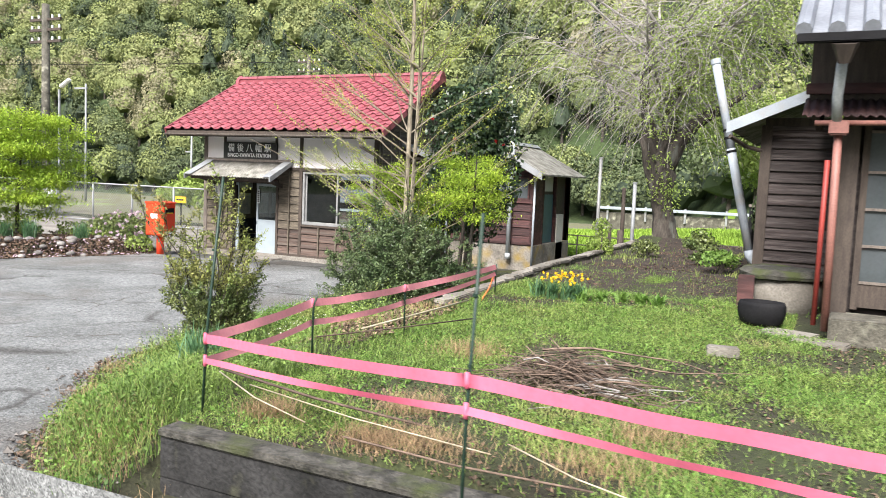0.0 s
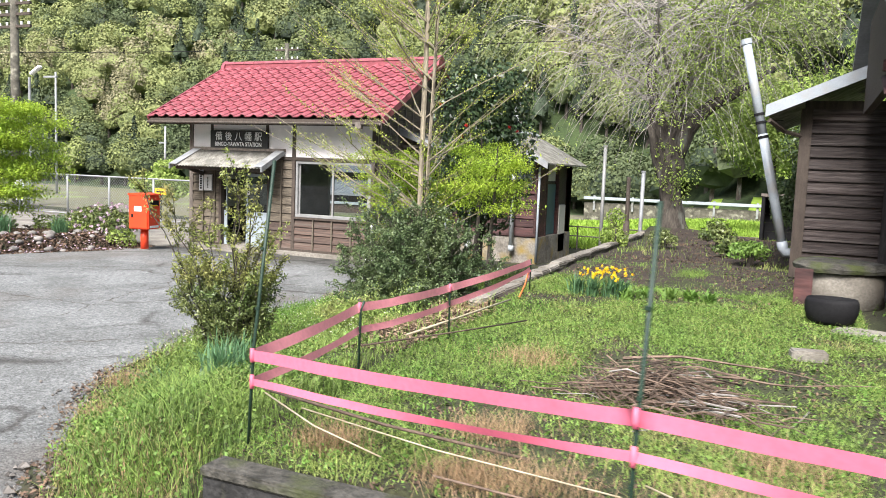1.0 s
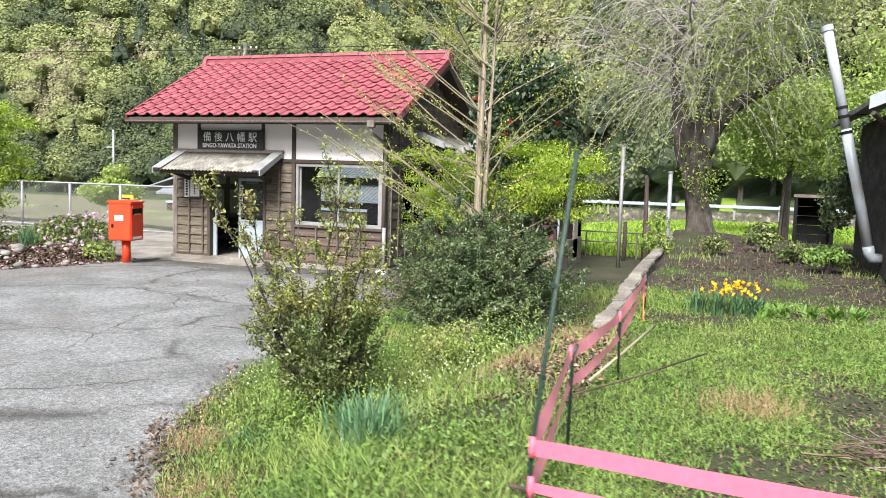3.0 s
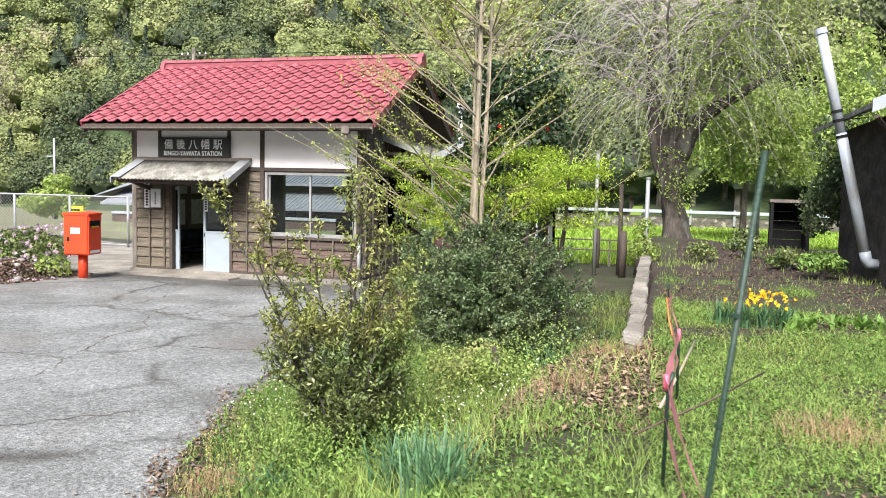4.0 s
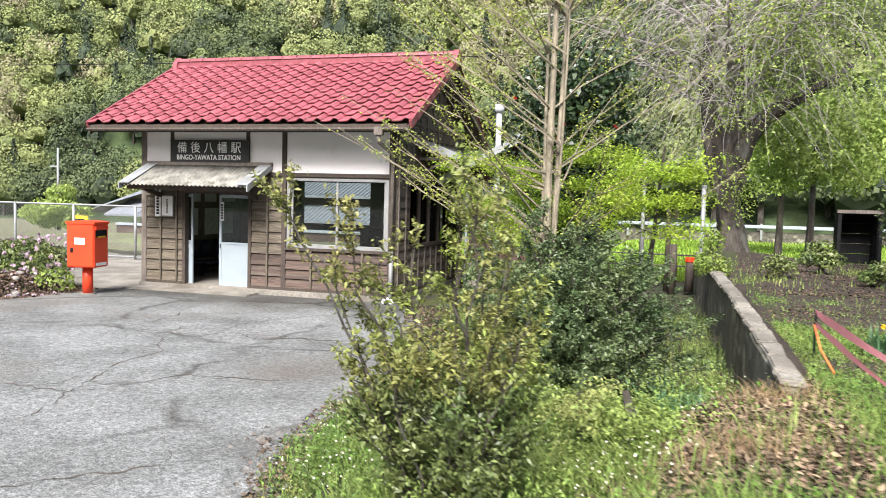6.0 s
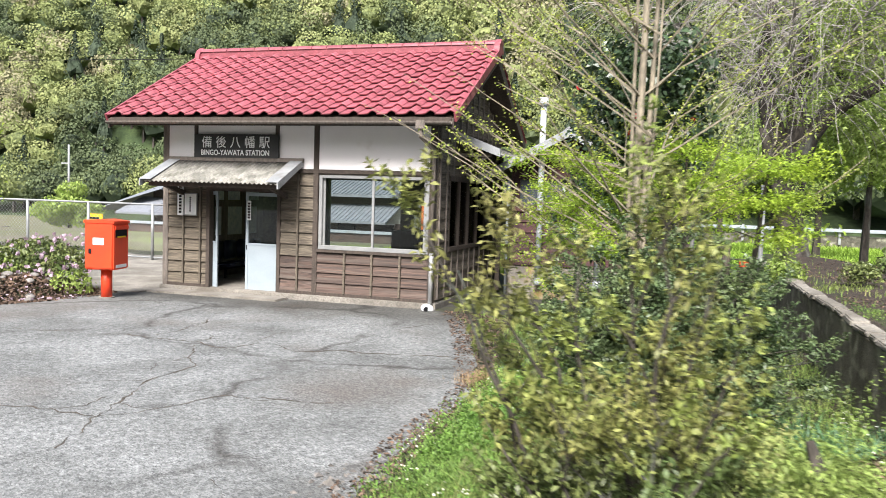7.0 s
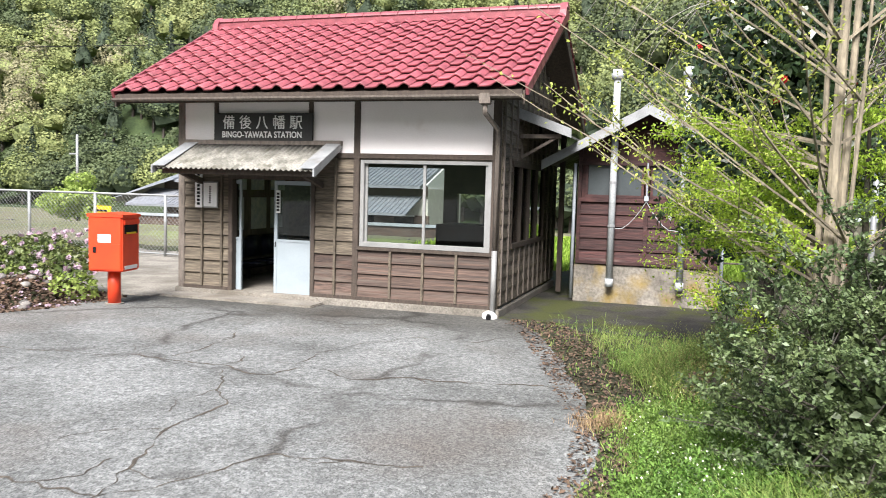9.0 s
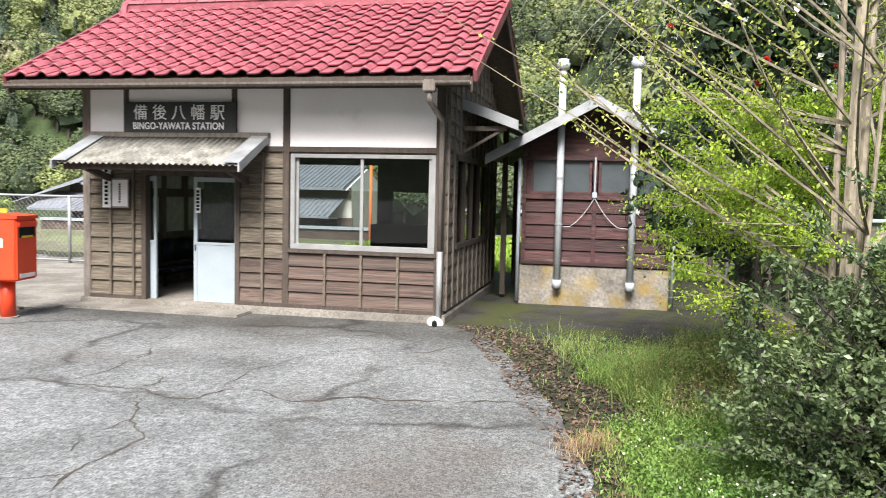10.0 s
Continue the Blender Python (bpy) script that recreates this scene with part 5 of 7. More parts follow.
def clump(cent, radii, n, size, **kw):
    """Leaves spread through the outer shell of an uneven clump."""
    d = unit(RNG.normal(0, 1, (n, 3)))
    lump = unit(RNG.normal(0, 1, (14, 3)))
    k = (d @ lump.T).max(1)
    rad = (0.6 + 0.45 * np.clip((k - 0.6) / 0.35, 0, 1)) * RNG.uniform(0.72, 1.03, n)
    c = np.asarray(cent) + d * rad[:, None] * np.asarray(radii)
    return leaves(c, d + np.array((0, 0, 0.35)), size, **kw)


def along(pts_list, n, spread, size, start=0.25, **kw):
    """Leaves strewn along branch polylines."""
    out = []
    for pts in pts_list:
        p = np.array([tuple(q) for q in pts])
        t = RNG.uniform(start * (len(p) - 1), len(p) - 1.001, n)
        i = t.astype(int)
        f = (t - i)[:, None]
        c = p[i] * (1 - f) + p[i + 1] * f + RNG.normal(0, spread, (n, 3))
        out.append(leaves(c, RNG.normal(0, 0.5, (n, 3)) + np.array((0, 0, 0.8)), size, **kw))
    return np.concatenate(out)


def plant(name, loc, label, category, group=""):
    return thing(name, loc, label, category, group)


def twiggy(parent, name, mats, stems, n_leaf, size, spread, start=0.2, wide=0.42, up=0.08, side_n=5, side_len=0.28, bend=0.09, droop=0.15, bark=None, root=0.013):
    """Stems from base to tip, each with short side twigs and leaves along them; leaves[0] for the lower, leaves[1] for the upper half."""
    lo, hi = [], []
    for base, tip in stems:
        base, tip = Vector(base), Vector(tip)
        bm = bmesh.new()
        ln = (tip - base).length
        pts = []
        for i in range(9):
            k = i / 8
            p = base.lerp(tip, k) + Vector((random.gauss(0, 1), random.gauss(0, 1), random.gauss(0, 0.5))) * (0.014 * ln * (k > 0))
            p.z += up * math.sin(k * math.pi) * ln
            pts.append(p)
        tube(bm, pts, [root * (1 - 0.8 * i / 8) for i in range(9)], 5)
        (hi if tip.z - base.z > 0.9 else lo).append(pts)
        for j in range(side_n):
            i = random.randint(2, 8)
            d = (pts[min(i, 8)] - pts[i - 1]).normalized()
            a = random.uniform(0, 6.28)
            d = (d * 0.9 + Vector((math.cos(a), math.sin(a), 0.25))).normalized()
            q = limb(bm, pts[i], d, side_len * random.uniform(0.5, 1.25), 0.0045, bend, 4, 3, 0.12)
            (hi if q[-1].z > base.z + 0.85 else lo).append(q)
        part("branch", bm, bark or M_BARK, parent)
    for nm, m, tw in ((name, mats[0], lo), ("upper_" + name, mats[1], hi)):
        if tw:
            adopt(quads(nm, along(tw, n_leaf, spread, size, start, wide=wide, droop=droop), m), parent)


# the tall loose shrub at the forecourt's edge
sx, sy = -5.42, 4.55
sz = ground_z(sx, sy) - 0.03
shrub = plant("garden_shrub", (sx, sy, sz), "tall loose shrub with arching sprays of small olive leaves", "shrub")
stems = []
for dx, dy, h in ((-0.68, -0.35, 1.56), (-0.6, -0.22, 1.36), (-0.43, -0.32, 1.53), (-0.36, -0.1, 1.3), (-0.2, -0.1, 1.4), (0.06, 0.02, 1.7), (0.12, -0.08, 1.62), (0.0, 0.1, 1.66), (0.15, 0.1, 1.52), (0.27, -0.02, 1.4), (0.22, 0.2, 1.3), (0.34, 0.05, 1.12)):
    stems.append(((sx + dx * 0.15, sy + dy * 0.15, sz), (sx + dx, sy + dy, sz + h)))
for k in range(34):
    a, rr = k * 2.4, random.uniform(0.2, 0.5)
    stems.append(((sx + rr * 0.15 * math.cos(a), sy + rr * 0.15 * math.sin(a), sz), (sx + rr * math.cos(a), sy + rr * math.sin(a), sz + random.uniform(0.5, 1.05) * (1.1 - rr * 0.5))))
twiggy(shrub, "leaves", (M_LEAFSHRUBLOW, M_LEAFSHRUB), stems, 58, 0.031, 0.018, 0.15, 0.4, 0.05, 10, 0.24)

# big dark evergreen
bx_, by_ = -5.38, 8.05
bz_ = ground_z(bx_, by_) - 0.05
dk = plant("evergreen_bush", (bx_, by_, bz_), "broad dense dark evergreen bush", "bush")
stems = []
for k in range(140):
    u_ = (k + 0.5) / 140
    a = k * 2.39996
    el = math.asin(min(1.0, 0.02 + 0.98 * u_))
    rr = random.uniform(0.68, 1.1)
    hz = 1.4 * (1 + 0.18 * math.sin(a * 2 + 1))
    tip = (bx_ + 1.08 * rr * math.cos(el) ** 1.15 * math.cos(a), by_ + 0.9 * rr * math.cos(el) ** 1.15 * math.sin(a), bz_ + 0.1 + hz * rr * math.sin(el) * 0.98)
    stems.append(((bx_ + random.gauss(0, 0.1), by_ + random.gauss(0, 0.1), bz_ + 0.1 + 0.4 * u_), tip))
twiggy(dk, "leaves", (M_LEAFDARK, M_LEAFDARK), stems, 58, 0.031, 0.018, 0.4, 0.5, 0.03, 13, 0.27, 0.12, 0.1)
core = bmesh.new()
bmesh.ops.create_icosphere(core, subdivisions=4, radius=1.0)
for v in core.verts:
    q = 1 + 0.34 * noise.noise(v.co * 2.6)
    v.co = Vector((bx_ + v.co.x * 0.54 * q, by_ + v.co.y * 0.5 * q, bz_ + 0.48 + v.co.z * 0.44 * q))
inner = RNG.choice(len(core.verts), 2600)
cpos = np.array([tuple(v.co) for v in core.verts])[inner]
core.free()
adopt(quads("inner_leaves", leaves(cpos + RNG.normal(0, 0.05, cpos.shape), cpos - np.array((bx_, by_, bz_ + 0.5)), 0.06, wide=0.6), M_LEAFDARK), dk)

# young many-stemmed tree with first leaves
gx, gy = -5.72, 8.85
gz = ground_z(gx, gy)
gk = plant("young_tree", (gx, gy, gz), "slender many-stemmed tree with sparse young leaves", "tree")
tips, lows = [], []
for k, (ox, oy, h, r) in enumerate(((0, 0, 6.4, 0.046), (0.1, 0.05, 5.8, 0.035), (-0.08, 0.1, 5.2, 0.028), (0.16, -0.08, 4.4, 0.02))):
    bm = bmesh.new()
    st = limb(bm, (gx + ox * 0.35, gy + oy * 0.4, gz), (ox * 0.18, oy * 0.2, 1), h, r, 0.014, 10, 7, 0.08)
    for b in range(19):
        i = random.randint(2, 9)
        a = random.uniform(0, 2 * math.pi) if b % 3 else random.uniform(2.6, 4.2)
        br = limb(bm, st[i], (math.cos(a), math.sin(a), 0.62), random.uniform(1.1, 2.7) * (1.25 - i / 13), 0.012, 0.12, 6, 4, 0.05)
        tips.append(br)
        for _ in range(3):
            q = br[random.randint(2, 5)]
            a2 = a + random.uniform(-1, 1)
            tips.append(limb(bm, q, (math.cos(a2), math.sin(a2), 0.5), random.uniform(0.3, 0.8), 0.007, 0.15, 4, 3, 0.1))
    if k < 2:
        for b in range(8):
            a = random.uniform(2.2, 4.4)
            br = limb(bm, st[random.randint(1, 3)], (math.cos(a), math.sin(a) * 0.9 + 0.25, random.uniform(0.15, 0.6)), random.uniform(0.6, 1.4), 0.016, 0.09, 6, 4, 0.02)
            for _ in range(9):
                q = br[random.randint(2, 6)]
                a2 = a + random.uniform(-1.1, 1.1)
                lows.append(limb(bm, q, (math.cos(a2), math.sin(a2), 0.1), random.uniform(0.2, 0.5), 0.005, 0.15, 4, 3, -0.05))
    part("stem", bm, M_TWIG, gk)
adopt(quads("leaves", along(tips, 52, 0.028, 0.026, 0.1, wide=0.6), M_LEAFGINKGO), gk)
adopt(quads("low_leaves", along(lows, 80, 0.035, 0.023, 0.05, wide=0.7, droop=0.3), M_LEAFLIME), gk)

# lime maples: flat feathery tiers of small leaves
def maple(x, y, h, rx, tiers, n, name="maple_tree", leaf_=0.042, low_=0.45):
    z = ground_z(x, y)
    t = plant(name, (x, y, z), "small maple with bright lime spring leaves", "tree", "maples")
    bm = bmesh.new()
    st = limb(bm, (x, y, z), (0.05, 0.02, 1), h * 0.92, 0.03 + 0.006 * h, 0.08, 8, 7, 0.05)
    lv = []
    for k in range(tiers):
        a, u_ = k * 2.4 + 0.5, low_ + (1 - low_) * (k + 0.5) / tiers
        p = st[min(8, int(u_ * 8))]
        reach = rx * (1.15 - 0.75 * max(0.0, u_ - 0.5)) * random.uniform(0.3, 1.0)
        br = limb(bm, p, (math.cos(a), math.sin(a), 0.3), reach, 0.011, 0.1, 5, 4, 0.02)
        for _ in range(3):
            a2 = a + random.uniform(-1.1, 1.1)
            tw = limb(bm, br[random.randint(2, 5)], (math.cos(a2), math.sin(a2), 0.02), rx * random.uniform(0.2, 0.4), 0.004, 0.12, 4, 3, -0.05)
            e = tw[-1]
            m_ = n // (tiers * 3)
            q = RNG.normal(0, 1, (m_, 3)) * np.array((0.15, 0.15, 0.05)) * (0.5 + rx * 0.75)
            q[:, 2] -= 0.35 * (q[:, 0] ** 2 + q[:, 1] ** 2) / (0.5 + rx * 0.75)
            lv.append(leaves(np.array(tuple(e)) + q, np.tile((0, 0, 1.0), (m_, 1)), leaf_, wide=0.42, droop=0.35, spread=0.45))
    part("trunk", bm, M_BARK, t)
    adopt(quads("leaves", np.concatenate(lv), M_LEAFLIME), t)
    return t


maple(-4.78, 9.1, 2.5, 0.42, 17, 5400, low_=0.7)
maple(-5.4, 10.0, 2.65, 0.5, 17, 5400, low_=0.64)
maple(-6.0, 9.5, 2.0, 0.45, 11, 4200, low_=0.66)
maple(-17.9, 11.2, 3.3, 1.25, 60, 34000, leaf_=0.075, low_=0.22)

# camellia
cx, cy = -5.9, 11.45
cz = ground_z(cx, cy)
cm = plant("camellia", (cx, cy, cz), "tall dark camellia with scattered red flowers", "tree")
part("trunk", tubem([(cx, cy, cz), (cx + 0.05, cy, cz + 1.2), (cx, cy + 0.05, cz + 2.4)], [0.09, 0.07, 0.03], 8), M_BARK, cm)
lv = []
for k in range(40):
    a, rr = k * 2.4, random.uniform(0.1, 0.6)
    lv.append(clump((cx + rr * math.cos(a), cy + rr * math.sin(a), cz + 1.2 + 2.2 * (k / 40) ** 0.8), (0.45, 0.45, 0.38), 420, 0.085, wide=0.55))
adopt(quads("leaves", np.concatenate(lv), M_LEAFCAMELLIA), cm)
for k in range(6):
    a = random.uniform(3.4, 6.2)
    p = np.array([(cx + 0.72 * math.cos(a), cy + 0.72 * math.sin(a), cz + random.uniform(2.0, 3.2))])
    adopt(quads("flower", leaves(np.repeat(p, 9, 0), RNG.normal(0, 1, (9, 3)), 0.06, wide=0.8), M_REDFLOWER), cm)

# old weeping cherry
tx, ty = -3.55, 17.0
tz = 0.3
ch = plant("old_cherry_tree", (tx, ty, tz), "old leaning weeping tree with rough bark and hanging twigs", "tree")
bm = bmesh.new()


def stem(pts, n=12):
    tube(bm, [(tx + a, ty + b, tz + c) for a, b, c, _ in pts], [r for *_, r in pts], n)


stem(((0.08, 0, -0.3, 0.42), (0.03, 0, 0.05, 0.29), (-0.02, 0, 0.5, 0.23), (-0.07, 0, 0.95, 0.25), (-0.1, 0, 1.35, 0.3), (-0.1, 0, 1.7, 0.26), (-0.02, 0, 2.2, 0.18), (0.05, 0, 3.2, 0.12), (0.2, 0.1, 4.6, 0.06)), 16)
stem(((-0.12, 0, 1.4, 0.22), (-0.3, -0.02, 1.9, 0.19), (-0.5, -0.05, 2.5, 0.16), (-0.62, -0.1, 3.4, 0.12), (-0.5, -0.1, 4.7, 0.07)))
stem(((0.0, 0, 1.55, 0.21), (0.22, 0, 2.1, 0.17), (0.55, -0.05, 2.5, 0.13), (1.1, -0.1, 2.85, 0.1), (1.9, -0.1, 3.4, 0.05)))
stem(((-0.03, -0.03, 0.75, 0.14), (-0.3, -0.1, 1.15, 0.11), (-0.45, -0.1, 1.7, 0.09), (-0.55, -0.15, 2.2, 0.05)))
bmesh.ops.subdivide_edges(bm, edges=bm.edges[:], cuts=1, use_grid_fill=True)
for v in bm.verts:
    v.co += 0.07 * noise.noise_vector(v.co * 3.5) + 0.035 * noise.noise_vector(v.co * 11)
part("trunk", bm, M_BARK, ch, "rough lichened bark", True)
tips = []
for k in range(22):
    bm = bmesh.new()
    a = k * 2.4 + 0.4
    p = (tx - 0.1, ty, tz + 2.2 + 2.3 * k / 21)
    br = limb(bm, p, (math.cos(a), math.sin(a) * 0.7, 0.6), random.uniform(2.0, 4.2), 0.045, 0.2, 8, 6, 0.06)
    for m_ in range(44):
        q = br[random.randint(1, 8)]
        a2 = random.uniform(0, 6.28)
        pts = [q]
        d = Vector((math.cos(a2), math.sin(a2), 0.55)).normalized()
        ln = random.uniform(1.0, 2.9)
        for s_ in range(8):
            d = (d + Vector((random.gauss(0, 0.14), random.gauss(0, 0.14), -0.27))).normalized()
            pts.append(pts[-1] + d * ln / 7)
        tube(bm, pts, [0.0085 * (1 - 0.1 * s_) for s_ in range(9)], 3)
        tips.append(pts)
    part("limb", bm, M_TWIGGREY, ch, "grey limb with bare hanging twigs")
adopt(quads("leaves", np.concatenate((along([t for t in tips if t[-1].x > tx - 0.2], 34, 0.05, 0.07, 0.15, wide=0.4), along([t for t in tips if t[-1].x <= tx - 0.2], 10, 0.06, 0.055, 0.4, wide=0.4))), M_LEAFCHERRY), ch)
# fresh growth on the trunk
adopt(quads("trunk_leaves", np.concatenate([clump((tx + random.uniform(-0.5, 0.4), ty - 0.25, tz + random.uniform(0.7, 2.6)), (0.22, 0.2, 0.25), 90, 0.06, wide=0.5) for _ in range(9)]), M_LEAFCHERRY), ch)

# ---- garden things ----
cis = thing("cistern", (-0.5, 8.25, 0.08), "round concrete water tank with mossy lid and rusty sheet", "water tank")
part("drum", tubem([(-0.48, 8.25, 0.02), (-0.48, 8.25, 0.25), (-0.48, 8.25, 0.46)], [0.41, 0.405, 0.4], 32), M_STEP, cis, "stained concrete drum", True)
bm = tubem([(-0.5, 8.25, 0.45), (-0.5, 8.25, 0.49), (-0.5, 8.25, 0.54)], [0.45, 0.46, 0.4], 40)
for v in bm.verts:
    v.co += 0.018 * noise.noise_vector(v.co * 7)
part("lid", bm, M_CRUST, cis, "mossy slab lid")
part("rusty_sheet", boxm(-0.93, -0.76, 7.86, 7.9, 0.08, 0.47, 0.006), M_WOODMAROON, cis, "rusty brown sheet")
tub = thing("black_tub", (-0.6, 6.98, 0.08), "black oval plastic tub on the grass", "tub")
prof = [(0.15, 0.0), (0.2, 0.03), (0.225, 0.1), (0.225, 0.16), (0.21, 0.19), (0.19, 0.185), (0.19, 0.15), (0.0, 0.13)]
bm = bmesh.new()
rings = [[bm.verts.new((-0.6 + r * 1.0 * math.cos(a), 6.98 + r * 0.75 * math.sin(a), 0.07 + z * 1.25)) for a in [k * 2 * math.pi / 24 for k in range(24)]] for r, z in prof[:-1]]
for p_, q_ in zip(rings, rings[1:]):
    for k in range(24):
        bm.faces.new((p_[k], p_[(k + 1) % 24], q_[(k + 1) % 24], q_[k]))
bm.faces.new(rings[0][::-1])
bm.faces.new(rings[-1])
part("shell", bm, M_BLACK, tub, "", True)
for x, y, w, d, lab in ((-0.78, 5.6, 0.13, 0.07, "pale flat stone slab in the grass"), (-0.33, 6.75, 0.24, 0.16, "grey paving slab by the tank"), (-0.05, 6.45, 0.24, 0.12, "grey paving slab by the doorstep")):
    s = thing("stone_slab", (x, y, 0.06), lab, "slab", "stone slabs")
    part("slab", boxm(x - w, x + w, y - d, y + d, -0.02, 0.07, 0.012, Matrix.Translation((x, y, 0)) @ pose(0, 0, 0, 0, 0, random.uniform(-20, 20)) @ Matrix.Translation((-x, -y, 0))), M_STEP, s)

# stakes and pink tape
STAKES = [("a", -3.34, 2.2, 1.34, 0.1, -0.1), ("b", -1.337, 1.61, 1.25, 0.03, -0.2), ("c", -3.46, 3.45, 0.46, 0.02, -0.02), ("d", -3.42, 4.78, 0.43, -0.02, 0.0), ("e", -3.51, 7.1, 0.42, 0.0, 0.12)]
for _, x, y, top, lx, zb in STAKES:
    s = thing("garden_stake", (x, y, zb), "thin dark green plastic-coated garden stake", "stake", "garden stakes")
    part("rod", tubem([(x - lx * 0.3, y, zb - 0.1), (x, y, min(0.4, top - 0.05)), (x + lx, y + 0.01, top)], 0.0085, 8), M_STAKE, s, "", True)
    for z in (0.3, 0.6, 0.9):
        if z < top - 0.1:
            part("knob", tubem([(x + lx * (z - 0.4) * 0.9, y, z), (x + lx * (z - 0.4) * 0.9, y, z + 0.012)], 0.011, 8), M_STAKE, s)


def ribbon(pts, width, sag, twist=0.0, material=None, parent=None, name="strip", tilt=0.0):
    """A thin upright tape hung from point to point."""
    bm = bmesh.new()
    prev = None
    for (pa, pb_) in zip(pts, pts[1:]):
        pa, pb_ = Vector(pa), Vector(pb_)
        for i in range(25):
            k = i / 24
            p = pa.lerp(pb_, k)
            p.z -= sag * 4 * k * (1 - k) - 0.006 * noise.noise((p.x * 3, p.y * 3, 1))
            a = tilt + twist * math.sin(k * math.pi * 2.2 + pa.x)
            d = (pb_ - pa).normalized()
            sidev = d.cross(Vector((0, 0, 1))).normalized()
            w = Vector((0, 0, 1)) * math.cos(a) + sidev * math.sin(a)
            q = [bm.verts.new(p + w * width / 2), bm.verts.new(p - w * width / 2)]
            if prev:
                bm.faces.new((prev[0], prev[1], q[1], q[0]))
            prev = q
    return part(name, bm, material, parent, "", True)


tape = thing("barrier_tape", (-3.34, 2.2, 0.0), "two strands of pink barrier tape tied to garden stakes", "tape")
A_, B_, C_, D_, E_ = (-3.34, 2.19, 0.368), (-1.337, 1.6, 0.544), (-3.47, 3.45, 0.415), (-3.42, 4.78, 0.39), (-3.51, 7.1, 0.385)
R_ = (0.9, 1.01, 0.671)
low = lambda p, d: (p[0], p[1], p[2] - d)
ribbon([A_, B_, R_], 0.056, 0.015, 0.12, M_PINK, tape, "upper_strip")
ribbon([low(A_, 0.135), low(B_, 0.13), low(R_, 0.13)], 0.036, 0.02, 0.5, M_PINK, tape, "lower_strip")
ribbon([A_, C_, D_, E_], 0.058, 0.012, 0.25, M_PINKPALE, tape, "upper_return", -0.25)
ribbon([low(A_, 0.135), low(C_, 0.15), low(D_, 0.13), low(E_, 0.08)], 0.046, 0.02, 0.3, M_PINKPALE, tape, "lower_return", -0.25)
for p in (A_, B_, C_, D_, low(A_, 0.135), low(B_, 0.13)):
    part("knot", tubem([(p[0], p[1], p[2] - 0.035), (p[0], p[1], p[2] - 0.01), (p[0], p[1], p[2] + 0.035)], [0.011, 0.013, 0.011], 8), M_PINK, tape, "", True)
ribbon([(-3.51, 7.1, 0.3), (-3.5, 7.0, 0.22)], 0.03, 0.0, 0.6, M_PINKPALE, tape, "loose_end")
part("hanging_end", tubem([(-3.52, 7.08, 0.3), (-3.5, 6.9, 0.16), (-3.46, 6.6, 0.06)], 0.008, 4), M_ORANGE, tape, "loose orange twine")

# fallen poles along the terrace edge
for k, (a, b, r, m_) in enumerate((((-3.25, 2.5, 0.03), (-1.5, 2.3, -0.02), 0.0045, M_BAMBOO), ((-3.4, 2.38, 0.12), (-2.6, 2.2, -0.02), 0.0045, M_BAMBOO), ((-2.3, 2.14, -0.03), (-0.9, 2.1, -0.02), 0.006, M_CUTWOOD),
                                ((-1.4, 2.28, 0.06), (-0.6, 2.1, -0.04), 0.0045, M_BAMBOO), ((-3.5, 2.5, 0.1), (-2.0, 2.6, -0.05), 0.009, M_CUTWOOD), ((-3.6, 3.7, 0.1), (-2.9, 5.2, 0.12), 0.006, M_CUTWOOD), ((-3.5, 4.2, 0.1), (-3.3, 5.9, 0.16), 0.009, M_BAMBOO))):
    f = thing("fallen_pole", a, "thin pale pole lying in the grass" if m_ != M_CUTWOOD else "thin brown stick lying in the grass", "pole", "fallen poles")
    mid = ((a[0] + b[0]) / 2, (a[1] + b[1]) / 2 - 0.05, (a[2] + b[2]) / 2 + 0.0)
    part("rod", tubem([a, mid, b], r, 6), m_, f, "", True)

# heap of cut branches
heap = thing("brush_heap", (-1.55, 3.85, 0.02), "heap of cut brown branches and twigs on the grass", "brush heap")
for k in range(295):
    a = random.gauss(0.0, 1.0) + (math.pi if random.random() < 0.5 else 0)
    cxx, cyy = -1.58 + random.gauss(0, 0.27), 3.85 + random.gauss(0, 0.17)
    hgt = 0.02 + 0.27 * math.exp(-((cxx + 1.58) / 0.42) ** 2 - ((cyy - 3.85) / 0.28) ** 2) * random.uniform(0.1, 1)
    ln = random.uniform(0.15, 0.6)
    d = Vector((math.cos(a - 0.35), math.sin(a - 0.35), random.gauss(0, 0.16)))
    c = Vector((cxx, cyy, hgt + ground_z(cxx, cyy)))
    bm = bmesh.new()
    tube(bm, [c - d * ln / 2, c + Vector((random.gauss(0, 0.03), random.gauss(0, 0.03), 0.02)), c + d * ln / 2 - Vector((0, 0, 0.02))], [random.uniform(0.002, 0.007)] * 2 + [0.002], 5)
    part("twig", bm, M_TWIGGREY if k % 11 == 0 else M_CUTWOOD, heap)
bm = bmesh.new()
limb(bm, (-1.9, 4.2, 0.14), (1, 0.1, 0.15), 1.3, 0.012, 0.15, 7, 5, 0.0)
limb(bm, (-1.3, 3.95, 0.16), (1, 0.2, 0.1), 0.9, 0.009, 0.2, 6, 5, 0.0)
part("long_branch", bm, M_CUTWOOD, heap)

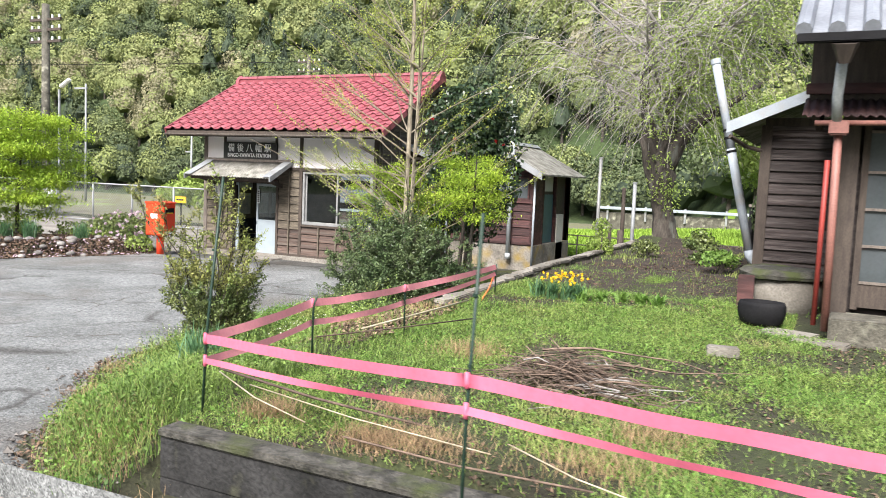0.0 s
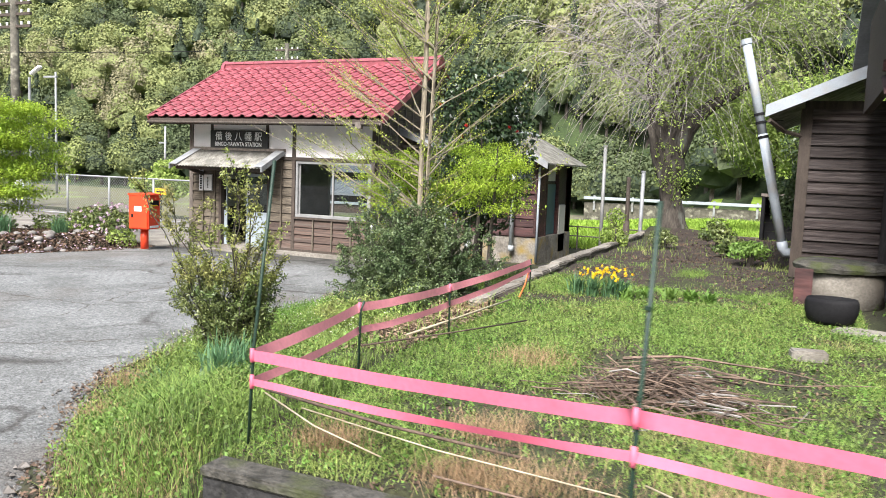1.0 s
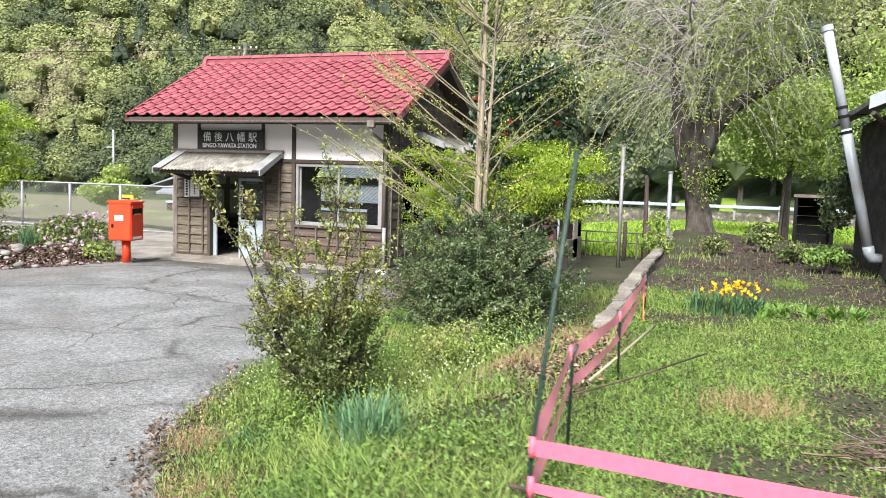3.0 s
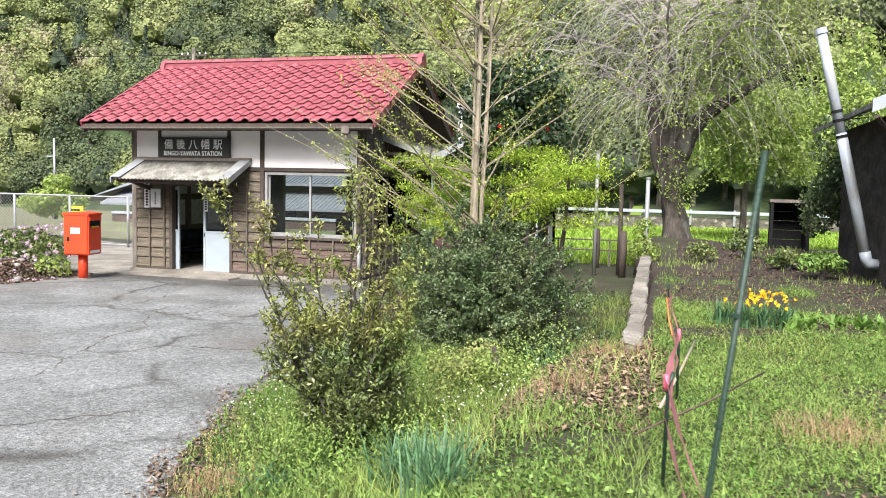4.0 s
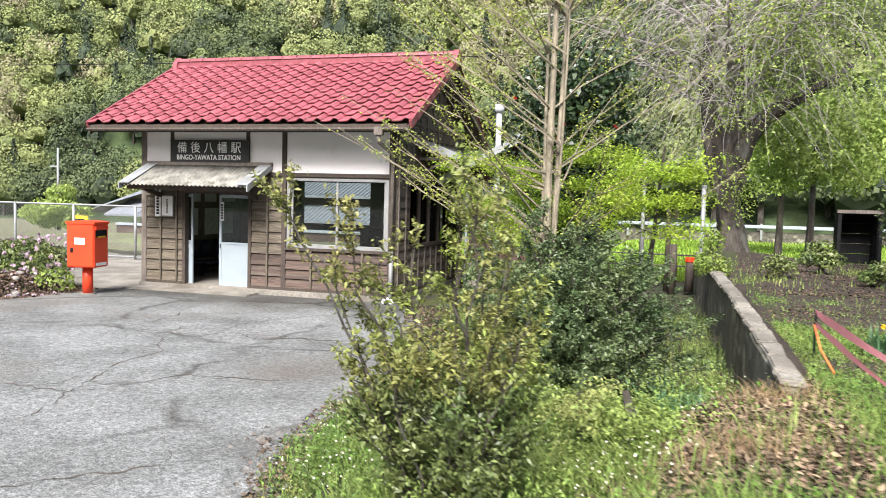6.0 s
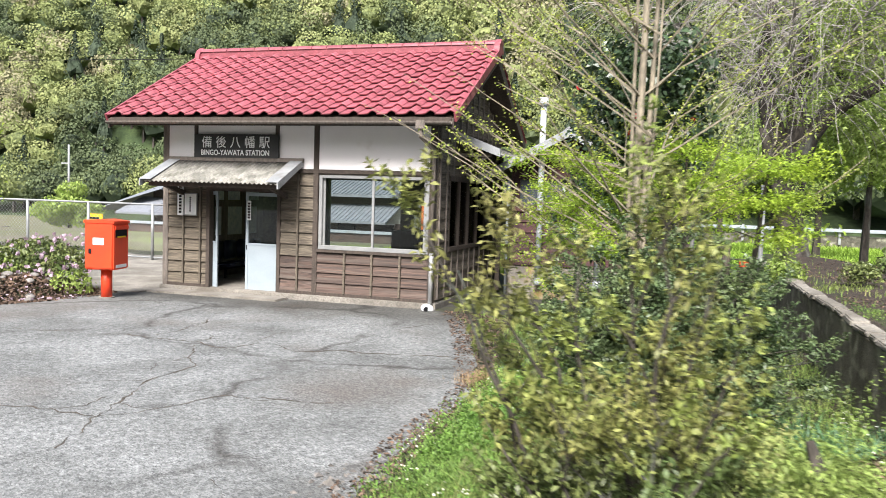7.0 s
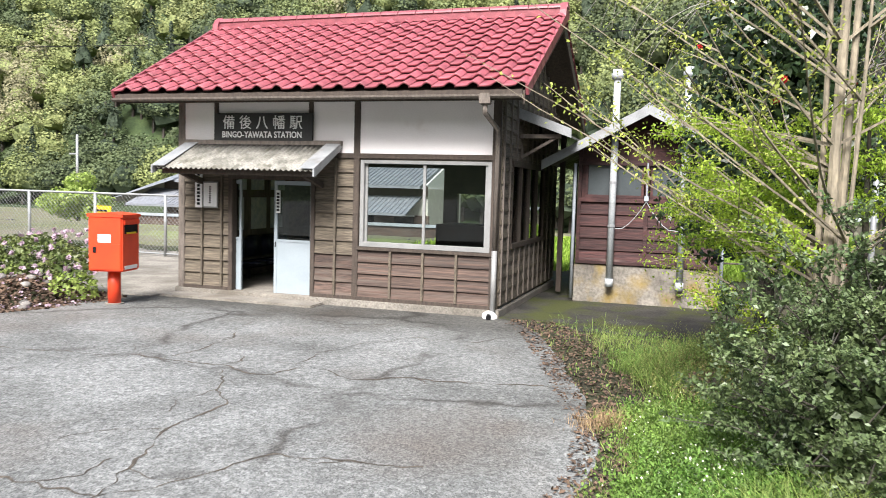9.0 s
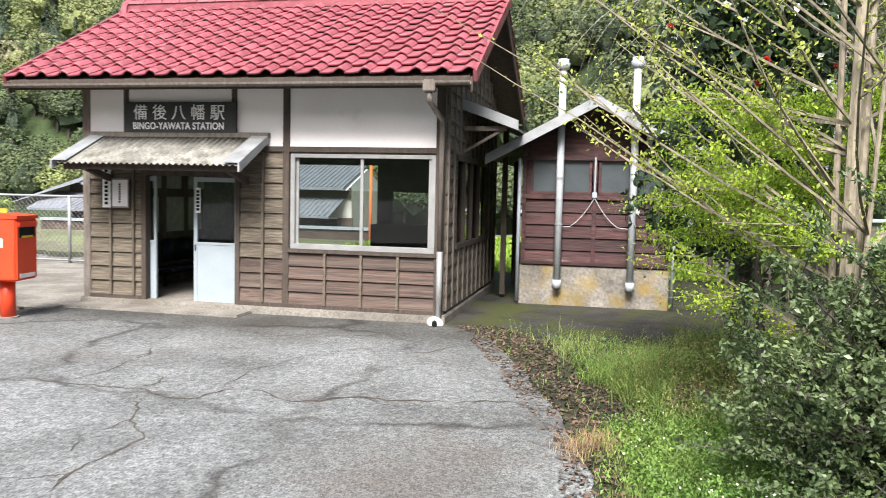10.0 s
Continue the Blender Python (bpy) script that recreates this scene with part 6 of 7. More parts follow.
# yellow flowers and strap-leaved plants
def straps(x, y, z, n, h, w, spread, seed):
    """Arching strap leaves rising from one root."""
    rg = np.random.default_rng(seed)
    out = []
    for _ in range(n):
        a, l_, rr = rg.uniform(0, 6.28), h * rg.uniform(0.6, 1.1), spread * rg.uniform(0.1, 1)
        bx0 = np.array((x + rg.normal(0, spread * 0.22), y + rg.normal(0, spread * 0.22), z - 0.02))
        dirv = np.array((math.cos(a), math.sin(a), 0))
        sd_ = np.array((-math.sin(a), math.cos(a), 0))
        prevp, prevw = bx0, w
        for s_ in range(1, 5):
            k = s_ / 4
            p = bx0 + dirv * rr * k * k + np.array((0, 0, l_ * (k - 0.28 * k * k * k * rr / max(spread, 0.01))))
            ww = w * (1 - k ** 3) + 0.0008
            out.append((prevp - sd_ * prevw / 2, prevp + sd_ * prevw / 2, p + sd_ * ww / 2, p - sd_ * ww / 2))
            prevp, prevw = p, ww
    return np.array(out)


fl = thing("daffodil_clump", (-2.75, 7.3, 0.08), "clump of yellow daffodils with strap leaves", "flowers")
adopt(quads("leaves", np.concatenate([straps(-2.75 + dx, 7.3 + dy, 0.07, 60, 0.26, 0.016, 0.16, 5 + i) for i, (dx, dy) in enumerate(((-0.12, 0), (0.05, 0.05), (0.2, -0.03), (-0.3, 0.05)))]), M_GRASSBLUE), fl)
hd_ = np.stack((RNG.normal(-2.72, 0.12, 46), RNG.normal(7.28, 0.1, 46), RNG.uniform(0.27, 0.38, 46)), 1)
for p in hd_:
    adopt(quads("blossom", leaves(np.repeat(p[None], 7, 0) + RNG.normal(0, 0.006, (7, 3)), RNG.normal(0, 1, (7, 3)) + np.array((0, -0.6, 0.6)), 0.03, wide=0.6), M_YELLOW), fl)
for i, (x, y) in enumerate(((-2.35, 7.4), (-2.1, 7.45), (-1.9, 7.5), (-1.72, 7.55), (-2.5, 7.2))):
    s = thing("lily_clump", (x, y, 0.08), "low clump of broad green strap leaves", "plant", "lily clumps")
    adopt(quads("leaves", straps(x, y, 0.08, 26, 0.17, 0.035, 0.16, 40 + i), M_GRASSLUSH), s)
for i, (x, y, h, n) in enumerate(((-4.42, 3.3, 0.42, 150), (-4.75, 3.75, 0.4, 130), (-5.6, 3.95, 0.22, 60), (-4.55, 7.0, 0.4, 120), (-4.3, 7.5, 0.35, 90), (-16.6, 10.6, 0.55, 140), (-17.2, 10.4, 0.5, 120), (-15.7, 11.3, 0.5, 110))):
    z = ground_z(x, y)
    s = thing("grass_tuft", (x, y, z), "dense tuft of blue-green narrow leaves", "plant", "leafy tufts")
    adopt(quads("leaves", straps(x, y, z, n, h, 0.011, 0.3, 60 + i), M_GRASSBLUE), s)

# flower bed by the forecourt
rh = thing("rhododendron", (-15.45, 12.35, -0.45), "rounded shrub with fading lilac flowers in the bed", "shrub")
part("stem", tubem([(-15.45, 12.35, -0.6), (-15.45, 12.35, 0.0)], [0.05, 0.03], 6), M_BARK, rh)
adopt(quads("leaves", np.concatenate([clump((-15.45 + dx, 12.35 + dy, dz), (0.5, 0.45, 0.35), 900, 0.085, wide=0.45) for dx, dy, dz in ((0, 0, -0.12), (0.35, -0.05, -0.2), (-0.45, 0.05, -0.15), (-0.9, 0, -0.2))]), M_LEAFSHRUBLOW), rh)
hd_ = np.stack((RNG.normal(-15.2, 0.36, 70), RNG.normal(12.15, 0.25, 70), RNG.uniform(-0.35, 0.32, 70)), 1)
for p in hd_:
    adopt(quads("flower", leaves(np.repeat(p[None], 8, 0) + RNG.normal(0, 0.01, (8, 3)), RNG.normal(0, 1, (8, 3)) + np.array((0.4, -0.7, 0.3)), 0.06, wide=0.8), M_LILAC), rh)
for i in range(46):
    y = random.uniform(8.6, 12.0)
    bx0 = -14.45 - 0.42 * (11.7 - y)
    x = bx0 - random.uniform(-0.05, 1.3)
    r = random.uniform(0.03, 0.11)
    z = ground_z(x, y)
    bm = bmesh.new()
    bmesh.ops.create_icosphere(bm, subdivisions=2, radius=r)
    for v in bm.verts:
        v.co *= 1 + 0.35 * noise.noise(v.co * 9 + Vector((i, 0, 0)))
        v.co.z *= 0.65
        v.co += Vector((x, y, z + r * 0.25))
    tagged(obj("bed_stone", bm, M_STONE, True), "small weathered stone edging the flower bed", "stone", "bed stones")
sb = thing("soil_bed", (-16, 10.8, -0.5), "dark mulched soil of the flower bed", "soil", kind="stuff")
N_ = 9000
yy = RNG.uniform(8.4, 12.7, N_)
xx = -14.45 - 0.42 * (11.7 - yy).clip(0) - RNG.gamma(1.3, 0.9, N_) + 0.12
zz = np.array([ground_z(a, b) for a, b in zip(xx, yy)])
adopt(quads("mulch", leaves(np.stack((xx, yy, zz + 0.015), 1), np.tile((0, 0, 1.0), (N_, 1)), 0.07, wide=0.6, droop=0.05), M_LITTER), sb)
pn = 300
yy = RNG.uniform(8.6, 12.3, pn)
xx = -14.45 - 0.42 * (11.7 - yy).clip(0) - RNG.gamma(1.3, 0.4, pn) + 0.05
adopt(quads("petals", leaves(np.stack((xx, yy, np.array([ground_z(a, b) for a, b in zip(xx, yy)]) + 0.04), 1), np.tile((0, 0, 1.0), (pn, 1)), 0.045, wide=0.8, droop=0.0), M_LILAC), sb)
gb = thing("bed_greenery", (-17, 11, -0.4), "low mixed greenery in the flower bed", "plants", kind="stuff")
adopt(quads("leaves", np.concatenate([clump((x, y, ground_z(x, y) + 0.12), (0.4, 0.35, 0.22), 420, 0.07, wide=0.5) for x, y in ((-16.2, 12.2), (-16.9, 11.9), (-17.8, 11.4), (-18.6, 11.0), (-19.3, 10.6), (-20.2, 10.2), (-14.75, 12.1), (-17.2, 12.6), (-19, 12))]), M_LEAFCHERRY), gb)

# pavement behind the bed, fence, platform
tagged(obj("platform_path", boxm(-40, -14.1, 12.9, 19.6, -0.9, -0.64), M_STEP), "pale weathered concrete path to the platform", "pavement", kind="structure")
fence = thing("chain_link_fence", (-20, 18.1, -0.66), "grey chain-link fence with tubular posts along the platform", "fence")
for i in range(13):
    x = -15.9 - i * 1.92
    part("fence_post", tubem([(x, 18.1, -0.7), (x, 18.1, 0.74)], 0.035, 8), M_SHEET, fence, "", True)
part("top_rail", tubem([(-15.5, 18.1, 0.72), (-39, 18.1, 0.72)], 0.025, 8), M_SHEET, fence, "", True)
part("bottom_rail", tubem([(-15.5, 18.1, -0.58), (-39, 18.1, -0.58)], 0.02, 6), M_SHEET, fence, "", True)
bm = bmesh.new()
x = -39.0
while x < -15.6:
    for s in (-1, 1):
        xa, xb = (x, x + 1.28) if s > 0 else (x + 1.28, x)
        tube(bm, [(xa, 18.1 + s * 0.003, -0.57), (xb, 18.1 + s * 0.003, 0.71)], 0.0035, 3, False)
    x += 0.105
part("mesh", bm, M_SHEET, fence, "diamond wire mesh")
sg = thing("yellow_sign", (-20.2, 19.0, -0.6), "small yellow notice on a dark post behind the fence", "sign")
part("post", tubem([(-20.3, 19.0, -0.7), (-20.3, 19.0, 0.3)], 0.025, 6), M_BLACK, sg)
part("plate", boxm(-20.55, -20.05, 18.96, 18.99, 0.18, 0.4, 0.006), M_YELLOW, sg)
part("writing_bar", boxm(-20.48, -20.15, 18.955, 18.959, 0.26, 0.31), M_BLACK, sg)
tagged(obj("platform", boxm(-60, -3.0, 20.5, 23.0, -1.4, -0.72, 0.02), M_CONCDARK), "low dark stone-faced platform edge", "platform", kind="structure")
ws = thing("white_notice", (-27, 18.6, -0.5), "white board standing by the fence", "sign")
part("plate", boxm(-26.9, -26.4, 18.6, 18.63, -0.3, 0.75, 0.008), M_WHITEPAINT, ws)
part("leg", tubem([(-26.65, 18.64, -0.7), (-26.65, 18.64, 0.3)], 0.03, 6), M_SHEET, ws)
stw = thing("trackside_stones", (-25, 26, -1.2), "dark rubble bank along the track", "stones", kind="stuff")
bm = bmesh.new()
for i in range(420):
    x, z = random.uniform(-48, -10), random.uniform(-1.35, -0.75)
    r = random.uniform(0.12, 0.25)
    box(bm, -r, r, -0.12, 0.12, -r * 0.6, r * 0.6, pose(x, 27 + random.uniform(-0.1, 0.1), z, random.uniform(-20, 20), random.uniform(-20, 20), random.uniform(-25, 25)))
part("rubble", bm, M_STONE, stw)
# guard rail and wall across the field
gr = thing("guard_rail", (2, 40, -0.5), "white road guard rail on a grey retaining wall", "guard rail")
part("retaining_wall", boxm(-11.5, 30, 40.2, 40.6, -1.4, -0.02, 0.02), M_CONCLICHEN, gr)
part("beam", boxm(-11.5, 30, 40.0, 40.08, 0.14, 0.3, 0.02), M_PIPEWHITE, gr)
for i in range(20):
    part("rail_post", boxm(-11 + i * 2, -10.9 + i * 2, 40.09, 40.2, -0.4, 0.36), M_SHEET, gr)
# lavatory side: pipe, posts, rail
for x, y, zt, m_, lab in ((-5.2, 17.45, 2.02, M_ALU, "tall grey-white pipe beside the shed path"), (-4.08, 16.3, 1.45, M_SHEET, "dull grey metal pipe by the terrace wall")):
    p = thing("standpipe", (x, y, -0.6), lab, "pipe")
    part("pipe", tubem([(x, y, -0.7), (x, y, zt)], 0.042, 10), m_, p, "", True)
    part("cap", tubem([(x, y, zt), (x, y, zt + 0.04)], 0.05, 10), m_, p)
for x, y, z0, zt, r in ((-4.6, 17.3, -0.5, 0.34, 0.08), (-4.72, 17.9, -0.6, 1.35, 0.05), (-4.27, 17.4, -0.4, 0.02, 0.09), (-5.3, 19.0, -0.7, 0.3, 0.05)):
    p = thing("wooden_post", (x, y, z0), "weathered dark wooden post", "post", "wooden posts")
    part("shaft", tubem([(x, y, z0 - 0.2), (x + 0.02, y, (z0 + zt) / 2), (x + 0.01, y, zt)], [r, r, r * 0.92], 9), M_WOODDARK, p, "", True)
    if zt < 0.3 and r > 0.07:
        part("red_band", tubem([(x + 0.01, y, zt - 0.02), (x + 0.01, y, zt + 0.07)], r * 1.05, 9), M_POSTRED, p, "red cap band")
lf = thing("field_fence", (-5, 19.5, -0.6), "low thin pipe fence in front of the field", "fence")
for z in (-0.25, 0.0):
    part("rail", tubem([(-9, 19.5, z), (-1, 19.5, z)], 0.018, 6), M_TIMBERGREY, lf)
for i in range(7):
    part("fence_post", tubem([(-8.8 + i * 1.25, 19.5, -0.7), (-8.8 + i * 1.25, 19.5, 0.02)], 0.022, 6), M_TIMBERGREY, lf)
sh = thing("pipe_shoe", (-9.1, 13.36, -0.67), "white mortar collar round a drain outlet", "drain")
bm = bmesh.new()
bmesh.ops.create_icosphere(bm, subdivisions=3, radius=0.105)
for v in bm.verts:
    v.co *= 1 + 0.2 * noise.noise(v.co * 8)
    v.co.z *= 0.75
    v.co += Vector((-9.1, 13.36, -0.635))
part("collar", bm, M_WHITEPAINT, sh, "", True)
part("outlet", tubem([(-9.09, 13.29, -0.62), (-9.07, 13.2, -0.625)], 0.035, 12), M_BLACK, sh)
# black compost box
cb = thing("compost_box", (-1.35, 17.3, 0.15), "black slatted compost box with open front and added lid", "box")
for a in ((-1.68, -1.02, 17.57, 17.6), (-1.68, -1.65, 17.03, 17.57), (-1.05, -1.02, 17.03, 17.57)):
    for k in range(5):
        part("slat", boxm(a[0], a[1], a[2], a[3], 0.1 + k * 0.19, 0.286 + k * 0.19, 0.004), M_BLACK, cb)
for x in (-1.69, -1.01):
    part("corner_bar", boxm(x - 0.03, x + 0.03, 16.96, 17.0, 0.0, 1.1), M_BLACK, cb)
# lid added only to keep the inside of the box in shade
part("lid", boxm(-1.7, -1.0, 17.02, 17.62, 1.0, 1.04), M_BLACK, cb)
part("top_bar", boxm(-1.74, -0.98, 16.95, 17.01, 1.05, 1.11), M_TIMBERGREY, cb)

# ---- beyond the tracks ----
fh = thing("far_house", (-31, 48, -2.2), "low farmhouse with grey tiled roofs in two tiers", "house")
part("wall", boxm(-39.5, -21.5, 46.5, 53, -2.3, 1.0), M_PALEWALL, fh)
part("dark_wall", boxm(-39.6, -21.4, 46.4, 46.5, -2.3, -0.55), M_WOODRED, fh, "brown boarded lower wall")
part("dark_band", boxm(-39.5, -21.5, 46.35, 46.45, 0.55, 1.15), M_WOODDARK, fh)
up = part("upper_roof", prism([(45.6, 1.15), (49.7, 2.5), (53.8, 1.15), (53.8, 1.0), (45.6, 1.0)], "x", -38.2, -21.7), M_GREYTILE, fh, "pale grey tiled upper roof")
part("gable_end", prism([(45.9, 1.0), (49.7, 2.3), (53.5, 1.0)], "x", -21.75, -21.6), M_WHITEPAINT, fh, "white plastered gable end")
part("lower_roof", prism([(43.9, -0.4), (46.5, 0.6), (46.5, 0.45), (43.9, -0.52)], "x", -40.5, -21.9), M_GREYTILE, fh, "pale grey tiled lower roof")
bm = bmesh.new()
for i in range(60):
    x = -38.1 + i * 0.275
    tube(bm, [(x, 45.6, 1.18), (x, 49.7, 2.53)], 0.035, 4, False)
    tube(bm, [(x, 43.9, -0.385), (x, 46.5, 0.615)], 0.035, 4, False)
part("tile_rolls", bm, M_GREYTILE, up)
part("hip_roof", prism([(45.2, 1.1), (48.8, 2.3), (52, 1.1)], "x", -38.3, -38.15), M_GREYTILE, fh)
bm = bmesh.new()
vs = [bm.verts.new(p) for p in ((-42.2, 43.8, -0.35), (-38.1, 45.6, 1.2), (-38.1, 49.7, 2.5), (-42.2, 54, -0.35), (-38.1, 53.8, 1.1))]
for f in ((0, 1, 2), (0, 2, 3), (2, 4, 3)):
    bm.faces.new([vs[k] for k in f])
part("hip_slope", bm, M_GREYTILE, fh)
for i in range(7):
    x = -38.5 + i * 2.5
    w = part("window", boxm(x, x + 1.2, 46.3, 46.36, -1.4, -0.6), M_BLACK, fh)
    part("window_frame", boxm(x - 0.06, x + 1.26, 46.26, 46.3, -0.62, -0.54), M_WHITEPAINT, w)
part("garden_wall", boxm(-38, -18, 42.0, 42.25, -2.4, -1.0, 0.02), M_WOODRED, fh, "brown garden fence")
part("white_ledge", boxm(-38, -18, 41.9, 42.35, -1.0, -0.85, 0.01), M_PIPEWHITE, fh)
op = thing("orange_pole", (-19.5, 40.5, -2), "tall orange striped pole by the garden", "pole")
part("pole", tubem([(-18.4, 40.2, -2.2), (-18.4, 40.2, 2.6)], 0.075, 8), M_ORANGE, op, "", True)
# utility poles and wire
for x, y, h, r, arms, lab in ((-28.6, 20, 7.6, 0.19, (6.95, 6.55, 6.1), "tall concrete utility pole with crossarms"), (-38.6, 30, 5.9, 0.07, (5.6,), "thin pole with a small crossarm"), (-45.2, 45, 3.9, 0.09, (2.6,), "slim grey lamp pole"), (-31.3, 41, 8.95, 0.16, (8.5, 7.9), "far utility pole with crossarms behind the roof")):
    u = thing("utility_pole", (x, y, -1), lab, "pole", "poles")
    part("shaft", tubem([(x, y, -1.6), (x, y, h)], [r, r * 0.75], 10), M_CONCLICHEN if h > 7 else M_SHEET, u, "", True)
    for z in arms:
        part("crossarm", boxm(x - 0.9 if h > 5 else x - 0.6, x + 0.9 if h > 7 else x + 0.1, y - 0.05, y + 0.05, z, z + 0.1), M_WOODDARK if h > 7 else M_SHEET, u)
        if h > 7:
            for q in (-0.8, -0.4, 0.4, 0.8):
                part("insulator", tubem([(x + q, y, z + 0.1), (x + q, y, z + 0.22)], 0.045, 6), M_WHITEPAINT, u)
lampu = thing("street_lamp", (-28.2, 20.3, -1), "street lamp with a white head", "lamp")
part("post", tubem([(-28.2, 20.3, -1.5), (-28.2, 20.3, 4.3)], 0.05, 8), M_SHEET, lampu)
part("head", boxm(-0.3, 0.3, -0.09, 0.09, -0.06, 0.06, 0.03, pose(-27.85, 20.3, 4.55, 0, -28, 0)), M_WHITEPAINT, lampu)
wire = thing("overhead_wire", (-30, 40, 8), "thin dark overhead wire", "wire")
part("wire", tubem([(-75 + i * 8, 41, 9.6 - 1.1 * math.sin(math.pi * i / 14)) for i in range(15)], 0.025, 4), M_BLACK, wire)


# ---- shrubs and small trees behind ----
def leafy(name, x, y, z, rx, rz, n, size, material, label, category, lumps=14, group=""):
    t = thing(name, (x, y, z), label, category, group)
    part("trunk", tubem([(x, y, ground_z(x, y) - 0.2), (x + 0.05, y, z + rz * 0.8), (x, y + 0.04, z + rz * 1.3)], [0.05 + rx * 0.04, 0.04, 0.02], 6), M_BARK, t)
    lv = []
    for k in range(lumps):
        a, q = k * 2.4, math.sqrt((k + 0.5) / lumps) * 0.75
        lv.append(clump((x + rx * q * math.cos(a), y + rx * q * math.sin(a), z + rz * (0.55 + random.uniform(0, 1.0) * (1.25 - q))), (rx * 0.42, rx * 0.42, rz * 0.32), n // lumps, size, wide=0.55))
    adopt(quads("leaves", np.concatenate(lv), material), t)
    return t


leafy("ivy_bush", -0.75, 14.9, 0.1, 0.75, 1.5, 6200, 0.075, M_LEAFDARK, "dark ivy-clad bush beside the lean-to", "bush")
leafy("low_bush", -2.35, 14.6, 0.1, 0.34, 0.28, 1300, 0.06, M_LEAFSHRUBLOW, "low fresh green bush on the mound", "bush")
leafy("low_bush", -3.1, 13.2, 0.08, 0.26, 0.22, 800, 0.05, M_LEAFSHRUBLOW, "low fresh green bush in the garden", "bush")
leafy("low_bush", -1.9, 12.6, 0.08, 0.3, 0.22, 900, 0.06, M_LEAFSHRUBLOW, "low fresh green bush in the garden", "bush")
leafy("fern_bush", -1.6, 11.6, 0.08, 0.3, 0.25, 800, 0.06, M_GRASSLUSH, "low ferny plants by the pipe", "bush")
leafy("small_pine", -4.0, 13.4, -0.2, 0.3, 0.55, 1500, 0.05, M_LEAFCHERRY, "small pruned garden tree", "tree", 8)
leafy("green_tree", -1.7, 20.5, 0.9, 1.5, 1.9, 8000, 0.11, M_LEAFCHERRY, "fresh green leafy tree behind the garden", "tree", 18, "green trees")
leafy("green_tree", 0.9, 23, 0.6, 2.0, 2.8, 8000, 0.13, M_LEAFCHERRY, "fresh green leafy tree behind the garden", "tree", 18, "green trees")
leafy("green_tree", -1.3, 30, 0.6, 2.4, 3.2, 9000, 0.15, M_LEAFCHERRY, "fresh green leafy tree behind the garden", "tree", 18, "green trees")
leafy("round_tree", -41.0, 40.5, -1.9, 2.1, 1.8, 5000, 0.22, M_LEAFCHERRY, "rounded bright green tree by the far house", "tree", 16)
leafy("weed_bush", -6.15, 10.4, -0.66, 0.42, 0.28, 2600, 0.03, M_GRASS, "fine yellow-green weeds by the paving", "weeds", 12, "weeds")
leafy("weed_bush", -5.75, 11.0, -0.6, 0.5, 0.32, 2600, 0.03, M_GRASS, "fine yellow-green weeds by the paving", "weeds", 12, "weeds")
leafy("weed_bush", -6.35, 9.6, -0.62, 0.3, 0.2, 1500, 0.028, M_LITTER, "dry brown weed clump", "weeds", 10, "weeds")
leafy("weed_bush", -4.7, 5.5, -0.32, 0.4, 0.3, 3200, 0.026, M_GRASS, "tall fresh green weeds in the bank", "weeds", 12, "weeds")
leafy("weed_bush", -5.0, 5.9, -0.42, 0.38, 0.28, 3000, 0.026, M_GRASS, "tall fresh green weeds in the bank", "weeds", 12, "weeds")

# ---- grass ----
def blades(x, y, z, h, w, lean_):
    n = len(x)
    a = RNG.uniform(0, 6.283, n)
    sd_ = np.stack((-np.sin(a), np.cos(a), np.zeros(n)), 1) * (w / 2)[:, None]
    dr = np.stack((np.cos(a), np.sin(a), np.zeros(n)), 1) * (lean_ * h)[:, None]
    p0 = np.stack((x, y, z), 1)
    mid = p0 + dr * 0.35 + np.stack((np.zeros(n), np.zeros(n), h * 0.62), 1)
    tip = p0 + dr + np.stack((np.zeros(n), np.zeros(n), h), 1)
    return np.concatenate((np.stack((p0 - sd_, p0 + sd_, mid + sd_ * 0.75, mid - sd_ * 0.75), 1), np.stack((mid - sd_ * 0.75, mid + sd_ * 0.75, tip + sd_ * 0.1, tip - sd_ * 0.1), 1)))


def strew(n, x0, x1, y0, y1, keep):
    x, y = RNG.uniform(x0, x1, n), RNG.uniform(y0, y1, n)
    k = np.array([keep(a, b) for a, b in zip(x, y)])
    ok = RNG.uniform(0, 1, n) < k
    x, y = x[ok], y[ok]
    return x, y, np.array([ground_z(a, b) for a, b in zip(x, y)]) - 0.005


def wallx(y):
    return -3.62 - 0.028 * (y - 4)


def soil_patch(a, b):
    return noise.noise((a * 0.75, b * 0.75, 21)) + 0.5 * noise.noise((a * 2.1, b * 2.1, 5))


def in_garden(a, b):
    if a < wallx(b) + 0.08 or b < 2.04 or (a > -0.3 and b > 6.6):
        return 0
    s = soil_patch(a, b) - 0.9 * math.exp(-((a + 0.1) / 0.6) ** 2 - ((b - 3.1) / 0.8) ** 2) - 0.8 * math.exp(-((a + 1.2) / 0.5) ** 2 - ((b - 2.35) / 0.3) ** 2)
    if b > 8.2:
        s -= 0.68
    return min(1, max(0.06, 0.95 + 2.1 * s))


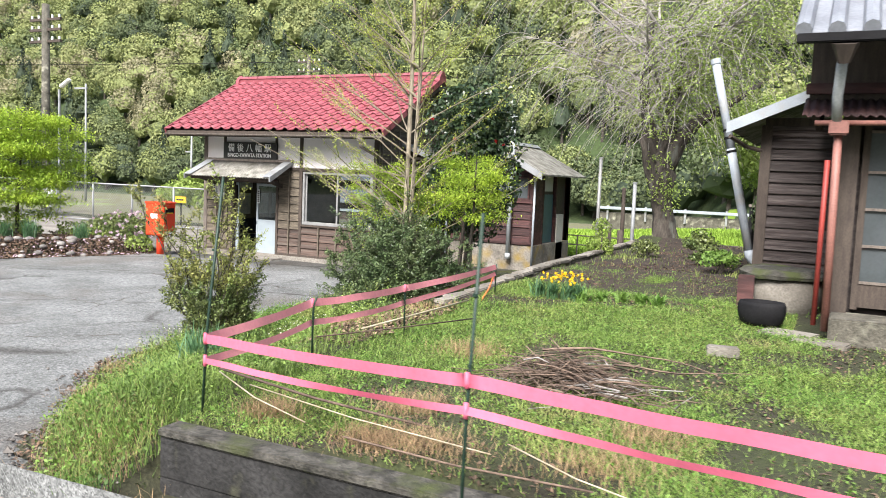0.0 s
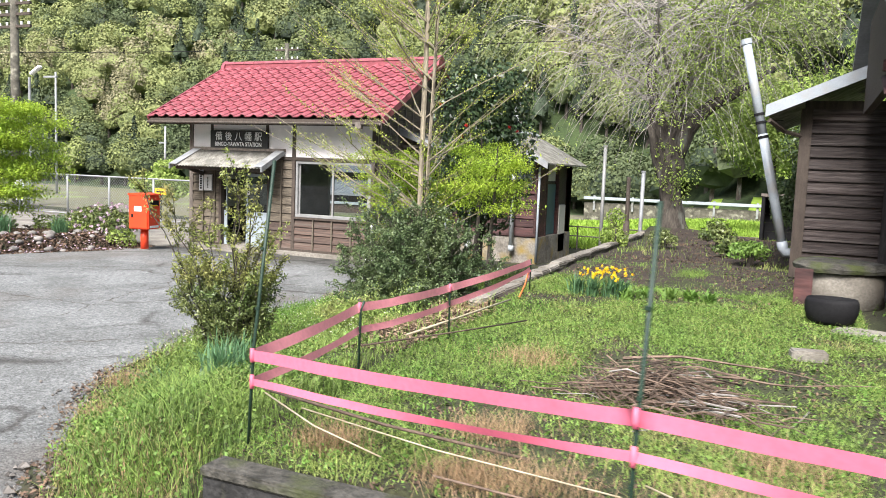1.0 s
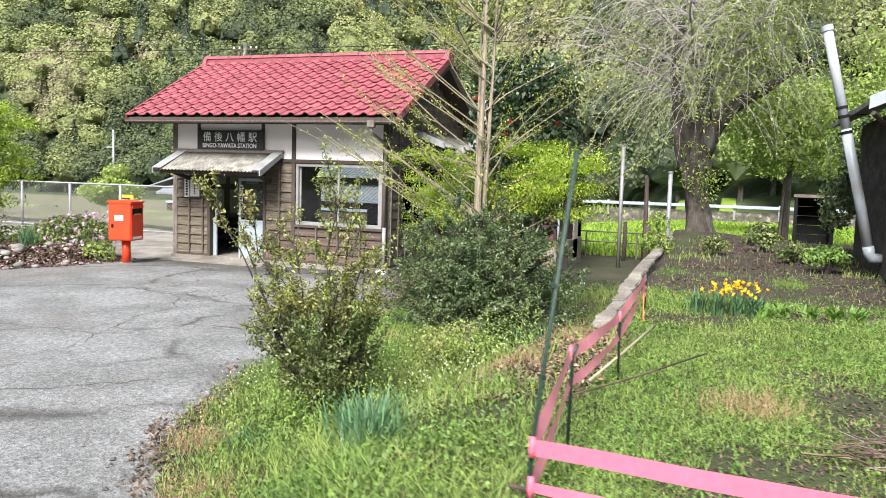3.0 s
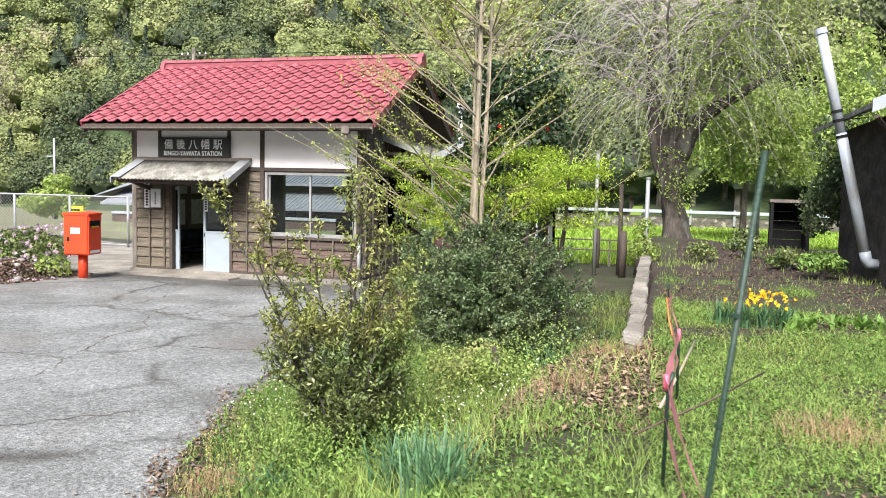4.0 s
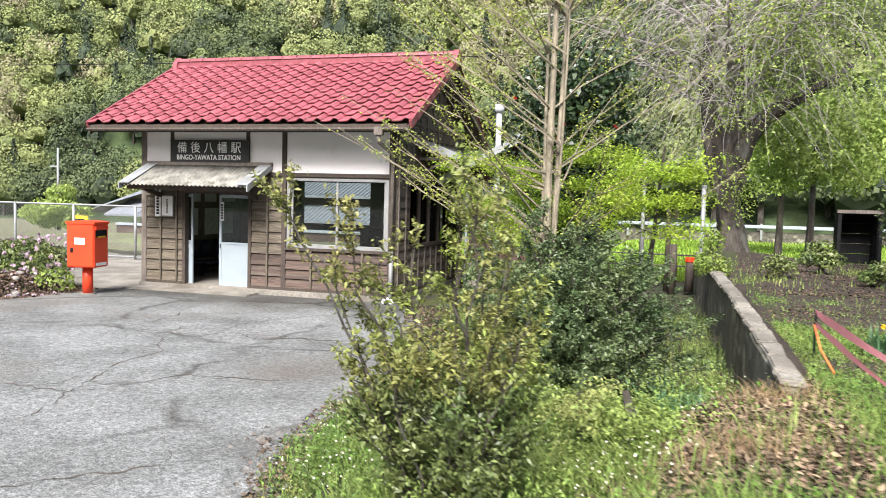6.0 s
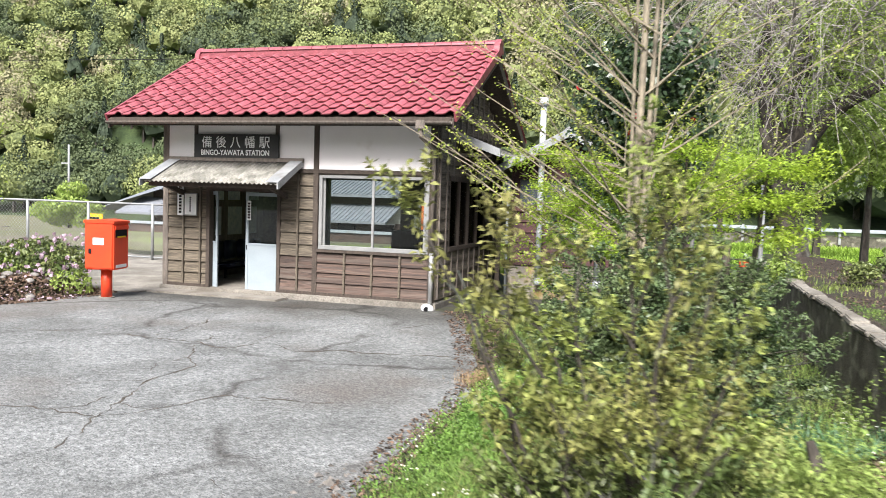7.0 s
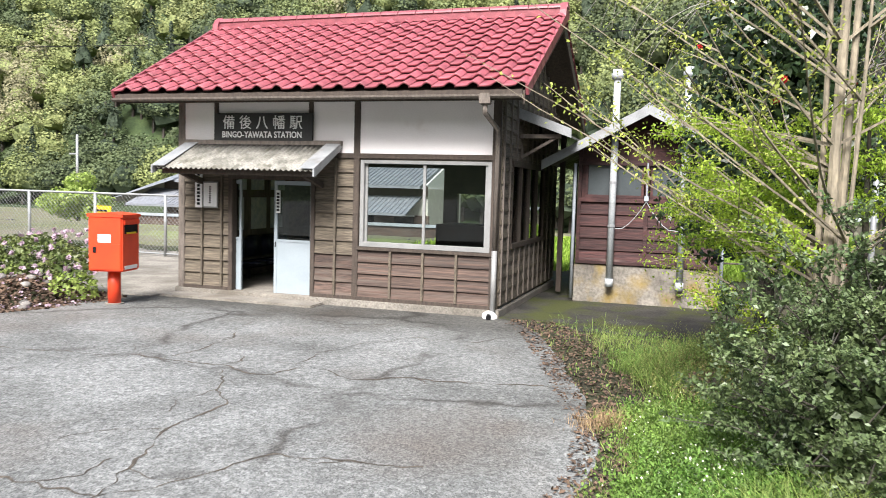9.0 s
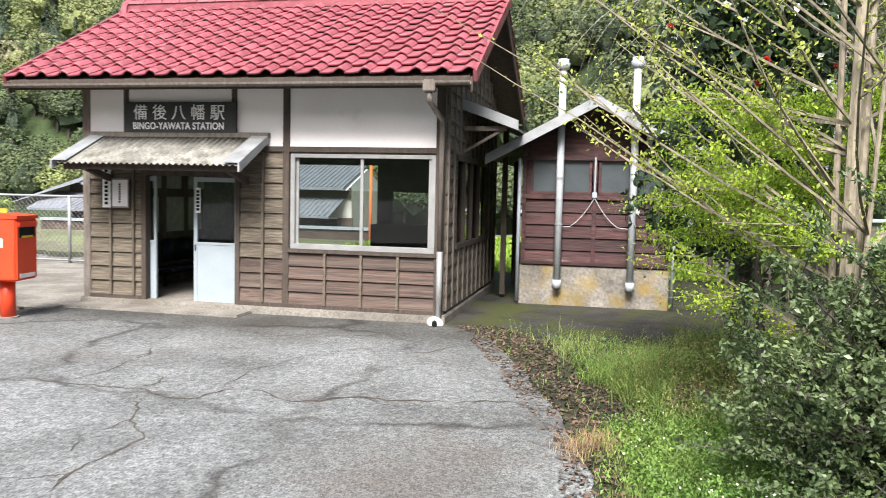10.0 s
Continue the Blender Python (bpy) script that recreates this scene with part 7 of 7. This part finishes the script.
def in_bank(a, b):
    e = edge_x(b)
    if a < e - 0.02 or a > wallx(b) + 0.1:
        return 0
    if a > -4.5 and 4.5 < b < 6.4:
        return 0.07
    if b > 6.3 and a > wallx(b) - 0.12:
        return 0
    if b > 9.3 and a < e + 0.55 + 0.2 * noise.noise((a * 2, b * 2, 1)):
        return 0.04
    if b > 12.7 and a < -6.3:
        return 0.05
    if 6.6 < b < 13 and a > -5.1:
        return 0.22
    k = min(1, (0.12 if b > 3.4 else 0.5) + (a - e) / 0.35)
    if b < 5.2:
        k *= min(1.0, max(0.15, 0.62 + 1.2 * noise.noise((a * 1.7, b * 1.7, 40))))
    return k * (0.95 if b < 11.5 else 0.4)


def grass(name, label, sets, material):
    return tagged(quads(name, np.concatenate(sets), material), label, "grass", kind="stuff")


x, y, z = strew(95000, -3.7, 1.6, 2.0, 10.5, in_garden)
n = len(x)
sets = [blades(x, y, z, RNG.uniform(0.02, 0.06, n) * (1 + 0.9 * (RNG.uniform(0, 1, n) > 0.93)), RNG.uniform(0.003, 0.006, n), RNG.uniform(0.3, 1.6, n))]
x, y, z = strew(22000, -3.9, 1.6, 10.5, 18, in_garden)
n = len(x)
sets.append(blades(x, y, z, RNG.uniform(0.03, 0.1, n), RNG.uniform(0.006, 0.01, n), RNG.uniform(0.1, 0.9, n)))
x, y, z = strew(120000, -3.7, 1.6, 2.0, 8.6, in_garden)
n = len(x)
sets.append(blades(x, y, z, RNG.uniform(0.012, 0.038, n), RNG.uniform(0.004, 0.008, n), RNG.uniform(0.8, 2.4, n)))
x, y, z = strew(16000, 1.5, 6.0, 2.05, 7.0, in_garden)
n = len(x)
sets.append(blades(x, y, z, RNG.uniform(0.03, 0.08, n), RNG.uniform(0.006, 0.012, n), RNG.uniform(0.3, 1.5, n)))
grass("garden_grass", "short patchy yellow-green grass in the garden", sets, M_GRASS)
x, y, z = strew(120000, -3.7, 1.6, 2.0, 11, in_garden)
n = len(x)
tagged(quads("garden_weeds", leaves(np.stack((x, y, z + RNG.uniform(0.005, 0.05, n)), 1), np.tile((0, 0, 1.0), (n, 1)), RNG.uniform(0.01, 0.026, n), wide=0.6), M_GRASSLUSH), "small-leaved green weeds among the garden grass", "weeds", kind="stuff")
x, y, z = strew(150000, -8.6, -3.55, 1.4, 13.4, in_bank)
n = len(x)
hh = 0.05 + 0.165 * np.array([max(0.0, 0.5 + noise.noise((a * 1.1, b * 1.1, 8))) for a, b in zip(x, y)]) * np.clip((x - np.array([edge_x(b) for b in y])) / 0.8, 0.25, 1)
grass("bank_grass", "tall unmown grass on the bank beside the forecourt", [blades(x, y, z, hh * RNG.uniform(0.5, 1.35, n), RNG.uniform(0.003, 0.0065, n), RNG.uniform(0.3, 1.5, n))], M_GRASS)
x, y, z = strew(150000, -8.6, -3.6, 1.4, 13.4, lambda a, b: in_bank(a, b) * (1.0 if 5.5 < b < 9.0 or b < 3.4 else 0.3))
n = len(x)
tagged(quads("bank_weeds", leaves(np.stack((x, y, z + RNG.uniform(0.01, 0.15, n)), 1), np.tile((0, 0, 1.0), (n, 1)), RNG.uniform(0.014, 0.036, n), wide=0.6), M_GRASSLUSH), "lush small-leaved weeds on the bank", "weeds", kind="stuff")
corner = lambda a, b: min(0.95, max(0.1, 0.6 + 1.3 * noise.noise((a * 2, b * 2, 17)))) if edge_x(b) + 0.1 < a < -3.4 else 0.0
x, y, z = strew(14000, -5.4, -3.4, 1.36, 3.3, corner)
n = len(x)
grass("corner_grass", "rough grass round the terrace corner", [blades(x, y, z, RNG.uniform(0.04, 0.16, n), RNG.uniform(0.003, 0.006, n), RNG.uniform(0.2, 0.9, n))], M_WEED)
x, y, z = strew(7000, -5.4, -3.4, 1.36, 3.3, corner)
n = len(x)
tagged(quads("corner_weeds", leaves(np.stack((x, y, z + RNG.uniform(0.01, 0.12, n)), 1), np.tile((0, 0, 1.0), (n, 1)), 0.03, wide=0.6), M_WEED), "lush small-leaved weeds by the terrace corner", "weeds", kind="stuff")
x, y, z = strew(60000, -8.8, -3.4, 1.4, 13.4, lambda a, b: (0.9 if abs(a - edge_x(b) - 0.02) < 0.2 + 0.12 * noise.noise((0, b * 1.5, 3)) else 0.0) if b < 9.5 else (1.0 if -0.25 < a - edge_x(b) < 0.65 else 0))
n = len(x)
x2, y2, z2 = strew(4500, -4.9, -3.55, 4.2, 6.2, lambda a, b: 0.9)
x, y, z = np.concatenate((x, x2)), np.concatenate((y, y2)), np.concatenate((z, z2))
n = len(x)
tagged(quads("leaf_litter", leaves(np.stack((x, y, z + 0.025), 1), np.tile((0, 0, 1.0), (n, 1)), 0.04, wide=0.5, droop=0.05, spread=0.35), M_LITTER), "dead brown leaves along the asphalt edge", "litter", kind="stuff")
x, y, z = strew(40000, -3.6, 1.6, 2.05, 17, lambda a, b: 0 if a < wallx(b) + 0.1 else max(0.0, min(1.0, 0.15 -1.3 * soil_patch(a, b) + (0.2 if b > 8.2 else 0))))
n = len(x)
tagged(quads("garden_litter", leaves(np.stack((x, y, z + 0.012), 1), np.tile((0, 0, 1.0), (n, 1)), 0.035, wide=0.45, droop=0.05, spread=0.4), M_LITTER), "dead leaves and bits over the garden soil", "litter", kind="stuff")
sets = []
for i, (x0, y0, r) in enumerate(((-2.35, 3.0, 0.13), (-2.6, 4.5, 0.15), (-1.9, 2.35, 0.18), (-2.2, 2.3, 0.12), (-4.15, 5.05, 0.2), (-3.9, 6.05, 0.16), (-6.0, 4.0, 0.15), (-5.4, 3.2, 0.14), (-7.1, 9.0, 0.12), (-3.0, 2.4, 0.1), (-3.8, 1.75, 0.22), (-4.1, 2.1, 0.2), (-1.0, 2.6, 0.2), (-0.9, 3.2, 0.15))):
    nn = 700
    x, y = RNG.normal(x0, r, nn), RNG.normal(y0, r * 0.8, nn)
    z = np.array([ground_z(a, b) for a, b in zip(x, y)])
    sets.append(blades(x, y, z, RNG.uniform(0.03, 0.12, nn), RNG.uniform(0.002, 0.004, nn), RNG.uniform(0.3, 1.6, nn)))
grass("dry_grass", "small tufts of dead straw-coloured grass", sets, M_DRY)
x, y, z = strew(60000, -14, 6, 19.8, 39.5, lambda a, b: 1.0)
n = len(x)
grass("field_grass", "bright green grass of the field beyond", [blades(x, y, z, RNG.uniform(0.1, 0.25, n), RNG.uniform(0.03, 0.06, n), RNG.uniform(0.1, 0.9, n))], M_GRASSFIELD)


# upright leafy weeds, feathery weeds, pale specks of flower
def stalks(px, py, h, n_leaf, size, spread):
    """Leaves set round upright stalks, widest below the middle."""
    n = len(px)
    pz = np.array([ground_z(a, b) for a, b in zip(px, py)])
    k = np.tile(np.linspace(0.08, 1.0, n_leaf), n)
    i = np.repeat(np.arange(n), n_leaf)
    a = RNG.uniform(0, 6.283, n * n_leaf)
    rr = spread * (1.1 - k) * RNG.uniform(0.4, 1.0, n * n_leaf) * h[i] / 0.25
    lean_ = RNG.normal(0, 0.12, (n, 2))
    c = np.stack((px[i] + lean_[i, 0] * h[i] * k + rr * np.cos(a), py[i] + lean_[i, 1] * h[i] * k + rr * np.sin(a), pz[i] + h[i] * k), 1)
    return leaves(c, np.stack((0.6 * np.cos(a), 0.6 * np.sin(a), np.full(n * n_leaf, 0.8)), 1), size * (1.25 - 0.6 * k), wide=0.42, droop=0.3, spread=0.35)


x, y, z = strew(3600, -7.6, -3.75, 1.5, 9.5, lambda a, b: (0.75 if edge_x(b) + 0.25 < a < wallx(b) - 0.1 and not (a > -4.75 and 3.9 < b < 6.3) else 0.0) * max(0.0, min(1.0, 0.45 + 1.6 * noise.noise((a * 1.3, b * 1.3, 31)))))
tagged(quads("leafy_weeds", stalks(x, y, RNG.uniform(0.12, 0.3, len(x)), 20, 0.032, 0.05), M_WEED), "upright leafy green weeds on the bank", "weeds", kind="stuff")
x, y, z = strew(1900, -6.6, -3.9, 4.9, 7.3, lambda a, b: max(0.0, 1 - math.hypot((a + 4.85) / 0.75, (b - 5.75) / 0.75)))
tagged(quads("feathery_weeds", stalks(x, y, RNG.uniform(0.28, 0.55, len(x)), 26, 0.03, 0.05), M_GRASS), "tall feathery yellow-green weeds on the bank", "weeds", kind="stuff")
x, y, z = strew(650, -3.5, 0.6, 2.1, 8.0, lambda a, b: max(0.0, min(0.9, 1.4 * noise.noise((a * 0.9, b * 0.9, 44)) + 0.15)))
tagged(quads("broad_weeds", stalks(x, y, RNG.uniform(0.05, 0.14, len(x)), 9, 0.038, 0.07), M_GRASSLUSH), "low broad-leaved weeds scattered over the garden", "weeds", kind="stuff")
x, y, z = strew(5200, -7.2, -3.9, 4.6, 9.4, lambda a, b: (0.8 if edge_x(b) + 0.15 < a < wallx(b) - 0.2 else 0.0) * max(0.0, min(1.0, 0.3 + 1.8 * noise.noise((a * 1.6, b * 1.6, 15)))))
n = len(x)
tagged(quads("tiny_flowers", leaves(np.stack((x, y, z + RNG.uniform(0.1, 0.24, n)), 1), np.tile((0, 0, 1.0), (n, 1)), 0.014, wide=0.9, droop=0.0), M_PALEFLOWER), "specks of tiny cream flowers among the weeds", "flowers", kind="stuff")
sets = []
for x0, y0, h, n in ((-4.35, 6.6, 0.5, 90), (-4.15, 6.9, 0.45, 80), (-4.5, 7.2, 0.5, 90), (-3.95, 7.4, 0.4, 60), (-4.6, 6.7, 0.4, 60)):
    sets.append(straps(x0, y0, ground_z(x0, y0), n, h, 0.012, 0.32, int(n + 100 * h + 7 * abs(x0))))
grass("strip_grass", "long arching blue-green grass in the sunken strip", sets, M_GRASSBLUE)
x, y, z = strew(9000, -4.9, -3.5, 3.9, 6.4, lambda a, b: max(0.0, min(1.0, 1.3 - math.hypot((a + 4.0) / 0.6, (b - 5.45) / 1.0) + 0.6 * noise.noise((a * 3, b * 3, 2)))))
n = len(x)
tagged(quads("dry_leaves", leaves(np.stack((x, y, z + RNG.uniform(0.012, 0.045, n)), 1), np.tile((0, 0, 1.0), (n, 1)), RNG.uniform(0.02, 0.06, n), wide=0.45, droop=0.05, spread=0.45), M_DRYLEAF), "pale brown fallen leaves and twigs by the wall's end", "litter", kind="stuff")
x, y, z = strew(1500, -7.0, -5.4, 9.0, 12.2, lambda a, b: (1.0 if a > edge_x(b) + 0.5 else 0.0) * max(0.0, 1.2 - math.hypot((a + 6.2) / 0.85, (b - 10.4) / 1.5)))
tagged(quads("dry_weeds", stalks(x, y, RNG.uniform(0.18, 0.42, len(x)), 26, 0.024, 0.06), M_DRYGREEN), "fine straw-green weeds beside the mossy paving", "weeds", kind="stuff")
x, y, z = strew(2600, -7.2, -5.6, 6.4, 9.4, lambda a, b: 0.9 if a > edge_x(b) + 0.22 + 0.1 * noise.noise((a * 3, b * 3, 8)) else 0.0)
tagged(quads("clover", stalks(x, y, RNG.uniform(0.08, 0.19, len(x)), 14, 0.034, 0.075), M_GRASSLUSH), "bright green clover along the forecourt's edge", "weeds", kind="stuff")
x, y, z = strew(900, -6.2, -4.7, 3.7, 5.2, lambda a, b: (1.0 if a > edge_x(b) + 0.15 else 0.0) * max(0.0, 1.25 - math.hypot((a + 5.42) / 0.6, (b - 4.5) / 0.6)))
tagged(quads("root_weeds", stalks(x, y, RNG.uniform(0.2, 0.42, len(x)), 20, 0.035, 0.05), M_GRASS), "tall weeds round the shrub's foot", "weeds", kind="stuff")
# gravel along the broken asphalt edge
gy_ = RNG.uniform(1.4, 6.5, 700)
gx_ = np.array([edge_x(b) for b in gy_]) + RNG.normal(-0.06, 0.16, 700)
gx_, gy_ = np.concatenate((gx_, RNG.uniform(-5.0, -1.0, 700))), np.concatenate((gy_, RNG.normal(1.42, 0.14, 700)))
gz_ = np.array([ground_z(a, b) for a, b in zip(gx_, gy_)])
gr_ = RNG.gamma(2.0, 0.006, len(gx_)) + 0.004
octa = np.array(((1, 0, 0), (0, 1, 0), (-1, 0, 0), (0, -1, 0), (0, 0, 0.7), (0, 0, -0.7)), dtype=float)
tri = np.array([(k, (k + 1) % 4, 4) for k in range(4)] + [((k + 1) % 4, k, 5) for k in range(4)])
gv_ = (octa[None] * (1 + RNG.uniform(-0.3, 0.3, (len(gx_), 6, 3)))) * gr_[:, None, None] + np.stack((gx_, gy_, gz_ + 0.012), 1)[:, None]
tagged(quads("edge_gravel", gv_[:, tri].reshape(-1, 3), M_STONEPALE, 3), "loose gravel crumbled from the asphalt edge", "gravel", kind="stuff")
x, y, z = strew(1500, -6.7, -3.8, 1.6, 5.2, lambda a, b: (1.0 if edge_x(b) + 0.08 < a < wallx(b) - 0.2 else 0.0) * max(0.0, min(1.0, 1.15 - (a - edge_x(b)) / 0.9 + 0.9 * noise.noise((a * 1.8, b * 1.8, 52)))) * 0.7)
tagged(quads("verge_weeds", stalks(x, y, RNG.uniform(0.06, 0.2, len(x)), 18, 0.022, 0.06), M_DRYGREEN), "low yellow-green weeds along the verge", "weeds", kind="stuff")
